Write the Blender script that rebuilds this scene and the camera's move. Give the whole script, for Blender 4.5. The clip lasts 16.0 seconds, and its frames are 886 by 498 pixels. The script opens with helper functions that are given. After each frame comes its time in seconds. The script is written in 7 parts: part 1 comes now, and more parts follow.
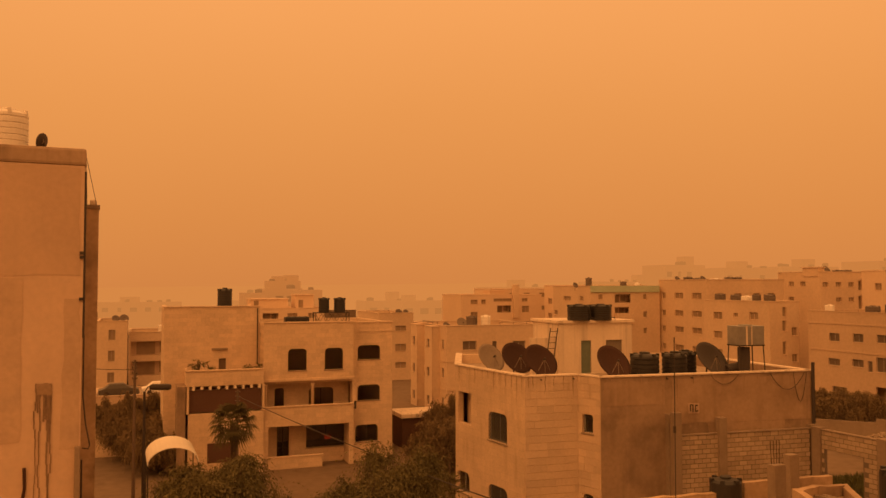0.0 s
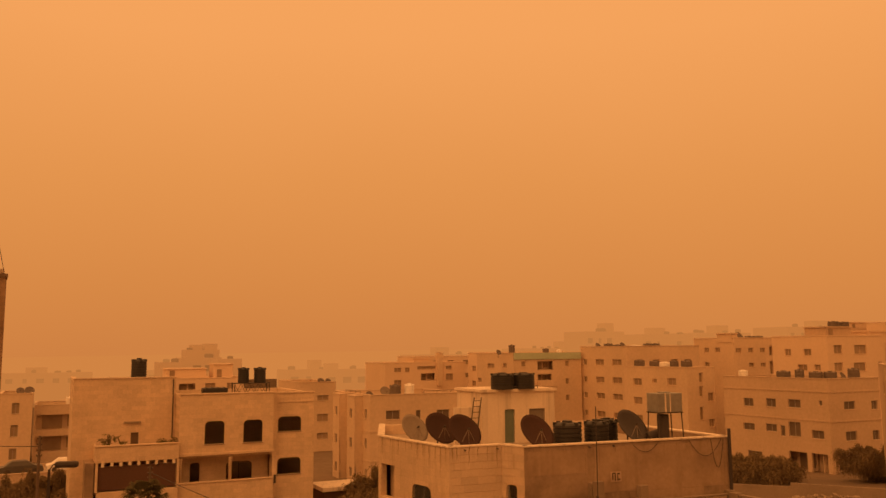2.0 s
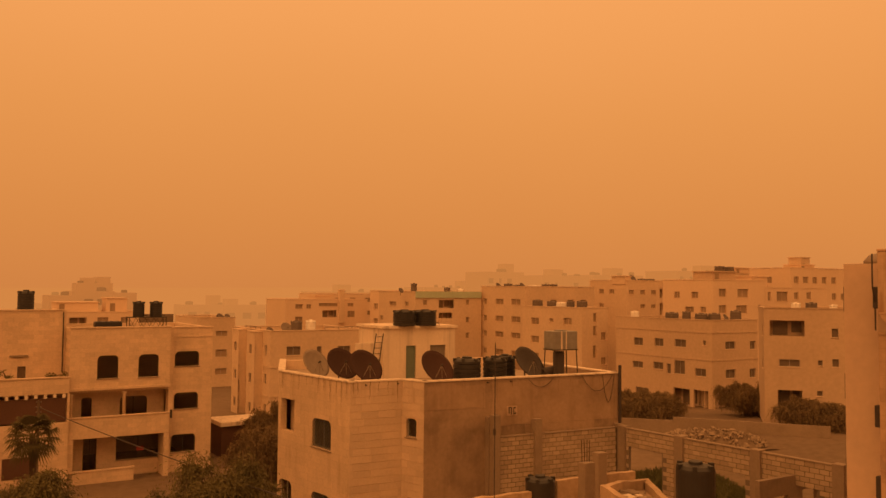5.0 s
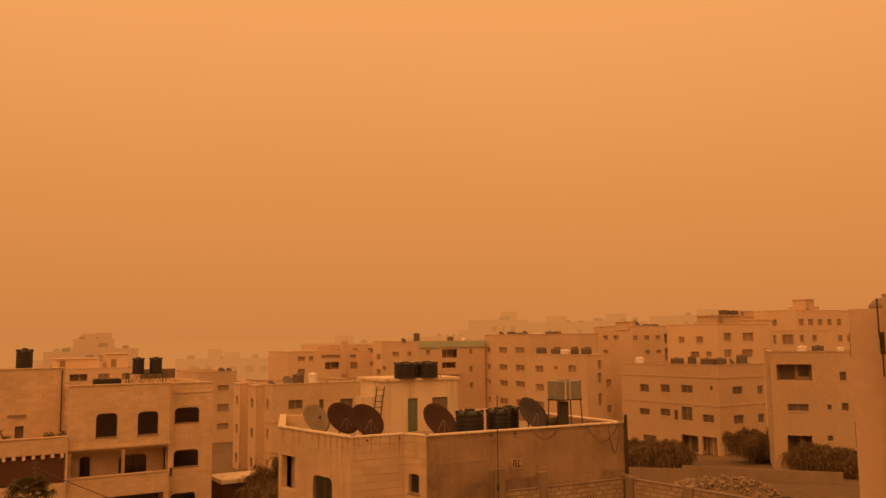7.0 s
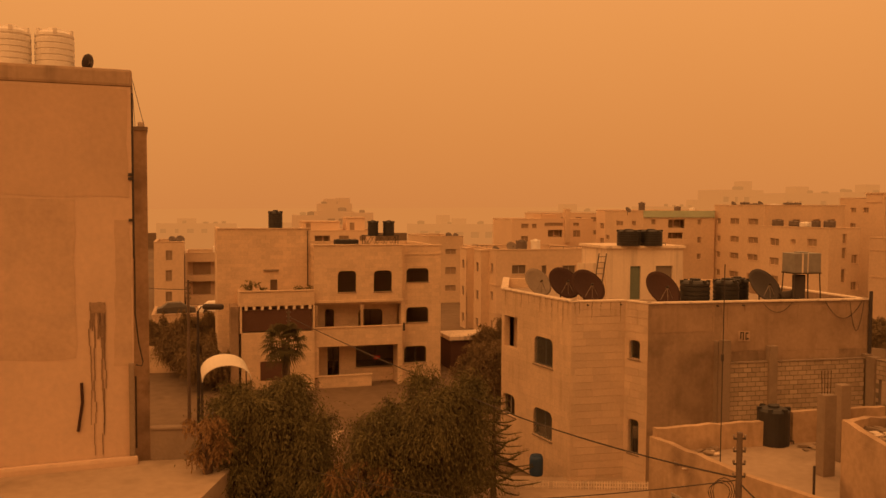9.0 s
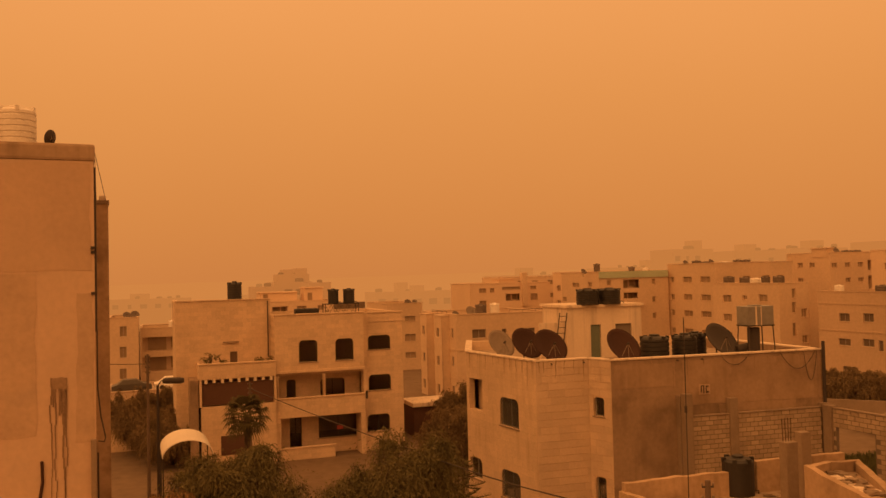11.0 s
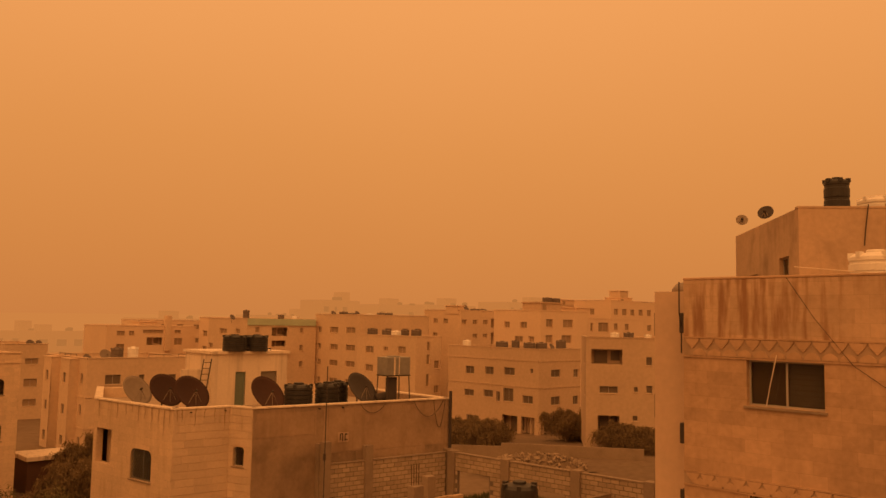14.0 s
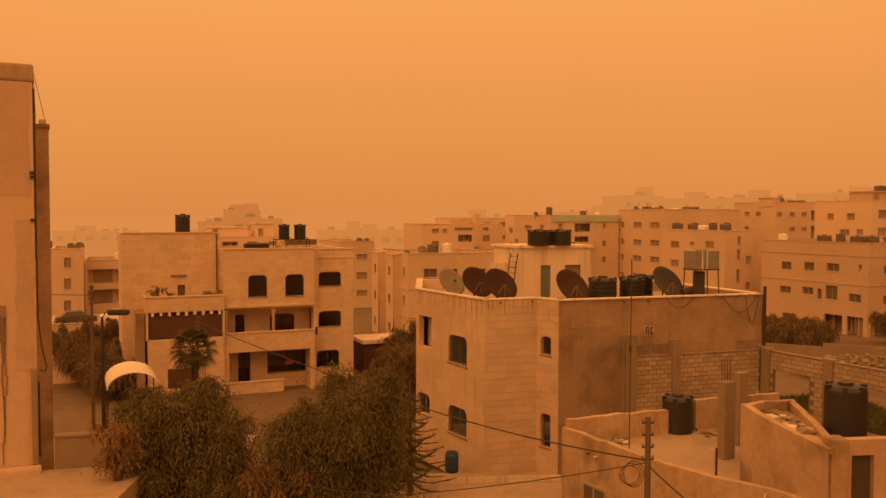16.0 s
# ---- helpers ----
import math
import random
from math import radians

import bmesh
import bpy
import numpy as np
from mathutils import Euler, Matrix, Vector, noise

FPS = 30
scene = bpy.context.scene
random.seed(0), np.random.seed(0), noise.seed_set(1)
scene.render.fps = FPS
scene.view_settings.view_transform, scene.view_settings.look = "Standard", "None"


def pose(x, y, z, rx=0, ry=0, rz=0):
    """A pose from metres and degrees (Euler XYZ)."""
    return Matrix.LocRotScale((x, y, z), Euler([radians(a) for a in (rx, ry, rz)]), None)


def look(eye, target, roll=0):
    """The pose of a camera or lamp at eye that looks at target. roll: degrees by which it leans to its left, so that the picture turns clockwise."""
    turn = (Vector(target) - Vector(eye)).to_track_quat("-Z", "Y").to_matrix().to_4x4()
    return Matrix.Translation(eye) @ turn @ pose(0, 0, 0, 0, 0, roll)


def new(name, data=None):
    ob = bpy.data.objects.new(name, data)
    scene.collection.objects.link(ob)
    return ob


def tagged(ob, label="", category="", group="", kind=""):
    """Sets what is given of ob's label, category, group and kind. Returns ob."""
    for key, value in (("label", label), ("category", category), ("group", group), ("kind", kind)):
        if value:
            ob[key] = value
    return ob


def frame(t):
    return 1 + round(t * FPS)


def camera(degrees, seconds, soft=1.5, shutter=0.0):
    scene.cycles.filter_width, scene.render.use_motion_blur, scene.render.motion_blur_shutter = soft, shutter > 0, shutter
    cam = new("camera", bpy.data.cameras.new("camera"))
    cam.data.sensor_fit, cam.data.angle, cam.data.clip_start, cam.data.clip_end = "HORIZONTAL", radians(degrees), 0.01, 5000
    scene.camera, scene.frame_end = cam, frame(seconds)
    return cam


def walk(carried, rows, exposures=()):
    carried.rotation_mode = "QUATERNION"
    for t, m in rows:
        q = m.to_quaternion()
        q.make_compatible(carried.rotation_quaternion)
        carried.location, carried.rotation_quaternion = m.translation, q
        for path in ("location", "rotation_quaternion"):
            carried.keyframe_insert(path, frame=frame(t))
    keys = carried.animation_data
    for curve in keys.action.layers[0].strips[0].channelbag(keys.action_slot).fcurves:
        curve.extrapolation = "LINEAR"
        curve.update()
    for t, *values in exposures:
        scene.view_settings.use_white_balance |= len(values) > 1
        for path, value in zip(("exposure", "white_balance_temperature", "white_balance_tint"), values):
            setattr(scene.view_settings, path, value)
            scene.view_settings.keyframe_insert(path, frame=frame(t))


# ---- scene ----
# ---- camera ----
cam = camera(56.0, 16.0, soft=1.5)
PATH = [
    (0, -0.000, -0.000, 12.000, 92.500, 0.100, 0.000),
    (0.5, 0.012, -0.046, 12.040, 94.093, 0.571, -1.416),
    (1, 0.000, 0.056, 12.093, 96.159, 0.971, -3.970),
    (1.5, 0.023, 0.083, 12.094, 97.326, 0.788, -5.476),
    (2, 0.003, -0.051, 12.105, 97.058, 0.461, -5.220),
    (2.5, -0.015, 0.007, 12.084, 95.618, -0.044, -2.017),
    (3, -0.017, 0.085, 12.101, 94.514, -0.053, 2.469),
    (3.5, -0.016, 0.149, 12.090, 94.346, -0.084, 3.816),
    (4, 0.013, 0.034, 12.077, 94.087, -0.578, -0.987),
    (4.5, -0.009, -0.016, 12.018, 93.054, -1.031, -7.578),
    (5, -0.048, 0.007, 12.029, 92.863, -0.462, -11.928),
    (5.2, -0.020, -0.079, 12.018, 93.640, 0.136, -12.804),
    (7.3, 0.164, 0.281, 12.151, 96.190, 0.755, -11.016),
    (7.5, 0.179, 0.293, 12.142, 95.423, 0.832, -9.691),
    (8, 0.180, 0.299, 12.072, 92.738, -1.270, -4.407),
    (8.5, 0.218, 0.429, 12.066, 88.542, -1.626, 1.826),
    (8.7, 0.226, 0.420, 12.045, 87.128, -0.791, 3.087),
    (10.8, -0.004, -0.073, 11.860, 91.225, 2.029, 2.796),
    (11, -0.027, -0.109, 11.864, 91.846, 1.414, 0.555),
    (11.5, -0.030, -0.021, 11.854, 93.091, 0.659, -6.946),
    (12, -0.007, -0.039, 11.850, 93.613, 0.049, -14.187),
    (12.5, 0.017, -0.022, 11.846, 93.615, -0.117, -23.050),
    (13, 0.049, -0.018, 11.839, 93.361, -0.013, -29.177),
    (13.5, 0.021, -0.050, 11.850, 93.543, -0.411, -30.030),
    (14, -0.015, -0.092, 11.845, 95.037, -1.107, -23.167),
    (14.5, -0.021, -0.063, 11.833, 94.133, 0.174, -13.734),
    (15, -0.018, -0.032, 11.796, 92.298, -0.013, -8.846),
    (15.5, 0.012, 0.024, 11.742, 90.004, -0.681, -4.843),
    (16, 0.025, 0.095, 11.714, 87.733, -0.113, -2.649),
]
walk(cam, [(t, pose(x, y, z, rx, ry, rz)) for t, x, y, z, rx, ry, rz in PATH], exposures=[(0, 0.0), (1.5, -0.06), (3, -0.1), (4.5, -0.08), (5.2, -0.02), (8, -0.14), (8.7, -0.04), (11, -0.08), (11.5, -0.15), (13, -0.08), (14.5, -0.15), (15.2, -0.06), (16, 0.12)])

# ---- sky and sun: daylight sifted through thick orange dust ----
DUST = (1.0, 0.40, 0.105)


def make_sky():
    w = bpy.data.worlds.new("dust_sky")
    scene.world = w
    w.use_nodes = True
    nt = w.node_tree
    nt.nodes.clear()
    co = nt.nodes.new("ShaderNodeTexCoord")
    sep = nt.nodes.new("ShaderNodeSeparateXYZ")
    ramp = nt.nodes.new("ShaderNodeValToRGB")
    ns = nt.nodes.new("ShaderNodeTexNoise")
    ns.inputs["Scale"].default_value = 2.2
    ns.inputs["Detail"].default_value = 3
    mul = nt.nodes.new("ShaderNodeMath")
    mul.operation = "MULTIPLY_ADD"
    mul.inputs[1].default_value = 0.05
    add = nt.nodes.new("ShaderNodeMath")
    add.operation = "ADD"
    add.inputs[1].default_value = -0.025
    bg = nt.nodes.new("ShaderNodeBackground")
    out = nt.nodes.new("ShaderNodeOutputWorld")
    stops = [(0.0, (0.66, 0.232, 0.058)), (0.07, (0.72, 0.262, 0.064)), (0.20, (0.82, 0.316, 0.081)),
             (0.36, (0.95, 0.385, 0.112)), (1.0, (1.2, 0.50, 0.155))]
    cr = ramp.color_ramp
    while len(cr.elements) < len(stops):
        cr.elements.new(0.5)
    for el, (p, c) in zip(cr.elements, stops):
        el.position, el.color = p, (*c, 1)
    nt.links.new(co.outputs["Generated"], sep.inputs[0])
    nt.links.new(co.outputs["Generated"], ns.inputs["Vector"])
    nt.links.new(ns.outputs["Fac"], mul.inputs[0])
    nt.links.new(sep.outputs["Z"], mul.inputs[2])
    nt.links.new(mul.outputs[0], add.inputs[0])
    nt.links.new(add.outputs[0], ramp.inputs[0])
    nt.links.new(ramp.outputs[0], bg.inputs["Color"])
    nt.links.new(bg.outputs[0], out.inputs["Surface"])


make_sky()
SUN_STRENGTH = 1.1
sun_data = bpy.data.lights.new("sun", "SUN")
sun_data.energy, sun_data.angle, sun_data.color = SUN_STRENGTH, radians(60), DUST
sun = new("sun", sun_data)
sun.matrix_basis = look((-30, -45, 60), (0, 0, 0))


# ---- materials ----
def material(name, base, rough=0.9, grain=6.0, vary=0.18, bump=0.25, stain=0.0, metal=0.0, big=0.35, streak=0.0, dark=None, spec=0.3, piece=0.0, courses=0.0, run=2.6, ashlar=None, thr=0.5, fall=0.14):
    """A weathered surface: grain, large blotches, optional runs of dirt, and a piece-to-piece change."""
    m = bpy.data.materials.new(name)
    m.use_nodes = True
    nt = m.node_tree
    b = nt.nodes["Principled BSDF"]
    b.inputs["Roughness"].default_value, b.inputs["Metallic"].default_value = rough, metal
    b.inputs["Specular IOR Level"].default_value = spec
    geo = nt.nodes.new("ShaderNodeNewGeometry")

    def noise_tex(scale, detail, vec=None, stretch=None):
        n = nt.nodes.new("ShaderNodeTexNoise")
        n.inputs["Scale"].default_value, n.inputs["Detail"].default_value = scale, detail
        src = geo.outputs["Position"]
        if stretch:
            mp = nt.nodes.new("ShaderNodeMapping")
            mp.inputs["Scale"].default_value = stretch
            nt.links.new(src, mp.inputs["Vector"])
            src = mp.outputs[0]
        nt.links.new(src, n.inputs["Vector"])
        return n.outputs["Fac"]

    def mathn(op, a, c, clamp=False):
        n = nt.nodes.new("ShaderNodeMath")
        n.operation, n.use_clamp = op, clamp
        for i, v in enumerate((a, c)):
            if isinstance(v, (int, float)):
                n.inputs[i].default_value = v
            else:
                nt.links.new(v, n.inputs[i])
        return n.outputs[0]

    fine, wide = noise_tex(grain, 5), noise_tex(big, 4)
    val = mathn("ADD", mathn("MULTIPLY", mathn("SUBTRACT", fine, 0.5), vary * 1.6), mathn("MULTIPLY", mathn("SUBTRACT", wide, 0.5), vary * 2.4))
    if piece:
        oi = nt.nodes.new("ShaderNodeObjectInfo")
        val = mathn("ADD", val, mathn("MULTIPLY", mathn("SUBTRACT", oi.outputs["Random"], 0.5), piece))
    if ashlar:
        tc = nt.nodes.new("ShaderNodeTexCoord")
        so, co = nt.nodes.new("ShaderNodeSeparateXYZ"), nt.nodes.new("ShaderNodeCombineXYZ")
        nt.links.new(tc.outputs["Object"], so.inputs[0])
        nt.links.new(so.outputs["X"], co.inputs[0])
        nt.links.new(so.outputs["Z"], co.inputs[1])
        bk = nt.nodes.new("ShaderNodeTexBrick")
        nt.links.new(co.outputs[0], bk.inputs["Vector"])
        for key, v in (("Scale", 1.0), ("Brick Width", ashlar[0]), ("Row Height", ashlar[1]), ("Mortar Size", 0.006), ("Mortar Smooth", 0.3), ("Bias", 0.0)):
            bk.inputs[key].default_value = v
        lo, hi = 0.5 - ashlar[2], 0.5 + ashlar[2]
        bk.inputs["Color1"].default_value, bk.inputs["Color2"].default_value, bk.inputs["Mortar"].default_value = (lo, lo, lo, 1), (hi, hi, hi, 1), (0.36, 0.36, 0.36, 1)
        val = mathn("ADD", val, mathn("SUBTRACT", bk.outputs["Color"], 0.5))
    if courses:
        sp = nt.nodes.new("ShaderNodeSeparateXYZ")
        nt.links.new(geo.outputs["Position"], sp.inputs[0])
        line = mathn("LESS_THAN", mathn("FRACT", mathn("DIVIDE", mathn("ADD", sp.outputs["Z"], 40.0), courses), 0.0), 0.1)
        val = mathn("SUBTRACT", val, mathn("MULTIPLY", line, 0.08))
    val = mathn("ADD", val, 1.0)
    mix = nt.nodes.new("ShaderNodeMix")
    mix.data_type = "RGBA"
    mix.blend_type = "MULTIPLY"
    mix.inputs["Factor"].default_value = 1
    mix.inputs["A"].default_value = (*base, 1)
    nt.links.new(val, mix.inputs["B"])
    col = mix.outputs["Result"]
    for k, runs in ((stain, False), (streak, True)):
        if not k:
            continue
        s = noise_tex(1.0, 5, stretch=(run, run, fall)) if runs else noise_tex(0.9, 6)
        f = mathn("MULTIPLY", mathn("SUBTRACT", s, thr), 7.0 * k, True)
        patch = mathn("MULTIPLY", mathn("SUBTRACT", noise_tex(0.55, 3), thr - 0.14), 4.5, True)
        f = mathn("MULTIPLY", f, patch)
        mx = nt.nodes.new("ShaderNodeMix")
        mx.data_type = "RGBA"
        mx.inputs["A"].default_value = (0, 0, 0, 1)
        nt.links.new(f, mx.inputs["Factor"])
        nt.links.new(col, mx.inputs["A"])
        mx.inputs["B"].default_value = (*(dark or [c * 0.45 for c in base]), 1)
        col = mx.outputs["Result"]
    nt.links.new(col, b.inputs["Base Color"])
    if bump:
        bp = nt.nodes.new("ShaderNodeBump")
        bp.inputs["Strength"].default_value, bp.inputs["Distance"].default_value = bump, 0.03
        nt.links.new(fine, bp.inputs["Height"])
        nt.links.new(bp.outputs[0], b.inputs["Normal"])
    return m


def glass_material(name, tint, rough):
    m = bpy.data.materials.new(name)
    m.use_nodes = True
    b = m.node_tree.nodes["Principled BSDF"]
    b.inputs["Base Color"].default_value = (*tint, 1)
    b.inputs["Roughness"].default_value = rough
    b.inputs["Transmission Weight"].default_value = 1.0
    b.inputs["IOR"].default_value = 1.45
    return m


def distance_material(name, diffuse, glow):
    """Far backdrop material: dust haze is put in as sky-coloured emission."""
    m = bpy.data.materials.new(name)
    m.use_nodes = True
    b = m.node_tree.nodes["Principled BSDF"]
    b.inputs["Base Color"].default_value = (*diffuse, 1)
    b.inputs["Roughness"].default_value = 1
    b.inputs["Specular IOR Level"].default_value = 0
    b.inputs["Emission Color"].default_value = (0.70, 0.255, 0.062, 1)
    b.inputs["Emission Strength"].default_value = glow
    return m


LIME = material("limestone", (0.641, 0.498, 0.36), grain=9, vary=0.14, bump=0.35, big=0.5, ashlar=(0.7, 0.31, 0.05))
LIME_A = material("limestone_pale", (0.652, 0.503, 0.36), grain=8, vary=0.2, bump=0.25, big=0.45, streak=0.22, dark=(0.44, 0.33, 0.235), run=1.6, fall=0.25, ashlar=(0.65, 0.3, 0.07))
LIME_WORN = material("limestone_stained", (0.536, 0.389, 0.27), grain=7, vary=0.2, bump=0.4, big=0.6, streak=0.8, dark=(0.31, 0.18, 0.105), run=5.0, thr=0.46, fall=0.7, ashlar=(0.62, 0.3, 0.09))
LIME_STREAK = material("limestone_dripped", (0.625, 0.483, 0.347), grain=9, vary=0.2, bump=0.35, big=0.5, streak=0.3, dark=(0.36, 0.25, 0.16), run=3.0, thr=0.5, fall=0.3, ashlar=(0.7, 0.31, 0.05))
STONE = material("cut_stone", (0.593, 0.467, 0.348), grain=10, vary=0.14, bump=0.4, big=0.6, piece=0.16)
STONE_WORN = material("cut_stone_stained", (0.593, 0.467, 0.348), grain=10, vary=0.16, bump=0.4, big=0.6, piece=0.16, streak=0.35, dark=(0.36, 0.25, 0.165), run=4.5, thr=0.5, fall=0.4)
LIME_D = material("limestone_drab", (0.50, 0.345, 0.23), grain=7, vary=0.28, bump=0.35, big=0.6, streak=0.3, dark=(0.34, 0.235, 0.155), run=1.2, ashlar=(0.62, 0.3, 0.1))
RENDER_BUFF = material("buff_render", (0.606, 0.454, 0.337), grain=5, vary=0.14, bump=0.2, big=0.22, stain=0.18, dark=(0.40, 0.33, 0.27))
RENDER_STAINED = material("stained_ochre_render", (0.54, 0.40, 0.285), grain=6, vary=0.2, bump=0.25, big=0.4, stain=0.5, streak=0.35, dark=(0.31, 0.225, 0.16), run=2.2, fall=0.25)
RENDER_BUFF_C = material("browned_render", (0.54, 0.395, 0.285), grain=5, vary=0.14, bump=0.2, big=0.3, stain=0.2, dark=(0.42, 0.32, 0.25))
RENDER_BUFF_B = material("buff_render_patched", (0.535, 0.395, 0.287), grain=5, vary=0.2, bump=0.2, big=0.4, stain=0.35, dark=(0.36, 0.285, 0.225))
PARAPET = material("dirty_parapet", (0.42, 0.31, 0.22), grain=5, vary=0.2, bump=0.25, streak=0.4)
STAIN = material("damp_stain", (0.25, 0.175, 0.12), grain=9, vary=0.4, bump=0)
RENDER_GREY = material("grey_cement_render", (0.325, 0.238, 0.168), grain=6, vary=0.26, bump=0.35, big=0.5, stain=0.8, streak=0.45, dark=(0.20, 0.145, 0.10), run=2.0, fall=0.22)
RENDER_WARM = material("brown_cement_recoat", (0.375, 0.272, 0.19), grain=6, vary=0.24, bump=0.3, big=0.5, stain=0.5, streak=0.5, dark=(0.24, 0.17, 0.115), run=2.4, fall=0.2)
STAIN_SOFT = material("soft_damp_stain", (0.33, 0.235, 0.16), grain=9, vary=0.4, bump=0)
RENDER_ORANGE = material("ochre_render", (0.47, 0.343, 0.23), grain=6, vary=0.3, bump=0.35, big=0.6, stain=0.8, streak=0.35, dark=(0.26, 0.185, 0.125), run=2.4, fall=0.3)
WHITE_PAINT = material("white_paint", (0.749, 0.639, 0.514), grain=8, vary=0.12, bump=0.15, streak=0.6, dark=(0.45, 0.38, 0.32), run=3.5, thr=0.48)
CONCRETE = material("concrete", (0.285, 0.222, 0.166), grain=8, vary=0.2, bump=0.35, stain=0.25)
ROOF_SCREED = material("roof_screed", (0.374, 0.295, 0.221), grain=4, vary=0.22, bump=0.3, stain=0.3)
BLOCK = material("concrete_block", (0.416, 0.329, 0.243), grain=12, vary=0.16, bump=0.4, piece=0.3)
JOINT = material("block_joint", (0.19, 0.155, 0.125), grain=12, vary=0.15)
# town walls are lightened so that their colour carries the dust haze
TOWN = material("hazed_town_wall", (0.624, 0.483, 0.352), grain=3, vary=0.18, bump=0.1, big=0.12)
TOWN2 = material("hazed_town_stone", (0.56, 0.425, 0.307), grain=3, vary=0.18, bump=0.1, big=0.1)
TOWN3 = material("hazed_town_cream", (0.698, 0.542, 0.4), grain=3, vary=0.1, bump=0.1, big=0.12)
GREEN_PAINT = material("faded_green_paint", (0.42, 0.50, 0.38), grain=4, vary=0.15)
RED_TILE = material("faded_red_tile", (0.50, 0.28, 0.22), grain=5, vary=0.2)
BLACK_TANK = material("black_polythene", (0.028, 0.026, 0.025), rough=0.5, grain=5, vary=0.3, bump=0.05, spec=0.5)
# black tank colour raised to grey-brown to imitate haze over far roofs
HAZE_TANK = material("haze_paled_tank", (0.16, 0.13, 0.11), rough=0.8, grain=5, vary=0.2, bump=0.05)
WHITE_TANK = material("white_polythene", (0.80, 0.76, 0.70), rough=0.5, grain=4, vary=0.08, bump=0.03)
RUST = material("rusted_steel", (0.05, 0.024, 0.017), rough=0.8, grain=12, vary=0.35, bump=0.15)
DISH_GREY = material("weathered_dish_paint", (0.26, 0.21, 0.165), rough=0.6, grain=6, vary=0.2, bump=0.05)
ZINC = material("galvanised_sheet", (0.33, 0.33, 0.32), rough=0.45, metal=0.6, grain=4, vary=0.3, bump=0.05)
DARK_METAL = material("dark_metal", (0.06, 0.05, 0.045), rough=0.6, grain=12, vary=0.25, bump=0.05)
ALU = material("aluminium_frame", (0.42, 0.38, 0.33), rough=0.5, metal=0.2, grain=20, vary=0.1, bump=0)
WHITE_FRAME = material("white_window_frame", (0.72, 0.68, 0.62), rough=0.5, grain=20, vary=0.08, bump=0)
IRON = material("painted_iron", (0.10, 0.10, 0.09), rough=0.6, grain=15, vary=0.2, bump=0.05)
# darkness of unlit interiors is put into this base colour
SHADE = material("interior_shade", (0.10, 0.085, 0.07), grain=2, vary=0.3, bump=0)
SHUTTER = material("roller_shutter", (0.20, 0.17, 0.14), grain=10, vary=0.15, bump=0.05, rough=0.6)
WINDOW_BROWN = material("brown_window_panel", (0.16, 0.115, 0.08), grain=5, vary=0.25, bump=0)
CURTAIN = material("pale_curtain", (0.50, 0.45, 0.38), grain=10, vary=0.2, bump=0.1)
DOOR_GREEN = material("faded_green_door", (0.16, 0.20, 0.16), grain=8, vary=0.2)
WOOD = material("weathered_pole_wood", (0.16, 0.12, 0.09), grain=14, vary=0.3, bump=0.3)
BLUE = material("blue_plastic", (0.03, 0.063, 0.135), rough=0.5, grain=6, vary=0.15, bump=0)
CANVAS = material("pale_canvas", (0.80, 0.75, 0.66), grain=10, vary=0.12, bump=0.1)
DARK_BROWN = material("dark_brown_panel", (0.11, 0.06, 0.042), grain=10, vary=0.2, bump=0.1)
EARTH = material("dusty_earth", (0.18, 0.13, 0.088), grain=1.5, vary=0.35, bump=0.5, big=0.07, stain=0.25)
YARD = material("dusty_paving", (0.416, 0.325, 0.239), grain=3, vary=0.2, bump=0.3, big=0.2, stain=0.25)
RUBBLE = material("rubble", (0.29, 0.225, 0.165), grain=6, vary=0.3, bump=0.4, piece=0.4)
GRASS = material("weeds", (0.10, 0.10, 0.04), grain=4, vary=0.4, bump=0)
LEAF = material("pepper_tree_leaf", (0.13, 0.112, 0.046), grain=3, vary=0.5, bump=0, rough=0.6, big=0.8)
LEAF_DRY = material("dry_leaf", (0.24, 0.15, 0.07), grain=3, vary=0.4, bump=0, big=0.8)
# leaf colour paled and browned to imitate haze over the garden trees
LEAF_FAR = material("haze_paled_leaf", (0.19, 0.138, 0.074), grain=2, vary=0.4, bump=0, big=0.4)
PALM = material("palm_frond", (0.075, 0.065, 0.027), grain=3, vary=0.4, bump=0)
BARK = material("bark", (0.10, 0.07, 0.05), grain=10, vary=0.3, bump=0.6)
CAR_PAINT = material("dusty_car_paint", (0.10, 0.09, 0.08), rough=0.4, grain=3, vary=0.2, bump=0)
CLOTH_RED = material("red_cloth", (0.26, 0.05, 0.04), grain=8, vary=0.2, bump=0.1)
GLASS = glass_material("window_glass", (0.55, 0.55, 0.52), 0.03)
# opaque dusty pane; on mid-distance houses its lighter tone also imitates haze
DUSTY_HAZE_GLASS = material("dusty_hazed_pane", (0.15, 0.115, 0.085), rough=0.35, grain=1, vary=0.3, bump=0, spec=0.5)
# far panes: haze is put into the colour by paling it
HAZE_GLASS_FAR = material("haze_paled_pane", (0.3, 0.22, 0.15), rough=0.4, grain=1, vary=0.3, bump=0, spec=0.5)
# distant walls and openings glow to imitate dust haze in front of them
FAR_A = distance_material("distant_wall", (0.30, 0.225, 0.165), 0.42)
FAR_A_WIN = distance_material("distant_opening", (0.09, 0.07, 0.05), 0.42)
FAR_B = distance_material("haze_glow_wall", (0.13, 0.10, 0.07), 0.70)
FAR_B_WIN = distance_material("haze_glow_opening", (0.03, 0.03, 0.02), 0.68)


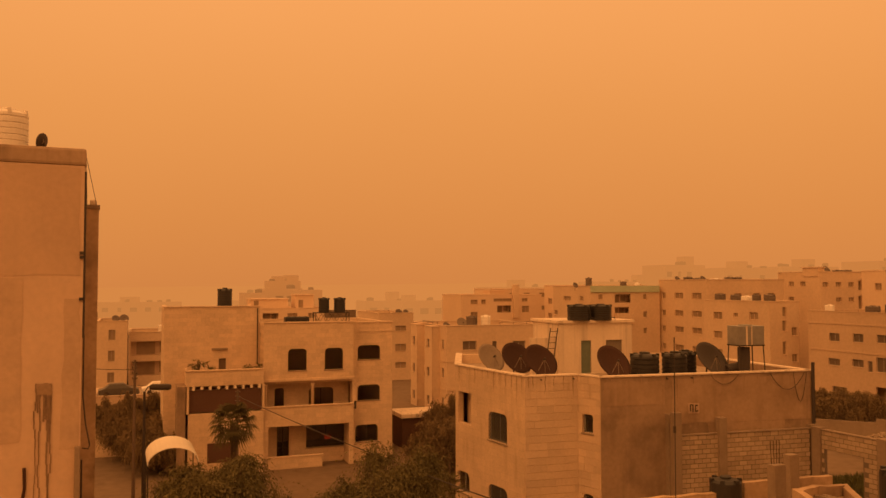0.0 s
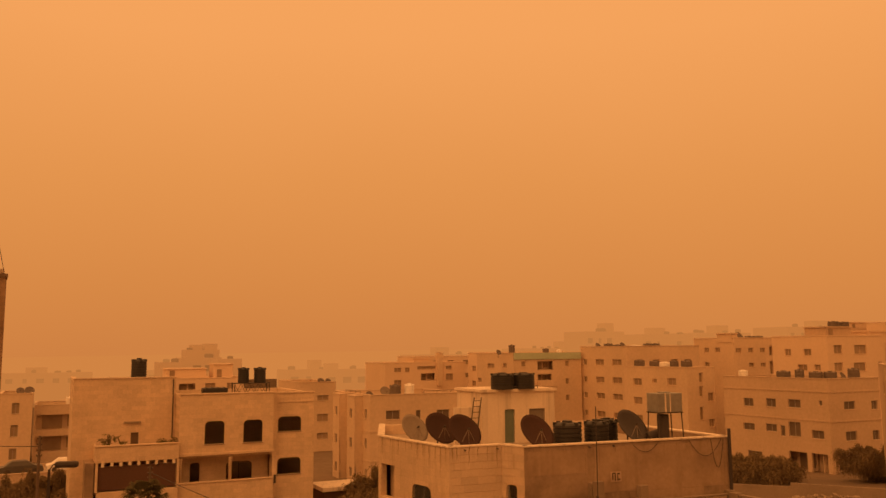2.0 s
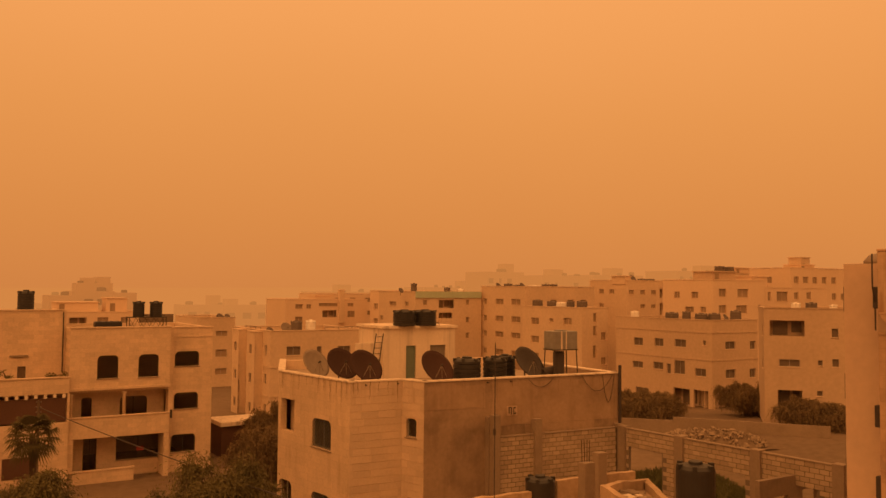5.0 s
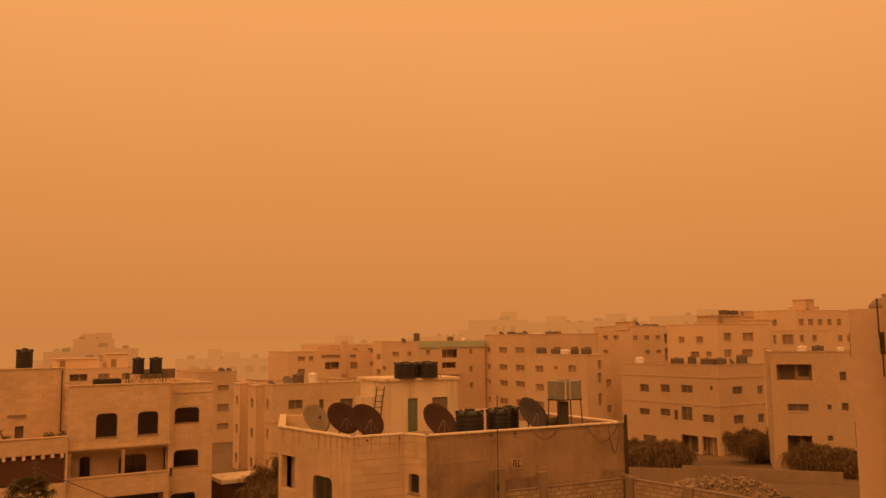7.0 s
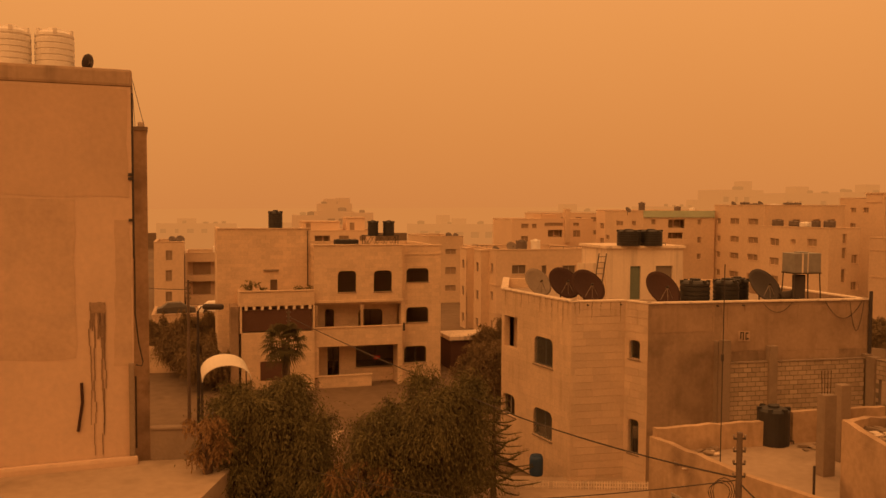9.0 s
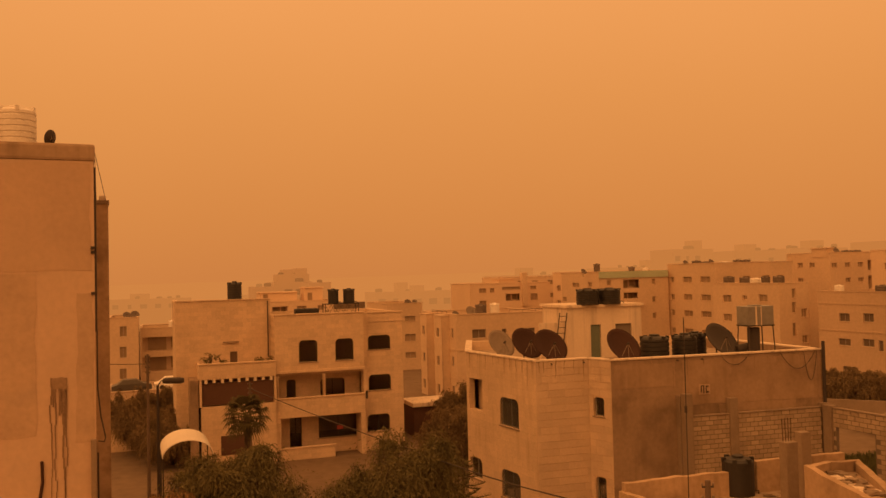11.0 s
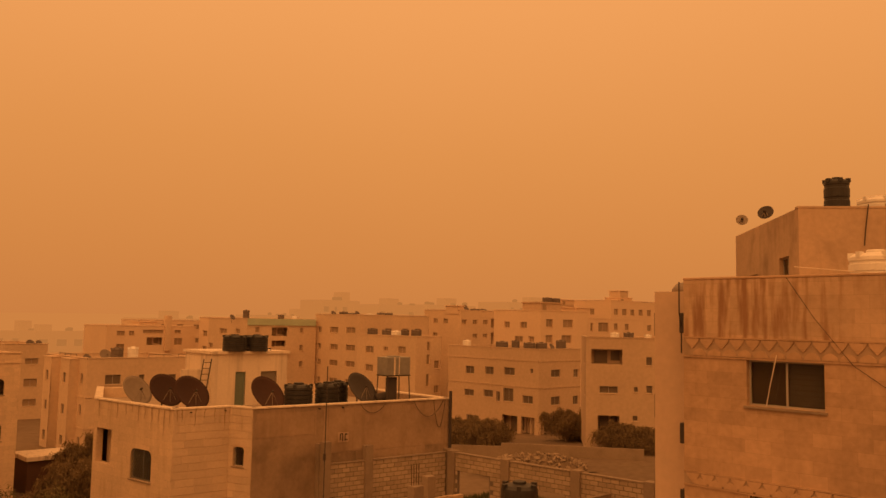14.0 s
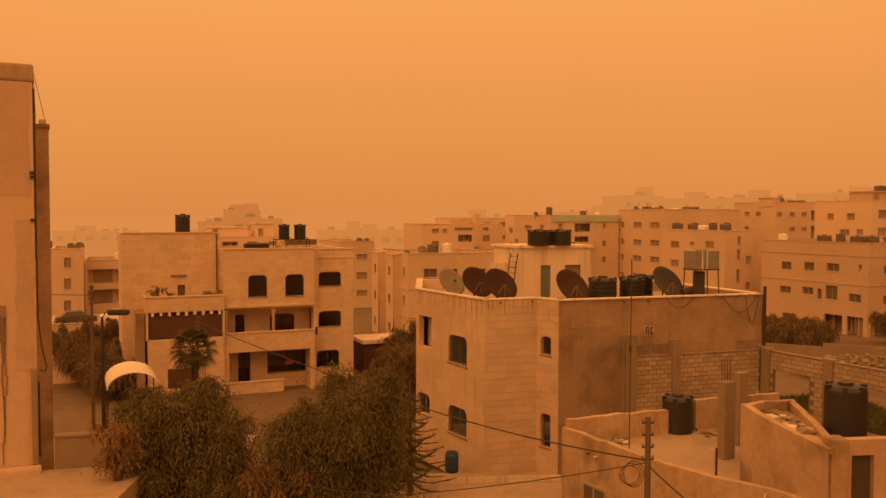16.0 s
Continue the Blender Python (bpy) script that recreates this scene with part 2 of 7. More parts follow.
# ---- small geometry helpers ----
def frame_at(p, th=0.0, z=0.0):
    """Local frame: x along a facade, y into the building, z up."""
    return Matrix.Translation((p[0], p[1], z)) @ Matrix.Rotation(radians(th), 4, "Z")


def along(p, q, z=0.0):
    return frame_at(p, math.degrees(math.atan2(q[1] - p[1], q[0] - p[0])), z)


WORLD = {}


def thing(name, m, label, category, group="", kind=""):
    ob = new(name)
    ob.empty_display_size = 0.3
    ob.matrix_basis = m
    WORLD[ob.name] = m.copy()
    return tagged(ob, label, category, group, kind)


def mesh_of(bm, name, mat, smooth=False):
    me = bpy.data.meshes.new(name)
    bm.normal_update()
    bm.to_mesh(me)
    bm.free()
    me.materials.append(mat)
    if smooth:
        for p in me.polygons:
            p.use_smooth = True
    return me


def part(name, bm, mat, parent, label="", m=None, smooth=False):
    """One mesh under a thing or a part; m is its place in the parent's frame."""
    me = bm if isinstance(bm, bpy.types.Mesh) else mesh_of(bm, name, mat, smooth)
    ob = new(name, me)
    ob.parent = parent
    if m is not None:
        ob.matrix_basis = m
    if label:
        tagged(ob, label)
    return ob


def single(name, bm, mat, label, category, group="", kind="", m=None, smooth=False):
    ob = new(name, mesh_of(bm, name, mat, smooth))
    if m is not None:
        ob.matrix_basis = m
    return tagged(ob, label, category, group, kind)


def box(bm, x0, x1, y0, y1, z0, z1, bevel=0.0):
    vs = [bm.verts.new(c) for c in ((x0, y0, z0), (x1, y0, z0), (x1, y1, z0), (x0, y1, z0), (x0, y0, z1), (x1, y0, z1), (x1, y1, z1), (x0, y1, z1))]
    fs = [bm.faces.new([vs[i] for i in f]) for f in ((3, 2, 1, 0), (4, 5, 6, 7), (0, 1, 5, 4), (1, 2, 6, 5), (2, 3, 7, 6), (3, 0, 4, 7))]
    if bevel:
        es = list({e for f in fs for e in f.edges})
        bmesh.ops.bevel(bm, geom=es, offset=bevel, segments=2, affect="EDGES", profile=0.6)
    return bm


def boxes(*args, bevel=0.0):
    bm = bmesh.new()
    for a in args:
        box(bm, *a, bevel=bevel)
    return bm


def lathe(bm, profile, seg=24, centre=(0, 0, 0), close=True):
    rings = []
    for r, z in profile:
        rings.append([bm.verts.new((centre[0] + r * math.cos(2 * math.pi * i / seg), centre[1] + r * math.sin(2 * math.pi * i / seg), centre[2] + z)) for i in range(seg)])
    for a, b in zip(rings, rings[1:]):
        for i in range(seg):
            bm.faces.new((a[i], a[(i + 1) % seg], b[(i + 1) % seg], b[i]))
    if close:
        bm.faces.new(rings[-1])
        bm.faces.new(rings[0][::-1])
    return bm


def tube(bm, pts, r, seg=6):
    """A round bar along a line of points."""
    pts = [Vector(p) for p in pts]
    rings = []
    for i, p in enumerate(pts):
        d = (pts[min(i + 1, len(pts) - 1)] - pts[max(i - 1, 0)]).normalized()
        a = d.orthogonal().normalized() if abs(d.z) < 0.95 else Vector((1, 0, 0))
        a = (a - d * a.dot(d)).normalized()
        b = d.cross(a)
        rr = r[i] if isinstance(r, (list, tuple)) else r
        rings.append([bm.verts.new(p + (a * math.cos(2 * math.pi * k / seg) + b * math.sin(2 * math.pi * k / seg)) * rr) for k in range(seg)])
    for a, b in zip(rings, rings[1:]):
        for k in range(seg):
            bm.faces.new((a[k], a[(k + 1) % seg], b[(k + 1) % seg], b[k]))
    bm.faces.new(rings[-1])
    bm.faces.new(rings[0][::-1])
    return bm


def wall_bm(length, z0, z1, thick, holes=()):
    """A wall with openings through it; x along, y inwards."""
    us = sorted({0.0, round(length, 3), *[round(min(max(h[i], 0), length), 3) for h in holes for i in (0, 1)]})
    zs = sorted({round(z0, 3), round(z1, 3), *[round(min(max(h[i], z0), z1), 3) for h in holes for i in (2, 3)]})
    bm = bmesh.new()
    cache = {}

    def v(x, y, z):
        k = (round(x, 4), round(y, 4), round(z, 4))
        if k not in cache:
            cache[k] = bm.verts.new(k)
        return cache[k]

    nu, nz = len(us) - 1, len(zs) - 1
    solid = [[True] * nz for _ in range(nu)]
    for i in range(nu):
        for j in range(nz):
            cu, cz = (us[i] + us[i + 1]) / 2, (zs[j] + zs[j + 1]) / 2
            solid[i][j] = not any(h[0] < cu < h[1] and h[2] < cz < h[3] for h in holes)
    ok = lambda i, j: 0 <= i < nu and 0 <= j < nz and solid[i][j]
    for i in range(nu):
        for j in range(nz):
            if not solid[i][j]:
                continue
            a, b, c, d = us[i], us[i + 1], zs[j], zs[j + 1]
            bm.faces.new((v(a, 0, c), v(b, 0, c), v(b, 0, d), v(a, 0, d)))
            bm.faces.new((v(b, thick, c), v(a, thick, c), v(a, thick, d), v(b, thick, d)))
            if not ok(i - 1, j):
                bm.faces.new((v(a, thick, c), v(a, 0, c), v(a, 0, d), v(a, thick, d)))
            if not ok(i + 1, j):
                bm.faces.new((v(b, 0, c), v(b, thick, c), v(b, thick, d), v(b, 0, d)))
            if not ok(i, j - 1):
                bm.faces.new((v(a, thick, c), v(b, thick, c), v(b, 0, c), v(a, 0, c)))
            if not ok(i, j + 1):
                bm.faces.new((v(a, 0, d), v(b, 0, d), v(b, thick, d), v(a, thick, d)))
    return bm


def corner_fillets(bm, h, thick, r):
    """Rounds the two upper corners of an opening."""
    u0, u1, z0, z1 = h[:4]
    for ux, s in ((u0, 1), (u1, -1)):
        pts = [(ux, z1)]
        for k in range(6):
            a = math.pi / 2 * k / 5
            pts.append((ux + s * (r - r * math.sin(a)), z1 - (r - r * math.cos(a))))
        if s > 0:
            pts = [pts[0]] + pts[:0:-1]
        f = [bm.verts.new((x, 0.004, z)) for x, z in pts]
        g = [bm.verts.new((x, thick - 0.004, z)) for x, z in pts]
        try:
            bm.faces.new(f)
            bm.faces.new(g[::-1])
        except ValueError:
            pass
        for i in range(len(pts)):
            j = (i + 1) % len(pts)
            bm.faces.new((f[j], f[i], g[i], g[j]))


def window(parent, m, h, style="w", pane=None, casing=None, inset=0.14):
    """A window in the opening h of a wall whose frame is m: frame, panes, sill."""
    u0, u1, z0, z1 = h[:4]
    pane, casing = pane or GLASS, casing or ALU
    t = 0.045 if u1 - u0 > 0.6 else 0.03
    bm = boxes((u0, u0 + t, inset, inset + 0.06, z0, z1), (u1 - t, u1, inset, inset + 0.06, z0, z1),
               (u0 + t, u1 - t, inset, inset + 0.06, z0, z0 + t), (u0 + t, u1 - t, inset, inset + 0.06, z1 - t, z1))
    mid = (u0 + u1) / 2
    wide = u1 - u0 > 0.75 and "p" not in style
    if wide:
        box(bm, mid - t / 2, mid + t / 2, inset + 0.003, inset + 0.057, z0 + t, z1 - t)
    w = part("window", bm, casing, parent, m=m)
    spans = ((u0 + t, mid - t / 2), (mid + t / 2, u1 - t)) if wide else ((u0 + t, u1 - t),)
    for a, b in spans:
        g = part("pane", boxes((a, b, inset + 0.022, inset + 0.034, z0 + t, z1 - t)), pane, w)
        if pane is GLASS:
            g.visible_shadow = False
    part("sill", boxes((u0 - 0.06, u1 + 0.06, -0.05, inset - 0.002, z0 - 0.06, z0 - 0.004), bevel=0.008), CONCRETE if pane is GLASS else LIME_A, w)
    return w


def wall(parent, name, m, length, z0, z1, mat, holes=(), thick=0.25, pane=None, casing=None, label=""):
    """A wall part with its windows; a hole may carry a style: w window, o open, c rounded top corners."""
    bm = wall_bm(length, z0, z1, thick, holes)
    for h in holes:
        st = h[4] if len(h) > 4 else "w"
        if "c" in st:
            corner_fillets(bm, h, thick, min(0.32, (h[1] - h[0]) * 0.28))
    ob = part(name, bm, mat, parent, label, m)
    for h in holes:
        st = h[4] if len(h) > 4 else "w"
        if "w" in st:
            window(parent, m, h, st, pane, casing)
    return ob


def house(name, p, th, lx, ly, z0, ztop, mat, label, front=(), left=(), right=(), parapet=0.6, pane=None, casing=None, coping=0.08, group="", roof=None, category="building", slabs=()):
    """A flat-roofed block: four walls, roof slab, coping. x along the front, y into it."""
    h = thing(name, frame_at(p, th, 0), label, category, group)
    t = 0.25
    wall(h, "wall", Matrix.Identity(4), lx, z0, ztop, mat, front, t, pane, casing)
    wall(h, "wall", Matrix.Translation((0, ly, 0)) @ Matrix.Rotation(radians(-90), 4, "Z"), ly - t, z0, ztop, mat, left, t, pane, casing)
    wall(h, "wall", Matrix.Translation((lx, t, 0)) @ Matrix.Rotation(radians(90), 4, "Z"), ly - t, z0, ztop, mat, right, t, pane, casing)
    part("wall", boxes((t, lx - t, ly - t, ly - 0.003, z0, ztop - 0.01)), mat, h)
    part("roof", boxes((t, lx - t, t, ly - t, ztop - parapet - 0.2, ztop - parapet)), roof or ROOF_SCREED, h)
    if coping:
        c = 0.05
        bm = boxes((-c, lx + c, -c, t + c, ztop, ztop + coping), (-c, lx + c, ly - t - c, ly + c, ztop, ztop + coping),
                   (-c, t + c, t + c, ly - t - c, ztop, ztop + coping), (lx - t - c, lx + c, t + c, ly - t - c, ztop, ztop + coping))
        part("coping", bm, mat, h)
    for z in slabs:
        part("string_course", boxes((-0.05, lx + 0.05, -0.06, -0.003, z, z + 0.14)), mat, h)
        part("string_course", boxes((-0.06, -0.003, -0.003, ly, z, z + 0.14)), mat, h)
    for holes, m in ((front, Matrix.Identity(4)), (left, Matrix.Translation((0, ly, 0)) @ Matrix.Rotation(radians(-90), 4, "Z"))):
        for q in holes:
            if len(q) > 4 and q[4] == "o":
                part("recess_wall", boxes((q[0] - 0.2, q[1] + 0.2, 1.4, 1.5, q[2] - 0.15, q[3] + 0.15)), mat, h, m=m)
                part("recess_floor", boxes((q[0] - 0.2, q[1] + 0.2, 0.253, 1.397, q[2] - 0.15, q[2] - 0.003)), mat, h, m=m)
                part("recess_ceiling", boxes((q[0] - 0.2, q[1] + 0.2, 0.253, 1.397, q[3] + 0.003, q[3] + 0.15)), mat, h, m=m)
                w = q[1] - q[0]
                # dark panels added at the back to stand in for the recess's shade
                part("recess_window", boxes((q[0] + 0.12 * w, q[0] + 0.55 * w, 1.33, 1.397, q[2] + 0.05, q[3] - 0.15), (q[0] + 0.66 * w, q[0] + 0.95 * w, 1.33, 1.397, q[2] + 0.3, q[3] - 0.15)), pane or DUSTY_HAZE_GLASS, h, m=m)
    # rooms behind the openings are closed off by an added core: SHADE has interior darkness in its colour, TOWN2 is
    # paler for haze
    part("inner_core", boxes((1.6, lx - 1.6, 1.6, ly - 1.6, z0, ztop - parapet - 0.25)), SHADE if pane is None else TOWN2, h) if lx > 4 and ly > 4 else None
    return h


# ---- ground ----
def ground_height(x, y):
    """The plot by the stone house lies a little higher than the streets round it."""
    k = math.exp(-(((x - 6) / 16) ** 2 + ((y - 28) / 16) ** 2))
    r = 1 / (1 + math.exp(-(x - 22) / 6)) * math.exp(-((y - 58) / 22) ** 2)
    far = min(max((y - 110) / 200, 0), 1) * max(x, 0) * 0.03
    return -1.6 + 2.2 * k + 2.4 * r + far


def make_ground():
    bm = bmesh.new()
    ax = sorted({*range(-60, 101, 4), *range(-600, 601, 60)})
    ay = sorted({*range(-40, 141, 4), *range(-300, 901, 60)})
    grid = [[bm.verts.new((x, y, ground_height(x, y) + 0.06 * noise.noise((x * 0.15, y * 0.15, 0)))) for y in ay] for x in ax]
    for i in range(len(ax) - 1):
        for j in range(len(ay) - 1):
            bm.faces.new((grid[i][j], grid[i + 1][j], grid[i + 1][j + 1], grid[i][j + 1]))
    single("ground", bm, EARTH, "dusty bare earth ground between the houses", "ground", kind="structure", smooth=True)


make_ground()
# glowing sheet added over the far ground to imitate haze at the horizon
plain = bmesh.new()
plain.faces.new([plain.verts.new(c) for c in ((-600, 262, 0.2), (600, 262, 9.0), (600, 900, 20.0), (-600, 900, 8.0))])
single("backdrop", plain, distance_material("haze_glow_plain", (0.03, 0.022, 0.016), 0.9), "far plain sheet with dust haze put in as glow", "distance", kind="structure")

# the house from whose roof the town is seen
single("viewing_house", boxes((-9, 9, -14, -0.9, -1.8, 10.3)), RENDER_BUFF, "plain rendered house under the viewpoint", "building", kind="structure")

GRID = 20.0


def ragged_skin(u0, u1, z0, z1, seed, y=-0.012, amp=0.09):
    """A thin coat on a wall's face (x along, z up) with wavering edges."""
    ring = []
    for a, b, n in (((u0, z0), (u1, z0), 24), ((u1, z0), (u1, z1), 10), ((u1, z1), (u0, z1), 24), ((u0, z1), (u0, z0), 10)):
        for k in range(n):
            f = k / n
            x, z = a[0] + (b[0] - a[0]) * f, a[1] + (b[1] - a[1]) * f
            ring.append((x + amp * noise.noise((x * 1.3, z * 1.3, seed)), z + amp * noise.noise((x * 1.1, z * 1.9, seed + 9))))
    bm = bmesh.new()
    front, rear = [bm.verts.new((x, y, z)) for x, z in ring], [bm.verts.new((x, y + 0.009, z)) for x, z in ring]
    bm.faces.new(front)
    for i in range(len(ring)):
        j = (i + 1) % len(ring)
        bm.faces.new((front[j], front[i], rear[i], rear[j]))
    return bm


def damp_runs(parent, runs, top, w, seed, out=0.016, m=None):
    """Tapering stains of dirt that hang from a roof edge: (place along, length)."""
    rnd = random.Random(seed)
    for u, ln in runs:
        bm = bmesh.new()
        prev = None
        ww, y = w * rnd.uniform(0.5, 1.0), -out
        for i in range(13):
            f = i / 12
            o = 0.05 * noise.noise((u * 5, f * 3, seed))
            hw = ww * (1 - f) ** 0.8 * (0.5 + 0.35 * noise.noise((u * 7, f * 6, seed + 3))) + 0.004
            z = top - ln * f
            row = (bm.verts.new((u + o - hw, y, z)), bm.verts.new((u + o + hw, y, z)))
            if prev:
                bm.faces.new((prev[0], row[0], row[1], prev[1]))
            prev = row
        part("damp_run", bm, STAIN_SOFT, parent, m=m)


# ---- the pale four-level house with rounded windows ----
def house_arched():
    p = (-13.27, 61.94)
    h = thing("apartment_house", frame_at(p, GRID), "pale limestone house with rounded windows, loggias and roof tanks", "house")
    I = Matrix.Identity(4)
    T = Matrix.Translation
    # middle bay, upper storey
    top = [(1.79, 3.2, 5.64, 7.27, "wcp"), (4.57, 5.99, 5.63, 7.26, "wcp")]
    wall(h, "wall", I, 6.8, 4.87, 9.2, LIME_A, top, 0.3, casing=DARK_METAL)
    part("wall", boxes((0.003, 0.3, 0.303, 8, 4.87, 9.19)), LIME_A, h)
    part("parapet_coping", boxes((-0.05, 6.85, -0.06, 0.36, 9.2, 9.28)), LIME_A, h)
    part("string_course", boxes((0, 6.86, -0.10, -0.004, 4.87, 5.05)), LIME_A, h)
    # loggia: floor, balcony front, columns, rear wall
    part("loggia_slab", boxes((0, 6.8, 0.3, 1.6, 4.66, 4.86)), LIME_A, h)
    part("balcony_front", boxes((-0.02, 6.8, -0.12, 0.06, 1.55, 2.95), bevel=0.02), LIME_A, h, "pale balcony front with a coping")
    part("balcony_coping", boxes((-0.06, 6.86, -0.18, 0.12, 2.955, 3.05), bevel=0.015), LIME_A, h)
    part("loggia_floor", boxes((0, 6.8, 0.065, 1.6, 1.55, 1.75)), LIME_A, h)
    for u in (0.16, 3.68):
        part("column", lathe(bmesh.new(), [(0.12, 1.75), (0.12, 4.5), (0.17, 4.6), (0.17, 4.655)], 14, (u, 0.18, 0)), LIME_A, h, smooth=True)
    wall(h, "loggia_wall", T((0, 1.6, 0)), 6.8, -1.6, 4.86, LIME_A, [(1.06, 1.76, 1.76, 4.19, "wc"), (3.67, 5.59, 2.8, 4.12, "wc"), (1.25, 2.17, -1.4, 1.38, "w"), (3.48, 6.6, -0.44, 1.24, "w")], 0.25, casing=DARK_METAL)
    part("porch_wall", boxes((-0.02, 4.4, -0.1, 0.1, -1.6, -0.75), bevel=0.02), LIME_A, h)
    part("porch_coping", boxes((-0.06, 4.45, -0.15, 0.15, -0.745, -0.66)), LIME_A, h)
    part("porch_wall", boxes((6.45, 6.8, -0.1, 1.597, -1.6, 1.545)), LIME_A, h)
    part("porch_wall", boxes((0, 0.35, -0.1, 1.597, -1.6, 1.545)), LIME_A, h)
    # wing with three stacked windows
    rw = T((6.8, 0.85, 0))
    wall(h, "wall", rw, 3.35, -2.2, 9.1, LIME_A, [(0.55, 2.36, 6.22, 7.33, "wcp"), (0.54, 2.35, 3.04, 4.26, "wcp"), (0.37, 2.19, -0.13, 1.17, "wc")], 0.3, casing=DARK_METAL)
    part("parapet_coping", boxes((6.8, 10.2, 0.79, 1.2, 9.1, 9.18)), LIME_A, h)
    part("wall", boxes((9.85, 10.15, 1.153, 11, -2.2, 9.1)), LIME_A, h)
    part("wall", boxes((6.8 - 0.003, 7.1, 0.303, 1.15, 1.553, 9.19)), LIME_A, h)
    part("drip_edge", boxes((6.78, 10.18, 0.80, 0.847, 8.4, 8.5)), LIME_A, h)
    # set-back upper block over the terrace
    wall(h, "wall", T((-6.95, 2.2, 0)), 6.95, -2, 10.4, LIME_A, [(3.9, 4.46, 5.67, 6.54, "w")], 0.3, pane=WINDOW_BROWN)
    part("wall", boxes((-6.947, -6.65, 2.5, 11, -2, 10.39)), LIME_A, h)
    part("wall", boxes((-0.3, -0.003, 2.5, 8, 8.4, 10.38)), LIME_A, h)
    part("lintel", boxes((-3.55, -2.4, 2.06, 2.197, 7.2, 7.32)), CONCRETE, h)
    part("roof", boxes((-6.64, -0.31, 2.51, 10.9, 9.9, 10.2)), ROOF_SCREED, h)
    part("roof", boxes((0, 9.84, 1.86, 10.9, 8.2, 8.45)), ROOF_SCREED, h)
    part("rear_wall", boxes((-6.94, 10.15, 11.003, 11.25, -2, 9.1)), LIME_A, h)
    part("parapet_coping", boxes((-7.0, 0.02, 2.14, 2.56, 10.4, 10.47)), LIME_A, h)
    # terrace and veranda below it
    part("terrace_front", boxes((-5.5, -0.02, -0.45, -0.27, 4.80, 5.86), bevel=0.02), LIME_A, h)
    part("terrace_coping", boxes((-5.56, -0.02, -0.51, -0.21, 5.865, 5.95), bevel=0.015), LIME_A, h)
    part("terrace_slab", boxes((-5.5, -0.003, -0.265, 2.197, 4.80, 5.0)), LIME_A, h)
    part("terrace_front", boxes((-5.5, -5.33, -0.265, 2.197, 5.003, 5.86)), LIME_A, h)
    part("veranda_front", boxes((-5.35, -0.02, -0.4, -0.2, 1.2, 2.85), bevel=0.02), LIME_A, h)
    part("veranda_slab", boxes((-5.35, -0.003, -0.197, 2.197, 2.3, 2.5)), LIME_A, h)
    part("veranda_wall", boxes((-5.35, -0.02, -0.397, -0.2, -1.9, 0.72)), LIME_A, h)
    part("veranda_lintel", boxes((-5.35, -0.02, -0.403, -0.203, 0.723, 1.197)), LIME_A, h)
    for u in (-5.45, -0.14):
        part("pier", boxes((u, u + 0.16, -0.44, -0.22, 2.853, 4.797)), LIME_A, h)
    part("side_pier", boxes((-6.1, -5.52, -0.3, 2.197, -1.9, 4.797)), RENDER_GREY, h)
    # dark sheet added in the veranda in place of its deep shade
    part("awning", boxes((-5.27, -0.2, -0.30, -0.26, 2.95, 4.55)), DARK_BROWN, h, "dark brown panel standing in for the veranda's shade")
    for i in range(9):
        u = -5.1 + i * 0.58
        part("valance_tab", boxes((u, u + 0.2, -0.47, -0.43, 4.52 + 0.04 * (i % 2), 4.79)), WHITE_PAINT, h)
    # flat dark plate on the wall where the garage opens
    part("garage_opening", boxes((-4.0, -1.9, -0.412, -0.405, -0.7, 0.7)), DARK_BROWN, h, "dark panel at the garage opening")
    part("cloth", boxes((4.7, 5.2, 0.6, 0.66, 0.3, 0.6), bevel=0.02), CLOTH_RED, h, "red cloth hung in the porch")
    part("rain_pipe", tube(bmesh.new(), [(-0.2, 2.1, 10.3), (-0.2, 2.1, 6.0)], 0.04), DARK_METAL, h)
    part("rain_pipe", tube(bmesh.new(), [(6.9, -0.2, 3.2), (6.9, -0.2, 2.6)], 0.09), DARK_METAL, h)
    return h


house_arched()


# ---- the two-storey stone house with a flat roof ----
B_LEFT, B_COR, B_STEP, B_STEP2, B_RIGHT = (0.60, 40.98), (3.47, 35.53), (5.82, 36.2), (6.60, 35.2), (16.69, 37.93)
B_TOP, B_FOOT = 8.1, -0.2


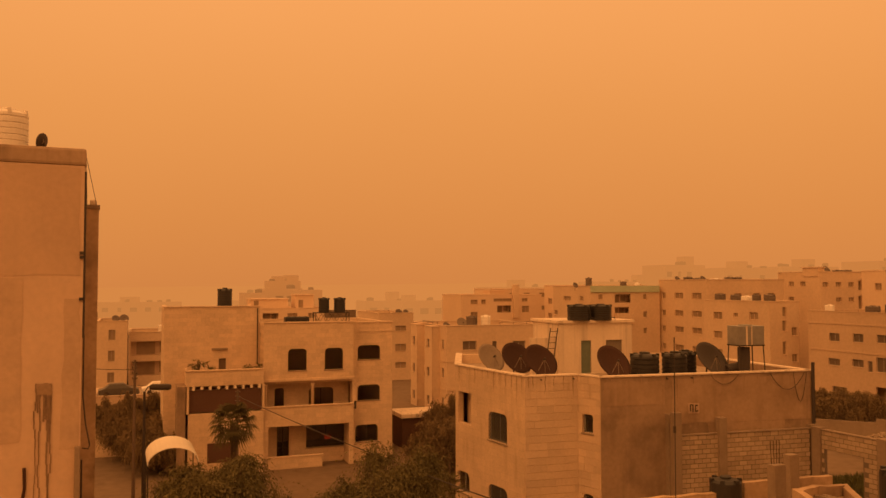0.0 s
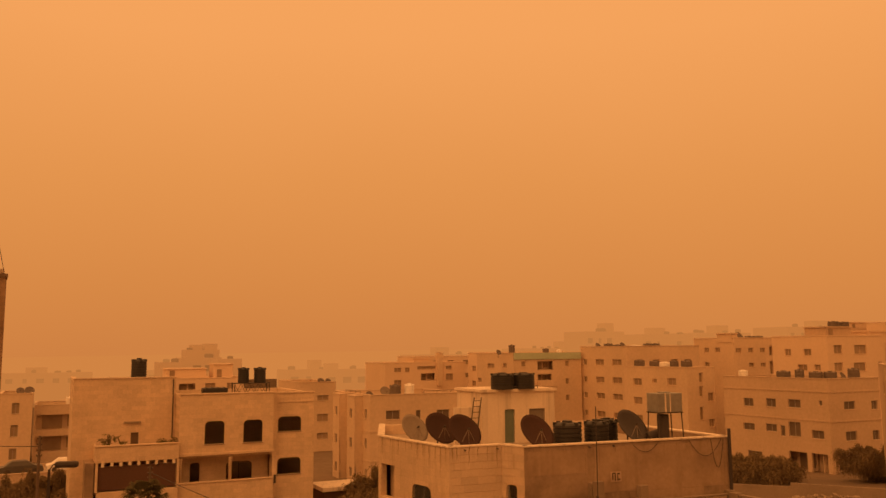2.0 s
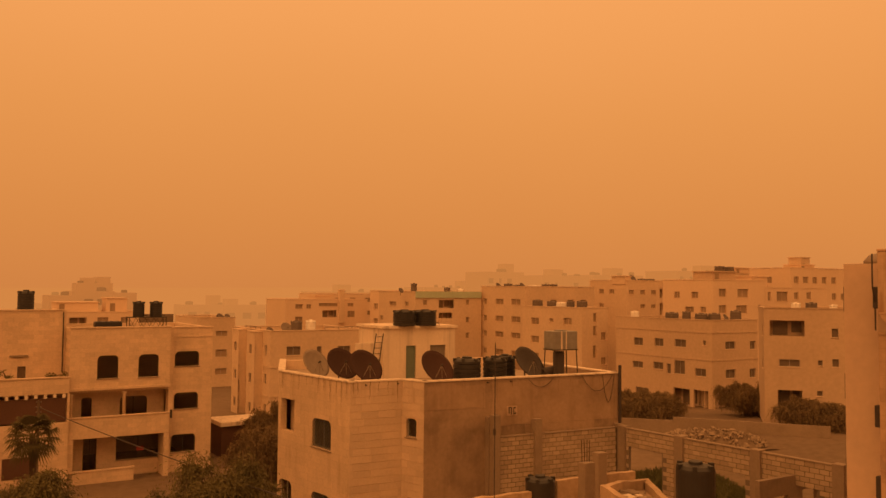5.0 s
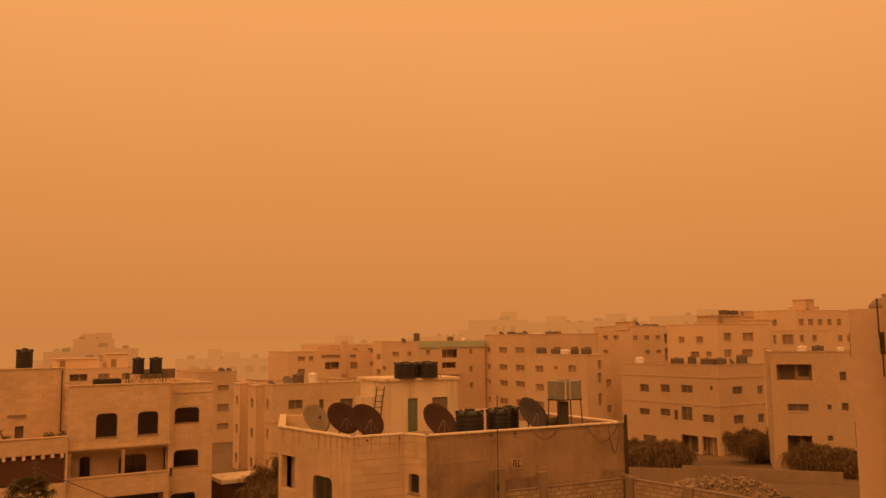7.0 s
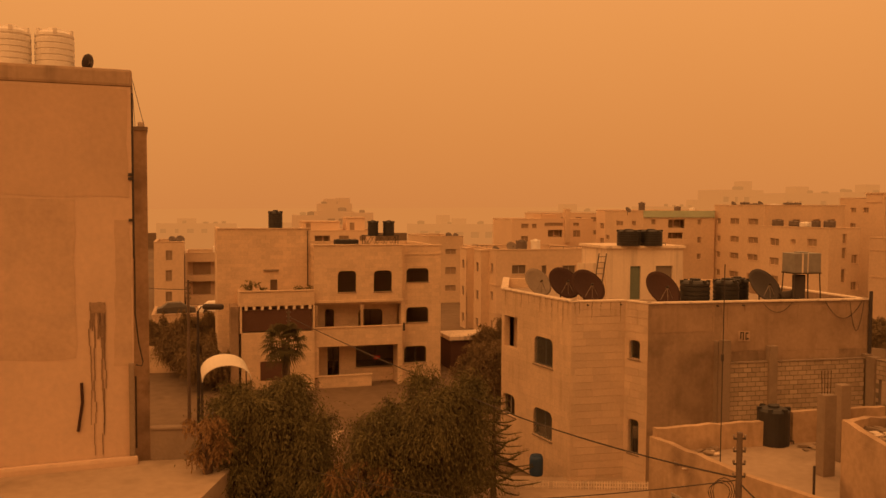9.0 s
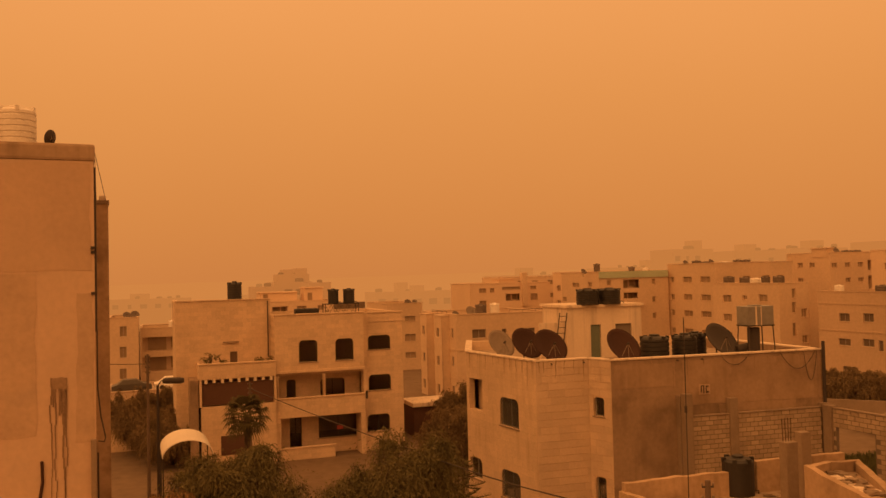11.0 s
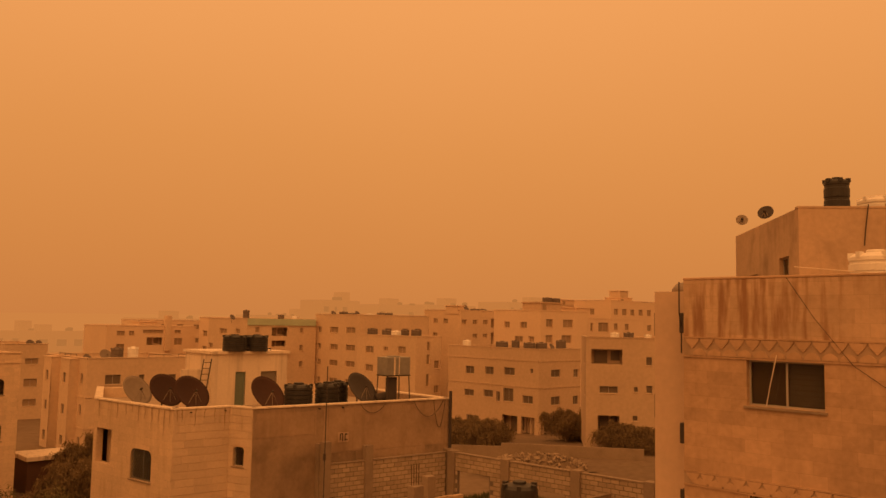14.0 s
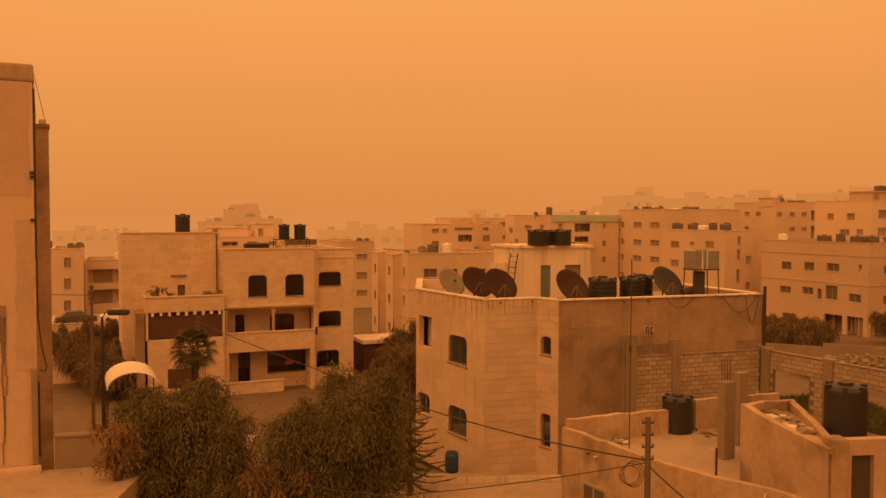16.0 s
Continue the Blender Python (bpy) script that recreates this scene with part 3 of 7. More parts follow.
def stone_house():
    h = thing("stone_house", frame_at(B_COR, 0), "two-storey stone house with rendered side and flat roof", "house")
    base = Matrix.Translation((-B_COR[0], -B_COR[1], 0))
    dist = lambda a, b: math.hypot(a[0] - b[0], a[1] - b[1])
    L = dist(B_LEFT, B_COR)
    holes_left = [(L - 3.05, L - 1.45, 5.02, 6.3, "wc"), (L - 3.05, L - 1.45, 1.78, 3.05, "wc"), (0.27, 1.52, 5.38, 6.88, "o"), (0.15, 1.36, 2.1, 3.1, "wc")]
    ml = base @ along(B_LEFT, B_COR)
    wall(h, "wall", ml, L - 0.003, B_FOOT, B_TOP, LIME_STREAK, holes_left, 0.3)
    part("recess_wall", boxes((0.1, 1.8, 0.62, 0.72, 5.2, 7.0)), LIME, h, m=ml)
    part("recess_window", boxes((0.98, 1.4, 0.56, 0.617, 5.95, 6.5)), DUSTY_HAZE_GLASS, h, m=ml)
    part("recess_screen", boxes((0.95, 1.45, 0.42, 0.5, 5.38, 5.6)), LIME, h, m=ml)
    Lf = dist(B_COR, B_STEP)
    mf = base @ along(B_COR, B_STEP)
    wall(h, "wall", mf, Lf, B_FOOT, B_TOP, LIME, [], 0.3)
    ms = base @ along(B_STEP, B_STEP2)
    Ls = dist(B_STEP, B_STEP2)
    wall(h, "wall", ms, Ls, B_FOOT, B_TOP, LIME, [(0.25, 0.85, 5.7, 6.5, "wc"), (0.25, 0.85, 1.65, 3.12, "wc")], 0.3)
    Lp = dist(B_STEP2, B_RIGHT)
    mp = base @ along(B_STEP2, B_RIGHT)
    wall(h, "wall", mp, Lp, B_FOOT, B_TOP, RENDER_GREY, [], 0.3, label="blank brown cement render wall with damp runs")
    # far side walls and roof
    pts = [B_LEFT, B_COR, B_STEP, B_STEP2, B_RIGHT, (13.4, 48.2), (0.78, 47.5)]
    wall(h, "wall", base @ along(B_RIGHT, pts[5]), dist(B_RIGHT, pts[5]), B_FOOT, B_TOP, RENDER_GREY, [], 0.3)
    wall(h, "wall", base @ along(pts[6], B_LEFT), dist(pts[6], B_LEFT), B_FOOT, B_TOP, LIME, [], 0.3)
    wall(h, "wall", base @ along(pts[5], pts[6]), dist(pts[5], pts[6]), B_FOOT, B_TOP, LIME, [], 0.3)
    bm = bmesh.new()
    cx, cy = 7.0, 41.0
    ins = [(cx + (a - cx) * 0.97, cy + (b - cy) * 0.97) for a, b in pts]
    lo = [bm.verts.new((a, b, 7.35)) for a, b in ins]
    up = [bm.verts.new((a, b, 7.6)) for a, b in ins]
    bm.faces.new(up)
    bm.faces.new(lo[::-1])
    for i in range(len(ins)):
        j = (i + 1) % len(ins)
        bm.faces.new((lo[i], lo[j], up[j], up[i]))
    part("roof", bm, ROOF_SCREED, h, m=base)
    for a, b, mat in ((B_LEFT, B_COR, WHITE_PAINT), (B_COR, B_STEP, WHITE_PAINT), (B_STEP, B_STEP2, WHITE_PAINT), (B_STEP2, B_RIGHT, WHITE_PAINT), (B_RIGHT, pts[5], WHITE_PAINT), (pts[6], B_LEFT, WHITE_PAINT)):
        part("coping", boxes((0.0, dist(a, b), -0.05, 0.3, B_TOP + 0.002, B_TOP + 0.07), bevel=0.012), mat, h, m=base @ along(a, b))
    # courses of cut stone, each a piece, standing proud of the joints
    def course(m, length, holes, bw, proud):
        me = {}
        bh, j = 0.31, 0.018
        rows = int((B_TOP - B_FOOT) / bh)
        for r in range(rows):
            za = B_TOP - (r + 1) * bh
            u = -bw * random.uniform(0.1, 0.9)
            while u < length - 0.03:
                a, b = max(u, 0.0), min(u + bw, length)
                u += bw
                if b - a < 0.08:
                    continue
                cut = [q for q in holes if a < q[1] and b > q[0] and za < q[3] and za + bh > q[2]]
                if cut:
                    q = cut[0]
                    if a < q[0] - 0.08:
                        b = q[0]
                    elif b > q[1] + 0.08:
                        a = q[1]
                    else:
                        continue
                mat = STONE_WORN if r < 2 else STONE
                k = (round(b - a, 2), r < 3)
                if k not in me:
                    me[k] = mesh_of(boxes((0.0015, k[0] - 0.0015, -proud, -0.002, j / 2, bh - j / 2)), "stone", mat)
                part("stone", me[k], mat, h, m=m @ Matrix.Translation((a, random.uniform(-0.003, 0.003), za)))

    course(mf, Lf - 0.02, [], 0.8, 0.02)
    course(ms, Ls - 0.02, [(0.25, 0.85, 5.7, 6.5), (0.25, 0.85, 1.65, 3.12)], 0.5, 0.02)
    # iron grilles on the stone side
    for u0, u1, z0, z1 in ((L - 3.05, L - 1.45, 5.02, 6.3), (L - 3.05, L - 1.45, 1.78, 3.05)):
        g = bmesh.new()
        n = 9
        for k in range(-n, n + 1):
            for s in (1, -1):
                a = u0 + (u1 - u0) * k / n
                x0, zz0, x1, zz1 = a, z0, a + (z1 - z0), z1
                if s < 0:
                    zz0, zz1 = z1, z0
                lo_t, hi_t = max(0, (u0 - x0) / (x1 - x0)), min(1, (u1 - x0) / (x1 - x0))
                if hi_t <= lo_t:
                    continue
                tube(g, [(x0 + (x1 - x0) * lo_t, 0.05 + 0.01 * s, zz0 + (zz1 - zz0) * lo_t), (x0 + (x1 - x0) * hi_t, 0.05 + 0.01 * s, zz0 + (zz1 - zz0) * hi_t)], 0.012, 4)
        part("window_grille", g, IRON, h, "diamond-pattern iron window grille", m=ml)
    for z0, z1 in ((5.7, 6.5), (1.65, 3.12)):
        g = bmesh.new()
        for k in range(4):
            tube(g, [(0.34 + 0.14 * k, 0.03, z0), (0.34 + 0.14 * k, 0.03, z1 - 0.05)], 0.012, 4)
        part("window_grille", g, IRON, h, m=ms)
    # bare concrete piers cast against the rendered wall
    for u, w, zt in ((3.0, 0.3, 6.5), (10.1, 0.4, 5.75)):
        part("pier", boxes((u, u + w, -0.3, -0.004, B_FOOT, zt), bevel=0.02), CONCRETE, h, m=mp)
    # later coats of render, each a thin skin with a trowelled uneven edge
    for u0, u1, z0, z1, mt, sd in ((3.35, Lp - 0.1, 6.0, 7.95, RENDER_WARM, 1), (5.1, 9.0, 4.6, 6.0, RENDER_WARM, 2), (0.15, 3.0, 6.9, 7.9, RENDER_WARM, 3)):
        part("render_coat", ragged_skin(u0, u1, z0, z1, sd), mt, h, m=mp)
    damp_runs(h, [(0.5, 0.4), (1.2, 0.9), (1.9, 0.3), (2.9, 1.6), (3.6, 1.1), (4.4, 0.4), (6.9, 0.9), (7.6, 0.5), (9.3, 1.5)], B_TOP - 0.02, 0.07, 5, m=mp)
    damp_runs(h, [(0.15, 0.5), (0.35, 0.5), (0.9, 0.75), (1.3, 0.4), (1.75, 0.6), (2.2, 0.9)], B_TOP - 0.0, 0.06, 6, 0.026, m=mf)
    damp_runs(h, [(0.4, 0.8), (1.2, 0.4), (1.9, 0.7), (2.6, 0.5), (3.1, 0.35), (3.6, 0.9), (4.1, 0.5), (4.6, 0.9), (5.1, 0.6), (5.5, 1.1), (5.9, 0.7)], B_TOP - 0.0, 0.06, 7, m=ml)
    part("drain_pipe", tube(bmesh.new(), [(Lp - 0.02, -0.1, 8.5), (Lp - 0.02, -0.1, 5.4)], 0.08), DARK_METAL, h, m=mp)
    for u0, u1, dz in ((5.2, 6.6, 0.42), (8.2, 10.0, 0.75), (9.4, 10.1, 1.3)):
        part("slack_cable", tube(bmesh.new(), [(u0 + (u1 - u0) * f / 10, -0.09, B_TOP - 0.02 - dz * 4 * (f / 10) * (1 - f / 10)) for f in range(11)], 0.014, 4), DARK_METAL, h, m=mp)
    for u in (0.7, 2.2, 3.1, 4.3):
        part("spout", tube(bmesh.new(), [(u, 0.1, 8.0), (u, -0.14, 7.98)], 0.03, 6), DARK_METAL, h, m=(mf if u < 2.4 else mp))
    # plaque with marks that cannot be read
    pl = part("plaque", boxes((4.12, 4.66, -0.03, -0.004, 6.45, 6.88)), RENDER_STAINED, h, "small painted plaque with dark marks", m=mp)
    part("mark", boxes((4.2, 4.25, -0.04, -0.032, 6.55, 6.8), (4.32, 4.37, -0.04, -0.032, 6.5, 6.82), (4.2, 4.37, -0.04, -0.032, 6.8, 6.84), (4.45, 4.58, -0.04, -0.032, 6.76, 6.82), (4.45, 4.49, -0.04, -0.032, 6.5, 6.75), (4.5, 4.6, -0.04, -0.032, 6.52, 6.58)), DARK_METAL, pl)
    # stair-head room on the roof
    q = base @ frame_at((5.65, 41.16), 16, 0)
    wall(h, "stair_head_wall", q, 4.05, 7.6, 10.12, WHITE_PAINT, [(1.25, 1.8, 7.62, 9.25, "o"), (2.6, 3.5, 8.5, 9.25, "o")], 0.2, label="whitewashed stair-head room")
    part("stair_head_wall", boxes((0.0, 0.2, 0.203, 3.2, 7.6, 10.11)), WHITE_PAINT, h, m=q)
    part("stair_head_wall", boxes((3.85, 4.05, 0.203, 3.2, 7.6, 10.11)), WHITE_PAINT, h, m=q)
    part("stair_head_wall", boxes((0.2, 3.85, 3.0, 3.2, 7.6, 10.11)), WHITE_PAINT, h, m=q)
    part("stair_head_roof", boxes((-0.12, 4.15, -0.12, 3.3, 10.123, 10.25)), WHITE_PAINT, h, m=q)
    part("stair_head_door", boxes((1.27, 1.78, 0.08, 0.13, 7.62, 9.24)), DOOR_GREEN, h, "faded green metal door", m=q)
    part("stair_head_shutter", boxes((2.6, 3.5, 0.1, 0.14, 8.5, 9.25)), SHUTTER, h, m=q)
    part("low_roof_wall", boxes((-1.3, -0.003, 0.3, 0.5, 7.6, 9.4)), WHITE_PAINT, h, m=q)
    lad = bmesh.new()
    for s in (0, 0.38):
        tube(lad, [(-0.45 + s, -0.5, 7.75), (0.15 + s, 0.15, 9.9)], 0.03, 5)
    for k in range(8):
        f = k / 8 + 0.05
        tube(lad, [(-0.45 + 0.6 * f, -0.5 + 0.65 * f, 7.75 + 2.15 * f), (-0.07 + 0.6 * f, -0.5 + 0.65 * f, 7.75 + 2.15 * f)], 0.02, 4)
    single("ladder", lad, DARK_METAL, "dark metal ladder leaning on the stair-head room", "ladder", m=frame_at((5.15, 40.7), 16, 0))
    return h


stone_house()


# ---- tall blank-sided block with white tanks on top ----
def blank_block():
    p = (-12.52, 29.0)
    h = thing("apartment_block", frame_at(p, 24), "tall blank buff-rendered apartment block with water stains", "building")
    part("wall", boxes((-16, 0, 0, 9, 2.0, 16.2)), RENDER_BUFF, h, "blank buff render with dark water runs")
    part("render_coat", ragged_skin(-15.9, -1.85, 6.75, 12.25, 4, amp=0.12), RENDER_BUFF_B, h, "older darker coat of render with a wavering edge")
    part("render_coat", ragged_skin(-0.62, -0.06, 6.4, 11.6, 5, amp=0.14), RENDER_BUFF_B, h)
    part("render_coat", ragged_skin(-15.9, -0.12, 12.38, 16.1, 6, amp=0.1), RENDER_BUFF_C, h, "browned upper coat of render")
    part("parapet", boxes((-16, 0.05, -0.05, 9, 16.203, 16.8), bevel=0.1), PARAPET, h)
    part("set_back_wall", boxes((0.0, 0.58, 4.0, 9, 1.0, 15.05)), RENDER_ORANGE, h)
    part("set_back_coping", boxes((-0.05, 0.62, 3.95, 9, 15.053, 15.2)), CONCRETE, h)
    part("ledge", boxes((-16, 0.1, -0.3, -0.015, 2.0, 3.2), bevel=0.12), RENDER_BUFF, h)
    part("corner_pipe", tube(bmesh.new(), [(0.03, 0.06, 16.0), (0.03, 0.06, 10.2)], 0.045), DARK_METAL, h)
    part("cable", tube(bmesh.new(), [(0.06, 0.1, 10.3), (0.06, 0.1, 8.2), (0.16, 0.1, 7.2), (0.3, 0.1, 6.5), (0.26, 0.1, 6.35), (0.06, 0.06, 6.4)], 0.025), DARK_METAL, h)
    part("cable", tube(bmesh.new(), [(0.05, 0.06, 6.0), (0.05, 0.06, 3.4)], 0.03), DARK_METAL, h)
    part("cable", tube(bmesh.new(), [(0.05, 0.1, 16.5), (0.5, 4.2, 15.2)], 0.012, 4), DARK_METAL, h)
    part("cable", tube(bmesh.new(), [(0.05, 0.1, 16.3), (0.15, 4.2, 15.2)], 0.012, 4), DARK_METAL, h)
    part("roof_bundle", boxes((0.25, 0.5, 4.1, 4.4, 15.2, 15.4), bevel=0.05), WHITE_PAINT, h)
    for z in (13.1, 12.95, 11.5):
        part("wall_hook", boxes((-0.12, 0.0, -0.08, -0.013, z, z + 0.1)), DARK_METAL, h)
    part("corner_post", boxes((-0.18, 0.0, -0.2, -0.013, 3.2, 6.5), bevel=0.02), CONCRETE, h)
    for u, a, b, w in ((-1.42, 8.7, 4.4, 0.03), (-1.30, 8.6, 3.3, 0.035), (-1.05, 8.6, 3.3, 0.05), (-0.95, 8.6, 4.0, 0.04), (-1.15, 8.7, 7.4, 0.09), (-0.98, 8.68, 7.0, 0.08), (-1.36, 8.65, 7.7, 0.06)):
        st = bmesh.new()
        n = 14
        for k in range(n):
            za, zb = a + (b - a) * k / n, a + (b - a) * (k + 1) / n
            o = 0.09 * noise.noise((u * 9, za * 1.1, 0))
            ww = w * (1.6 - 1.0 * k / n) * 0.5
            box(st, u + o - ww, u + o + ww, -0.028, -0.021, zb, za - 0.001)
        part("water_stain", st, STAIN, h, "dark water run below a spout")
    part("water_stain", ragged_skin(-1.4, -0.92, 8.3, 8.72, 12, -0.03, 0.1), STAIN_SOFT, h)
    part("rusted_pipe", tube(bmesh.new(), [(-1.72, -0.05, 5.9), (-1.70, -0.05, 5.2), (-1.85, -0.05, 4.2)], 0.05), RUST, h)
    return h


blank_block()


# ---- ornamented block close by, with water runs under its roof edge ----
def ornamented_block():
    p = (13.57, 16.56)
    th = math.degrees(math.atan2(-0.935, 0.355))
    h = thing("apartment_block", frame_at(p, th), "stained limestone apartment block with two carved ornamental bands", "building")
    holes = [(1.61, 3.38, 10.07, 11.12, "w"), (5.19, 6.25, 10.07, 11.15, "w"), (1.65, 3.39, 6.9, 8.04, "w"), (5.2, 6.27, 6.9, 8.06, "w"), (8.2, 9.9, 10.07, 11.12, "w"), (8.2, 9.9, 6.9, 8.04, "w")]
    I = Matrix.Identity(4)
    wall(h, "wall", I, 14, -1.5, 11.6, LIME_D, holes, 0.3, casing=ALU)
    wall(h, "parapet_wall", Matrix.Translation((0, 0.003, 0)), 14, 11.603, 13.0, LIME_WORN, [], 0.3, label="roof-edge wall with dark rusty water runs")
    part("wall", boxes((0.003, 0.3, 0.303, 9, -1.5, 12.98)), LIME_D, h)
    part("wall", boxes((13.7, 13.997, 0.303, 9, -1.5, 12.98)), LIME_D, h)
    part("wall", boxes((0.003, 13.997, 9.003, 9.3, -1.5, 12.98)), LIME_D, h)
    part("roof", boxes((0.3, 13.7, 0.303, 9, 12.2, 12.45)), ROOF_SCREED, h)
    part("coping", boxes((-0.01, 14.01, -0.015, 0.32, 13.003, 13.06), bevel=0.02), LIME_D, h)
    for z0, z1 in ((11.17, 11.57), (8.09, 8.36)):
        for k in range(36):
            u = 0.05 + k * 0.385
            skip = any(a - 0.05 < u + 0.19 < b + 0.05 and z0 < d for a, b, c, d, *_ in holes if c < z0)
            if skip and z0 < 9:
                continue
            bm = bmesh.new()
            pts = [(0.01, 0), (0.375, 0), (0.34, 0.08), (0.27, 0.16), (0.1925, 0.24), (0.115, 0.16), (0.045, 0.08)]
            f = [bm.verts.new((x, -0.035, z1 - y)) for x, y in pts]
            b = [bm.verts.new((x, -0.003, z1 - y)) for x, y in pts]
            bm.faces.new(f[::-1])
            for i in range(len(pts)):
                j = (i + 1) % len(pts)
                bm.faces.new((f[i], f[j], b[j], b[i]))
            me = mesh_of(bm, "carved_scallop", LIME_D)
            part("carved_scallop", me, LIME_D, h, m=Matrix.Translation((u, 0, 0)))
            low = bmesh.new()
            pts = [(0.02, 0), (0.365, 0), (0.35, 0.08), (0.28, 0.14), (0.1925, 0.17), (0.105, 0.14), (0.035, 0.08)]
            f = [low.verts.new((x + 0.1925, -0.035, z0 + y)) for x, y in pts]
            b = [low.verts.new((x + 0.1925, -0.003, z0 + y)) for x, y in pts]
            low.faces.new(f)
            for i in range(len(pts)):
                j = (i + 1) % len(pts)
                low.faces.new((f[j], f[i], b[i], b[j]))
            part("carved_petal", low, LIME_D, h, m=Matrix.Translation((u, 0, 0)))
    # darker ground panel: shade between the carvings is put into its colour, with dirt
    for z0, z1 in ((11.17, 11.57), (8.09, 8.36)):
        part("band_ground", boxes((0.0, 14, -0.009, -0.003, z0, z1)), PARAPET, h, "darker ground of the carved band, recess shade and dirt in its colour")
    for z in (11.585, 11.12, 8.37, 8.05):
        part("band_moulding", boxes((0.0, 14, -0.03, -0.003, z, z + 0.035)), LIME_D, h)
    # set-back wing at the end
    part("wing_wall", boxes((-1.12, -0.003, 0.5, 8, -1.5, 12.75)), RENDER_BUFF, h)
    part("roof_dish_stub", lathe(bmesh.new(), [(0.02, 0.3), (0.3, 0.22), (0.42, 0.08), (0.42, 0.0)], 16, (-0.55, 1.2, 12.75)), DISH_GREY, h, smooth=True)
    part("rain_pipe", tube(bmesh.new(), [(-0.05, -0.12, 12.95), (-0.05, -0.12, 12.2), (-0.12, 0.1, 11.8), (-0.12, 0.1, 11.2)], 0.02), DARK_METAL, h)
    for z in (11.7, 9.0, 7.4):
        part("flue_box", boxes((-0.16, -0.01, 0.06, 0.44, z, z + 0.5), bevel=0.02), DARK_METAL, h)
    for u, z in ((-1.15, 11.6), (-1.15, 9.5), (-1.15, 7.5)):
        part("side_window", boxes((u - 0.05, u + 0.027, 0.6, 1.1, z, z + 0.6)), SHUTTER, h)
    part("transom", boxes((5.24, 6.2, 0.143, 0.197, 10.72, 10.77)), ALU, h)
    # brown panels added behind the glass put haze and dim rooms into colour
    for a, b, c, d, *_ in holes:
        part("blind", boxes((a, b, 0.33, 0.34, c, d)), WINDOW_BROWN, h, "brown panel added behind the glass to lift its darkness")
    # slatted shutter behind one sash, curtains below
    sh = bmesh.new()
    for k in range(8):
        box(sh, 2.52, 3.33, 0.24, 0.262, 10.13 + k * 0.12, 10.13 + k * 0.12 + 0.105)
    part("roller_shutter", sh, SHUTTER, h, "half-closed slatted shutter")
    part("curtain", boxes((1.7, 3.35, 0.31, 0.33, 6.9, 8.0)), CURTAIN, h, "pale drawn curtain")
    # added rear panel, room darkness put into its colour
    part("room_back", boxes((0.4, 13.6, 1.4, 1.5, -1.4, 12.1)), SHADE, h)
    part("cable", tube(bmesh.new(), [(2.6, -0.05, 13.0), (3.2, -0.05, 12.1), (4.0, -0.05, 11.1), (4.9, -0.05, 10.5), (5.1, -0.05, 10.3)], 0.007, 4), DARK_METAL, h)
    part("cable", tube(bmesh.new(), [(2.35, -0.05, 11.25), (2.2, -0.05, 10.6), (2.1, -0.05, 10.1)], 0.012, 4), WHITE_PAINT, h)
    return h


ornamented_block()


def upper_house():
    p = (20.65, 19.66)
    h = thing("upper_house", frame_at(p, -30), "rendered upper house behind the ornamented block", "house")
    wall(h, "wall", Matrix.Identity(4), 3.197, 4.0, 15.69, RENDER_STAINED, [], 0.25)
    wall(h, "wall", Matrix.Translation((0, 8.7, 0)) @ Matrix.Rotation(radians(-90), 4, "Z"), 8.45, 4, 15.69, RENDER_STAINED, [(6.44, 7.6, 12.9, 14.25, "w"), (2.2, 3.6, 12.8, 13.9, "w")], 0.25)
    part("wall", boxes((3.2, 12, -0.35, 1.5, 4.0, 16.05)), RENDER_STAINED, h)
    part("wall", boxes((4.2, 12, 1.503, 8.7, 4.0, 16.05)), RENDER_STAINED, h)
    part("wall", boxes((0.25, 4.2, 8.45, 8.7, 4, 15.68)), RENDER_BUFF, h)
    part("roof", boxes((0.25, 3.197, 0.25, 1.5, 15.0, 15.2), (0.25, 4.197, 1.503, 8.45, 15.0, 15.2)), ROOF_SCREED, h)
    part("coping", boxes((-0.02, 3.197, -0.02, 0.28, 15.693, 15.75)), RENDER_STAINED, h)
    part("rain_pipe", tube(bmesh.new(), [(2.1, -0.06, 15.8), (2.0, -0.06, 15.0), (1.95, -0.06, 14.5)], 0.018), DARK_METAL, h)
    wn = part("window_frame", boxes((6.4, 6.5, -0.42, -0.36, 12.6, 14.6), (7.6, 7.7, -0.42, -0.36, 12.6, 14.6), (6.5, 7.6, -0.42, -0.36, 14.5, 14.6), (6.5, 7.6, -0.42, -0.36, 13.6, 13.68), (7.0, 7.08, -0.42, -0.36, 12.6, 13.6)), WHITE_FRAME, h)
    part("pane", boxes((6.5, 7.6, -0.38, -0.365, 12.6, 14.5)), DUSTY_HAZE_GLASS, wn)
    return h


upper_house()


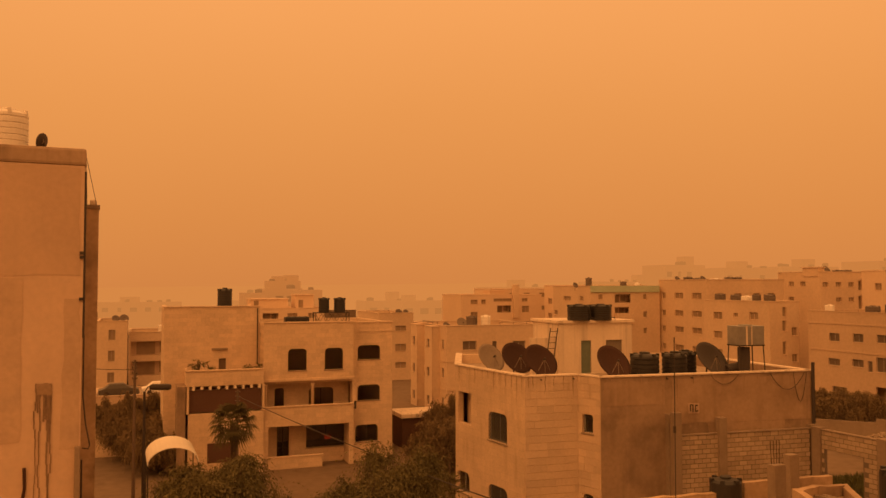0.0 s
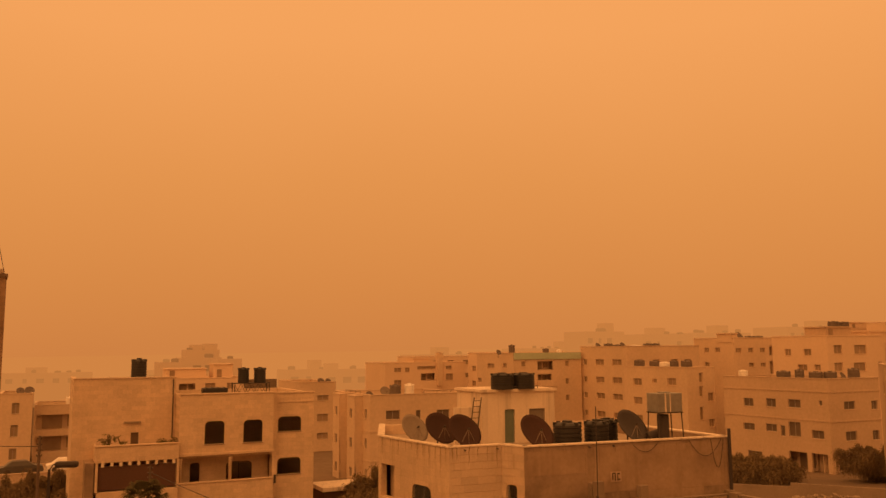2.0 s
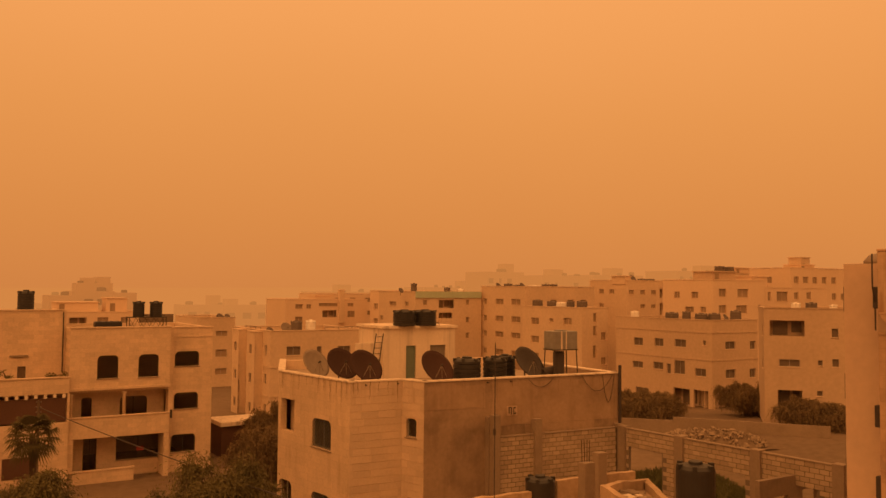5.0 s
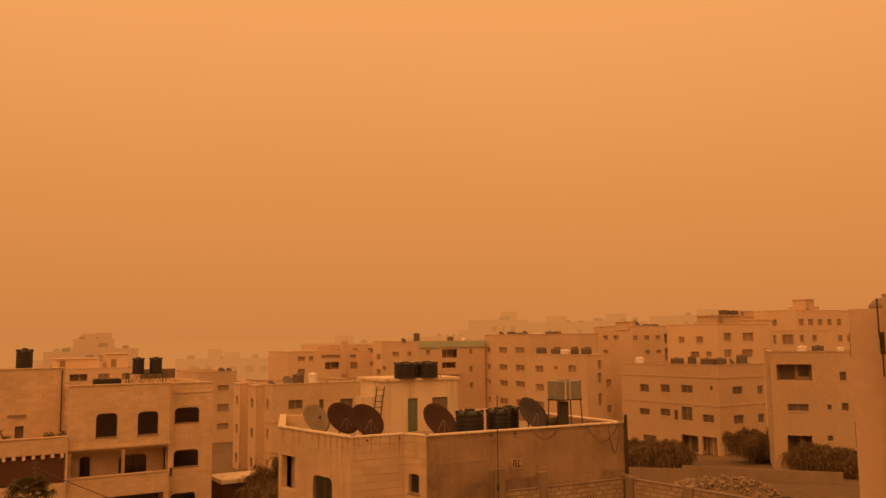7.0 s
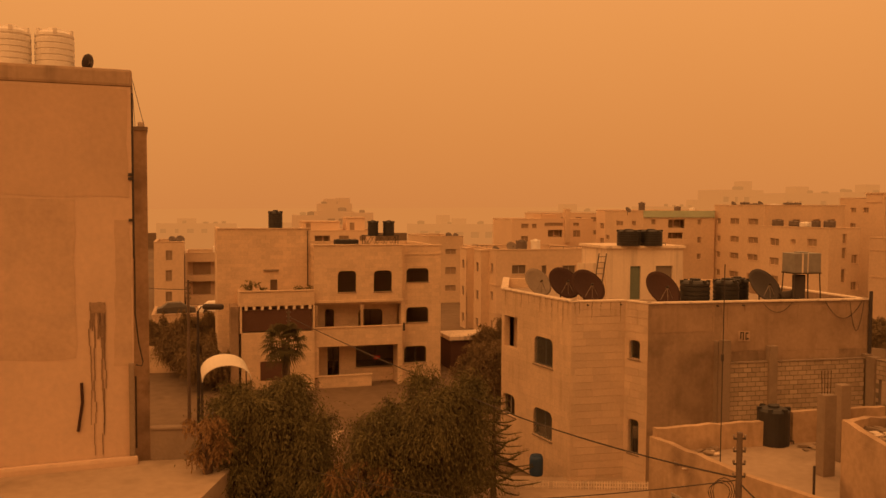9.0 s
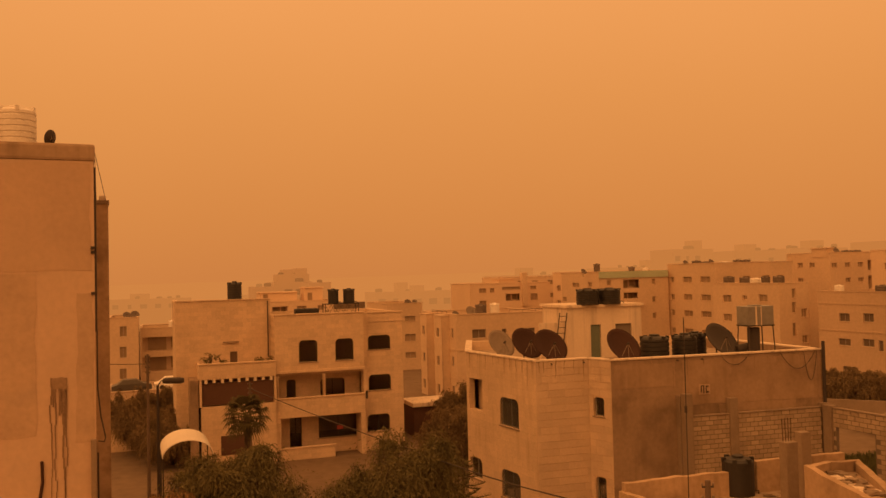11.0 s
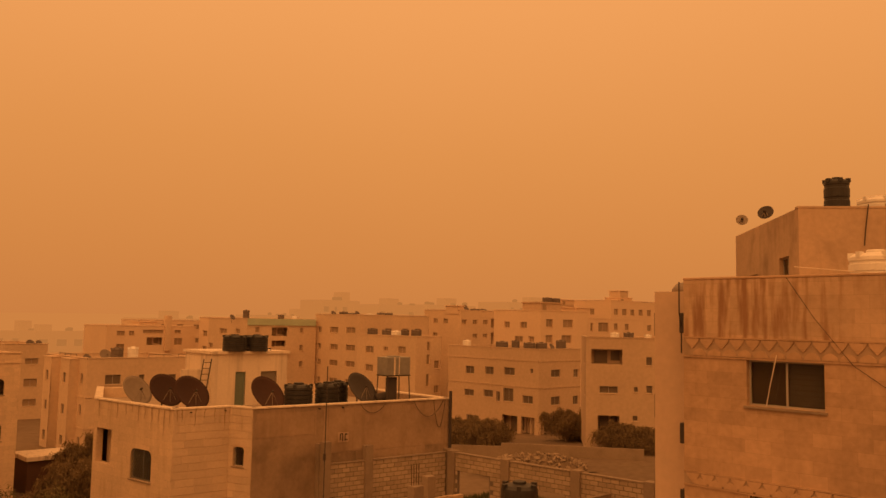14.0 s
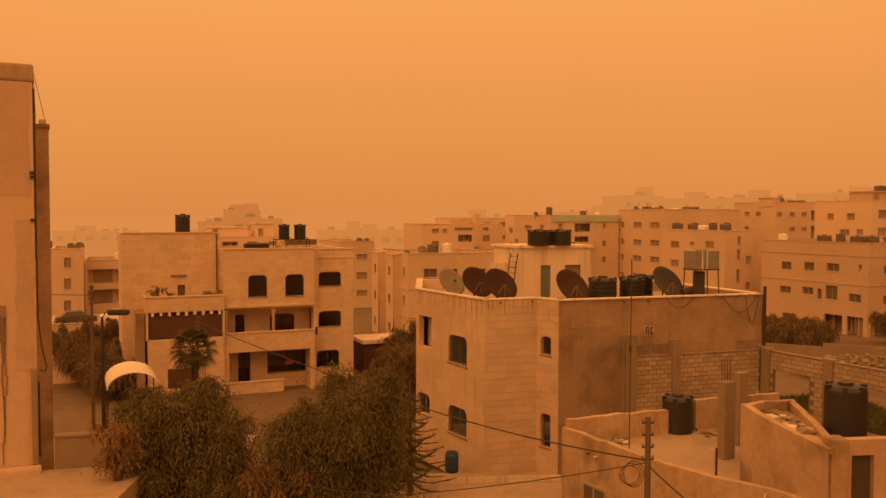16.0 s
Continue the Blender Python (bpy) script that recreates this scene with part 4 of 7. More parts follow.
# ---- neighbours in the middle distance ----
R_GLASS = DUSTY_HAZE_GLASS
house("corner_house", (49.61, 86.81), GRID, 8.0, 15.5, -1.6, 8.86, TOWN2, "three-storey corner house with an open pillared ground floor",
      front=[(2.28, 4.02, 5.54, 6.43), (6.6, 7.6, 5.42, 6.38), (6.5, 7.6, 2.1, 3.14), (2.3, 4.0, 2.2, 3.2), (0.5, 3.7, -1.3, 1.0, "o"), (4.2, 7.4, -1.3, 1.0, "o")],
      left=[(3.2, 4.75, 5.4, 6.35), (6.7, 8.15, 5.5, 6.45), (9.94, 11.68, 5.6, 6.5), (14.2, 14.6, 6.0, 6.55), (3.0, 4.75, 2.6, 3.4), (6.5, 8.1, 2.7, 3.55), (8.68, 9.3, 2.3, 3.5), (9.84, 11.5, 2.4, 4.0), (13.0, 14.6, 2.4, 3.3), (3.5, 5.7, -1.1, 0.2), (9.7, 12.2, -1.3, 0.75, "o"), (12.8, 14.9, -1.3, 0.8, "o")],
      pane=R_GLASS, slabs=(4.25, 7.4))
house("balcony_house", (43.46, 67.15), -30, 9.0, 10, 0.0, 10.69, TOWN2, "three-storey house with an open corner balcony",
      front=[(0.48, 3.35, 8.25, 9.63, "o"), (1.24, 2.94, 5.56, 6.2), (1.08, 3.08, 2.12, 3.5, "o"), (5.53, 6.06, 8.22, 8.99), (4.41, 4.77, 5.73, 6.2), (5.54, 6.08, 5.67, 6.34), (4.28, 4.74, 3.08, 3.55)],
      left=[(7.0, 8.5, 5.2, 6.2), (7.0, 8.5, 8.2, 9.2)], pane=R_GLASS)
house("long_house", (0.4, 88.08), GRID, 11.2, 11.6, -2.2, 7.68, TOWN, "cream three-storey house with stepped side bays",
      front=[(1.79, 3.36, 5.14, 6.08), (5.21, 5.74, 5.02, 6.01), (7.62, 9.13, 4.43, 5.96), (1.79, 3.3, 2.1, 3.1), (5.2, 6.6, 2.1, 3.1), (8, 9.3, 2.1, 3.1), (1.8, 3.3, -1, 0.0)],
      left=[(0.64, 1.7, 5.27, 5.87), (5.74, 7.08, 5.23, 6.28), (0.42, 1.27, 2.19, 3.05), (5.74, 6.9, 2.14, 3.17), (0.42, 1.27, -1.27, -0.3), (5.74, 6.71, -1.23, -0.21), (7.65, 9.3, -0.35, 0.1), (10.0, 10.6, 5.2, 6.2), (10.0, 10.6, 2.2, 3.2), (10.0, 10.6, -0.9, 0.1)],
      pane=R_GLASS, slabs=(3.9, 0.9))
for y0, y1 in ((2.2, 4.6), (7.4, 9.6)):
    bay = thing("side_bay", frame_at((0.4, 88.08), GRID), "stepped side bay of the cream house", "bay", "side bays")
    wall(bay, "wall", Matrix.Translation((-0.9, y1, 0)) @ Matrix.Rotation(radians(-90), 4, "Z"), y1 - y0, -2.2, 7.5, TOWN, [(0.7, 1.5, z, z + 1.0) for z in (5.2, 2.15, -0.9)], 0.2, pane=DUSTY_HAZE_GLASS)
    part("wall", boxes((-0.897, -0.003, y0, y0 + 0.2, -2.2, 7.49)), TOWN, bay)
    part("wall", boxes((-0.897, -0.003, y1 - 0.2, y1, -2.2, 7.49)), TOWN, bay)
    part("roof", boxes((-0.95, -0.003, y0 - 0.05, y1 + 0.05, 7.5, 7.62)), TOWN, bay)
house("rear_house", (-9.31, 119.72), GRID, 5.3, 12, -2.5, 8.0, TOWN, "haze-tinted cream house behind",
      front=[(2.6, 4.22, 5.42, 6.18), (2.59, 4.21, 2.54, 3.57), (2.59, 4.21, 0.08, 0.95)], pane=HAZE_GLASS_FAR)
house("tower_house", (-45.25, 109.05), GRID, 3.8, 10, -2.5, 7.35, TOWN, "narrow haze-tinted stair tower house",
      front=[(1.5, 2.35, 4.91, 6.24), (1.46, 2.3, 2.12, 3.54), (1.42, 2.27, -0.67, 0.69)], pane=HAZE_GLASS_FAR)
house("balcony_block", (-42.9, 114.21), GRID, 7.2, 10, -2.5, 5.62, TOWN, "haze-tinted block with long dark balcony openings",
      front=[(0.3, 5.95, 2.48, 4.4, "o"), (0.3, 5.92, -0.32, 1.66, "o")], pane=HAZE_GLASS_FAR)
# block put in for a retaining wall; its roof serves as the road behind
house("low_house", (-36.63, 87.73), GRID, 8.4, 8, -2.5, 0.37, TOWN2, "low dusty block standing for a retaining wall", pane=HAZE_GLASS_FAR, parapet=0.3)


# ---- the far row on the rise ----
def grid_holes(length, z_top, storeys, cols, w=1.4, hgt=1.2, seed=1, step=3.05):
    rnd = random.Random(seed)
    out = []
    for s in range(storeys):
        z1 = z_top - 1.55 - s * step
        for c in range(cols):
            u = length * (c + 0.5) / cols + rnd.uniform(-0.15, 0.15)
            ww = w * rnd.choice((0.6, 1.0, 1.0, 1.15))
            if u - ww / 2 > 0.35 and u + ww / 2 < length - 0.6 and rnd.random() > 0.08:
                out.append((u - ww / 2, u + ww / 2, z1 - hgt, z1))
    return out


def far_house(p, lx, ly, ztop, mat, label, front=(), left=(), foot=-3.0, parapet=0.6):
    return house("far_house", p, GRID, lx, ly, foot, ztop, mat, label, front=front, left=left, pane=HAZE_GLASS_FAR, casing=TOWN, group="far row", roof=TOWN, parapet=parapet, coping=0.12)


def stair_head(h, x0, x1, y0, y1, z0, z1, mat, door=True):
    """Roof room with an overhanging slab and a dark door."""
    part("stair_head", boxes((x0, x1, y0, y1, z0, z1)), mat, h)
    part("stair_head_roof", boxes((x0 - 0.15, x1 + 0.15, y0 - 0.15, y1 + 0.15, z1 + 0.003, z1 + 0.16)), mat, h)
    if door:
        part("stair_head_door", boxes((x0 + 0.5, x0 + 1.3, y0 - 0.04, y0 - 0.004, z0 + 0.05, min(z0 + 2.0, z1 - 0.2))), HAZE_GLASS_FAR, h)


def balcony(h, u0, u1, z, mat):
    """Projecting slab with a solid front."""
    part("balcony", boxes((u0, u1, -0.95, -0.003, z - 0.15, z), (u0, u1, -0.95, -0.83, z, z + 0.85), (u0, u0 + 0.12, -0.83, -0.003, z, z + 0.85), (u1 - 0.12, u1, -0.83, -0.003, z, z + 0.85)), mat, h)


far = far_house((22.25, 126.06), 12.3, 12, 11.8, TOWN, "haze-tinted flat block with a green parapet",
                front=[(9.32, 9.96, 9.8, 10.6), (4.25, 7.07, 9.3, 10.6, "o"), (9.32, 9.96, 7.02, 7.91), (4.26, 6.76, 6.9, 8.6, "o"), (1.4, 2.11, 9.8, 10.6), (1.41, 2.11, 7.18, 8.05), (9.32, 9.96, 4.5, 5.4), (4.3, 6.8, 4.2, 5.7, "o")],
                left=[(3.65, 5.91, 9.53, 10.25), (8.65, 9.9, 9.59, 10.29), (4.81, 6.68, 7.3, 8.02), (0.36, 1.55, 7.17, 7.91), (8.68, 9.92, 7.4, 8.1)])
balcony(far, 4.1, 7.2, 6.9, TOWN)
single("parapet_panel", boxes((0, 12.2, -0.18, -0.06, 10.9, 11.9)), GREEN_PAINT, "faded green parapet panel on the flat block", "panel", m=frame_at((22.25, 126.06), GRID))
far = far_house((37.99, 120.14), 13.8, 11.7, 12.71, TOWN, "haze-tinted four-storey flat block",
                front=[(u, u + w, z, z + 0.78) for u, w in ((1.52, 1.42), (4.84, 1.24), (8.24, 1.27), (10.92, 1.18)) for z in (10.0, 7.5, 5.0)],
                left=[(u, u + w, z, z + 0.88) for u, w in ((0.67, 0.96), (3.97, 2.13), (8.17, 2.3)) for z in (9.95, 7.3, 4.85, 2.1)])
far = far_house((40.79, 104.3), 4.6, 12.9, 9.85, TOWN, "haze-tinted stair-side flat block",
                front=[(2.0, 2.6, 8.0, 9.2), (1.96, 2.57, 6.17, 7.5), (1.93, 2.54, 3.23, 4.9), (3.4, 4.3, 5.56, 6.63), (3.4, 4.3, 2.28, 3.27)],
                left=[(2.02, 3.84, 7.35, 8.31), (6.12, 6.99, 7.77, 8.32), (9.16, 10.81, 7.56, 8.48), (2.0, 3.82, 4.78, 5.74), (6.22, 6.96, 5.19, 5.74), (9.13, 10.55, 5.11, 5.95), (1.98, 3.8, 2.38, 3.34)])
far = far_house((57.73, 127.53), 15.6, 9, 13.92, TOWN, "haze-tinted flat block with stacked balcony recesses",
                front=[(0.4, 1.5, 11.65, 12.4), (3.0, 4.07, 11.65, 12.4), (5.5, 6.6, 11.65, 12.4), (7.5, 10.88, 11.1, 12.7, "o"), (3.0, 4.1, 9.36, 10.04), (5.5, 6.57, 9.36, 10.02), (7.5, 10.8, 8.17, 10.29, "o"), (12.9, 14.3, 9.1, 10.06), (12.9, 14.3, 11.6, 12.4)],
                left=[(2.33, 3.46, 11.75, 12.5), (4.85, 5.94, 11.75, 12.5), (2.29, 3.42, 9.33, 10.1)])
stair_head(far, -0.1, 1.2, 0.4, 3.5, 13.3, 14.6, TOWN, False)
far = far_house((58.71, 102.34), 10.8, 9, 13.75, TOWN3, "pale haze-tinted flat block with wide windows",
                front=[(1.18, 2.7, 11.5, 12.6), (4.97, 7.28, 11.43, 12.6), (1.12, 2.63, 9.28, 10.36), (4.66, 6.96, 9.22, 10.33), (9.3, 10.0, 9.3, 10.4)],
                left=[(2.09, 3.15, 11.27, 12.16), (5.23, 6.45, 11.28, 12.15), (4.15, 5.69, 9.31, 10.1), (6.8, 7.79, 9.35, 10.12)])
stair_head(far, 1.8, 6.6, 1.6, 5.0, 13.1, 14.9, TOWN2)
far = far_house((69.0, 106.2), 14.5, 9, 12.79, TOWN3, "pale haze-tinted flat block with a tall side room",
                front=[(0.6, 1.3, 11.0, 12.2), (2.6, 5.2, 10.9, 12.3), (6.6, 7.6, 11.2, 12.2), (9.5, 10.6, 11.2, 12.2), (2.7, 5.0, 8.4, 9.6), (6.6, 7.6, 8.5, 9.5)])
stair_head(far, -1.6, 1.9, 1.0, 6.0, 12.0, 14.35, TOWN3, False)
far = far_house((24.8, 137.79), 10, 17.7, 11.88, TOWN3, "haze-tinted house with faded red roof edge",
                left=[(u, u + 1.6, z, z + 1.0) for u in (1.5, 5.0, 9.0, 13.5) for z in (8.6, 5.9)])
single("roof_edge", boxes((-0.25, 0.0, 2.0, 13.0, 10.6, 11.9)), RED_TILE, "faded red tiled roof edge", "roof edge", m=frame_at((24.8, 137.79), GRID))
far = far_house((3.3, 150.0), 16, 10, 10.2, TOWN3, "haze-tinted long house with a roof chimney",
                front=[(6.3, 10.0, 9.0, 9.6), (12.0, 13.2, 9.0, 9.6), (7.0, 9.8, 7.0, 8.3, "o"), (12.0, 13.5, 7.0, 8.2), (1.8, 3.2, 8.6, 9.4), (3.9, 4.8, 8.6, 9.4), (1.8, 3.2, 6.2, 7.2)])
stair_head(far, 6.4, 9.6, 2.0, 5.0, 9.6, 10.9, TOWN3, False)
part("chimney", boxes((10.2, 11.2, -0.5, 0.5, 6.0, 12.1), bevel=0.04), TOWN, far)
far = far_house((9.5, 165.0), 14, 9, 11.2, TOWN3, "haze-tinted upper house behind the long house",
                front=[(u, u + 1.3, z, z + 0.9) for u in (1.0, 4.0, 7.2, 10.6) for z in (9.6, 7.0)])
far = far_house((-34.7, 140.0), 15, 12, 8.1, TOWN3, "haze-tinted stepped house with pale roofs",
                front=[(2.2, 3.0, 6.2, 7.4), (4.4, 7.0, 5.9, 7.3, "o"), (8.6, 10.3, 6.2, 7.3), (12.2, 13.3, 6.2, 7.3)])
stair_head(far, 2.8, 9.2, 3.0, 8.0, 7.5, 9.6, TOWN3)
stair_head(far, 10.4, 13.6, 2.4, 7.0, 7.5, 10.3, TOWN3)
for p, lx, ly, zt, mt, sd, lb in (((88.0, 145.4), 17.3, 9, 15.8, TOWN, 21, "haze-tinted flat block on the rise"), ((93.6, 135.9), 17.4, 9, 16.7, TOWN3, 22, "pale haze-tinted flat block on the rise"), ((72.5, 134.0), 16, 9, 13.2, TOWN, 23, "haze-tinted flat block on the rise")):
    far = far_house(p, lx, ly, zt, mt, lb, front=grid_holes(lx, zt, 4, 6, seed=sd), left=grid_holes(ly - 0.25, zt, 4, 1, seed=sd + 50))
    stair_head(far, lx * 0.15 + sd % 3 * 3, lx * 0.4 + sd % 3 * 3, 2.0, 5.5, zt - 0.6, zt + 0.7 + 0.4 * (sd % 2), mt)
far = far_house((97.5, 150.0), 19, 9, 17.0, TOWN, "haze-tinted top row house on the rise", front=grid_holes(19, 17.0, 2, 8, w=1.2, seed=29))
stair_head(far, 14.5, 17.5, 2.0, 5.0, 16.4, 19.6, TOWN)


def distant(p, lx, ly, ztop, mat, wmat, cols, storeys, foot=-4.0):
    """Backdrop blocks with haze put in as glow, and their openings as shallow recesses."""
    h = thing("distant_house", frame_at(p, GRID), "distant house with dust haze put in as glow", "building", "distant houses", "backdrop")
    holes = grid_holes(lx, ztop, storeys, cols, w=1.6, seed=int(p[0] * 7) % 97)
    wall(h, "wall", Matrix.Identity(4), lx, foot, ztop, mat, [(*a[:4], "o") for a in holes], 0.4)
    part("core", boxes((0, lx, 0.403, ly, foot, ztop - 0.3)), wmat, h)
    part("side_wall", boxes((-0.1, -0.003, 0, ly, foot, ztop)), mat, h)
    k = int(abs(p[0]) * 3) % 4
    if lx > 8:
        part("stair_head", boxes((lx * (0.1 + 0.15 * k), lx * (0.34 + 0.15 * k), 1.0, 4, ztop - 0.297, ztop + 1.1 + 0.3 * k)), mat, h)
    rnd = random.Random(int(p[0] * 11 + p[1]))
    for i in range(int(lx / 4)):
        u, w, t = rnd.uniform(0.5, lx - 1.5), rnd.uniform(0.5, 0.9), rnd.uniform(0.7, 1.2)
        part("roof_tank", lathe(bmesh.new(), [(w, 0), (w, t * 0.85), (w * 0.5, t)], 12, (u, 1.2, ztop - 0.297)), wmat, h)
    return h


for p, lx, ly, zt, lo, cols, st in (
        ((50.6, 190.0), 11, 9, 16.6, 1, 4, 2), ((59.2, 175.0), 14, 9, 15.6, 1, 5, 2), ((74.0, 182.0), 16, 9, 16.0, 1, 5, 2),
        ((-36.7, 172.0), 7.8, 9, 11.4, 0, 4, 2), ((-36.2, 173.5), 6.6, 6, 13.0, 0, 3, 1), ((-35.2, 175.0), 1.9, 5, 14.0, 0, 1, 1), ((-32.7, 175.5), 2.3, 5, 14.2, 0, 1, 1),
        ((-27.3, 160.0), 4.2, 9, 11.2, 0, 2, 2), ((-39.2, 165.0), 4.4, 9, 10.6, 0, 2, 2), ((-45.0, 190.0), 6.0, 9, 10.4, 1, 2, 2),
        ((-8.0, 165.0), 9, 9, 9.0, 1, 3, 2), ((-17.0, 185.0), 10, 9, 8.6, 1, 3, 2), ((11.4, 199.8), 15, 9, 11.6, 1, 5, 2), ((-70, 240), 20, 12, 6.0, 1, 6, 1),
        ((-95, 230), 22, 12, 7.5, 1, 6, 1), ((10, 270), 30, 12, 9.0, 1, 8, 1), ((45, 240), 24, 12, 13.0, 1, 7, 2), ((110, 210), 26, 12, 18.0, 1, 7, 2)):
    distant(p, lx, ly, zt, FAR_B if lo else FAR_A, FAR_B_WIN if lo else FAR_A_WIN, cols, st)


# ---- tanks and dishes ----
def tank_meshes(r, hgt, mat, ribs=5):
    prof = [(r * 0.97, 0.0), (r, 0.04)]
    for k in range(ribs):
        z = hgt * (0.1 + 0.68 * k / ribs)
        d = hgt * 0.68 / ribs
        prof += [(r, z), (r, z + d * 0.7), (r * 0.955, z + d * 0.76), (r * 0.955, z + d * 0.94)]
    prof += [(r, hgt * 0.80), (r * 0.985, hgt * 0.86), (r * 0.8, hgt * 0.92), (r * 0.35, hgt * 0.95)]
    body = mesh_of(lathe(bmesh.new(), prof, 28), "body", mat, False)
    lid = mesh_of(lathe(bmesh.new(), [(r * 0.36, hgt * 0.95), (r * 0.36, hgt * 0.985), (r * 0.33, hgt), (r * 0.1, hgt * 1.005)], 20), "lid", mat, False)
    lug = mesh_of(boxes((r * 0.9 - 0.07, r * 0.9 + 0.07, -0.06, 0.06, hgt * 0.84, hgt * 0.95)), "lug", mat)
    return body, lid, lug


TANKS = {}


def water_tank(x, y, z, r, hgt, mat, label, ribs=5, turn=0.0, group="roof tanks"):
    key = (r, hgt, mat.name)
    if key not in TANKS:
        TANKS[key] = tank_meshes(r, hgt, mat, ribs)
    body, lid, lug = TANKS[key]
    t = thing("water_tank", pose(x, y, z, 0, 0, turn), label, "water tank", group)
    part("body", body, mat, t)
    part("lid", lid, mat, t)
    for k in range(6):
        part("lug", lug, mat, t, m=pose(0, 0, 0, 0, 0, 60 * k))
    part("outlet_pipe", tube(bmesh.new(), [(r * 0.9, 0, 0.12), (r + 0.16, 0, 0.12), (r + 0.16, 0, 0.02)], 0.025, 6), DARK_METAL, t)
    return t


DISH = {}


def dish(x, y, z, r, mat, face, tilt, label, mast=0.5, group="satellite dishes"):
    """A dish that faces the compass angle `face` (degrees from the x axis) and looks up by `tilt`."""
    key = (r, mat.name)
    if key not in DISH:
        bm = bmesh.new()
        n, seg, d = 6, 28, 0.22 * r
        front = [[bm.verts.new((d * (i / n) ** 2, r * i / n * math.cos(2 * math.pi * k / seg), r * i / n * math.sin(2 * math.pi * k / seg))) for k in range(seg)] for i in range(1, n + 1)]
        back = [[bm.verts.new((v.co.x - 0.025, v.co.y, v.co.z)) for v in ring] for ring in front]
        c0, c1 = bm.verts.new((0, 0, 0)), bm.verts.new((-0.025, 0, 0))
        for k in range(seg):
            j = (k + 1) % seg
            bm.faces.new((c0, front[0][k], front[0][j]))
            bm.faces.new((c1, back[0][j], back[0][k]))
            for i in range(n - 1):
                bm.faces.new((front[i][k], front[i + 1][k], front[i + 1][j], front[i][j]))
                bm.faces.new((back[i][j], back[i + 1][j], back[i + 1][k], back[i][k]))
            bm.faces.new((front[-1][k], back[-1][k], back[-1][j], front[-1][j]))
        arm = bmesh.new()
        for a in (235, 270, 305):
            tube(arm, [(d * 0.5, r * 0.7 * math.cos(radians(a)), r * 0.7 * math.sin(radians(a))), (r * 0.5, 0, -0.1 * r)], 0.012, 5)
        bracket = bmesh.new()
        for s in (-0.22, 0.22):
            tube(bracket, [(-0.03, s * r, 0.25 * r), (-0.2 * r, s * r, 0), (-0.03, s * r, -0.25 * r)], 0.018, 5)
        tube(bracket, [(-0.2 * r, -0.25 * r, 0), (-0.2 * r, 0.25 * r, 0)], 0.018, 5)
        DISH[key] = (mesh_of(bm, "reflector", mat, True), mesh_of(arm, "feed_arm", DISH_GREY), mesh_of(bracket, "bracket", DISH_GREY),
                     mesh_of(lathe(bmesh.new(), [(0.03, -0.08), (0.045, -0.07), (0.045, 0.05), (0.03, 0.08)], 10), "receiver", DARK_METAL))
    refl, arm, brk, lnb = DISH[key]
    t = thing("satellite_dish", pose(x, y, z, 0, 0, face), label, "satellite dish", group)
    m = Matrix.Translation((0, 0, mast)) @ Matrix.Rotation(radians(-tilt), 4, "Y")
    part("reflector", refl, mat, t, m=m)
    part("feed_arm", arm, DARK_METAL, t, m=m)
    part("bracket", brk, DISH_GREY, t, m=m)
    part("receiver", lnb, DARK_METAL, t, m=m @ Matrix.Translation((r * 0.5, 0, -0.1 * r)) @ Matrix.Rotation(radians(90), 4, "Y"))
    part("mast", tube(bmesh.new(), [(-0.2 * r, 0, 0.0), (-0.2 * r, 0, mast)], 0.035, 8), DARK_METAL, t)
    return t


RUSTY = "large rust-brown satellite dish on the stone house roof"
ROOF_B = 7.6
dish(2.2, 39.6, ROOF_B, 0.74, DISH_GREY, -50, 34, "weathered grey satellite dish at the roof edge", 0.92)
dish(3.35, 38.6, ROOF_B, 0.82, RUST, -58, 36, RUSTY, 0.98)
dish(4.3, 37.5, ROOF_B, 0.84, RUST, -58, 36, RUSTY, 0.95)
dish(7.35, 36.5, ROOF_B, 0.86, RUST, -58, 36, RUSTY, 0.95)
dish(12.15, 38.2, ROOF_B, 0.86, DARK_METAL, -58, 36, "dark satellite dish beside the metal tank stand", 0.98)
BT = "black ribbed plastic water tank on the roof"
water_tank(9.0, 37.4, ROOF_B, 0.64, 1.42, BLACK_TANK, BT)
water_tank(10.5, 38.0, ROOF_B, 0.56, 1.4, BLACK_TANK, BT)
water_tank(11.25, 38.9, ROOF_B, 0.5, 1.4, BLACK_TANK, BT, turn=40)
for x, y in ((6.75, 41.6), (7.9, 41.95)):
    water_tank(x, y, 10.25, 0.56, 0.82, BLACK_TANK, "squat black water tank on the stair-head room")
single("gas_drum", lathe(bmesh.new(), [(0.2, 0), (0.24, 0.05), (0.24, 0.9), (0.2, 1.0)], 18), DARK_METAL, "dark steel drum lying on the roof", "drum", m=pose(12.9, 38.1, ROOF_B + 0.55, 0, 82, 16))
single("roof_trestle", boxes((-0.6, 0.6, -0.2, 0.2, 0.0, 0.32)), CONCRETE, "low concrete trestle on the roof", "trestle", m=pose(13.2, 38.1, ROOF_B, 0, 0, 16))


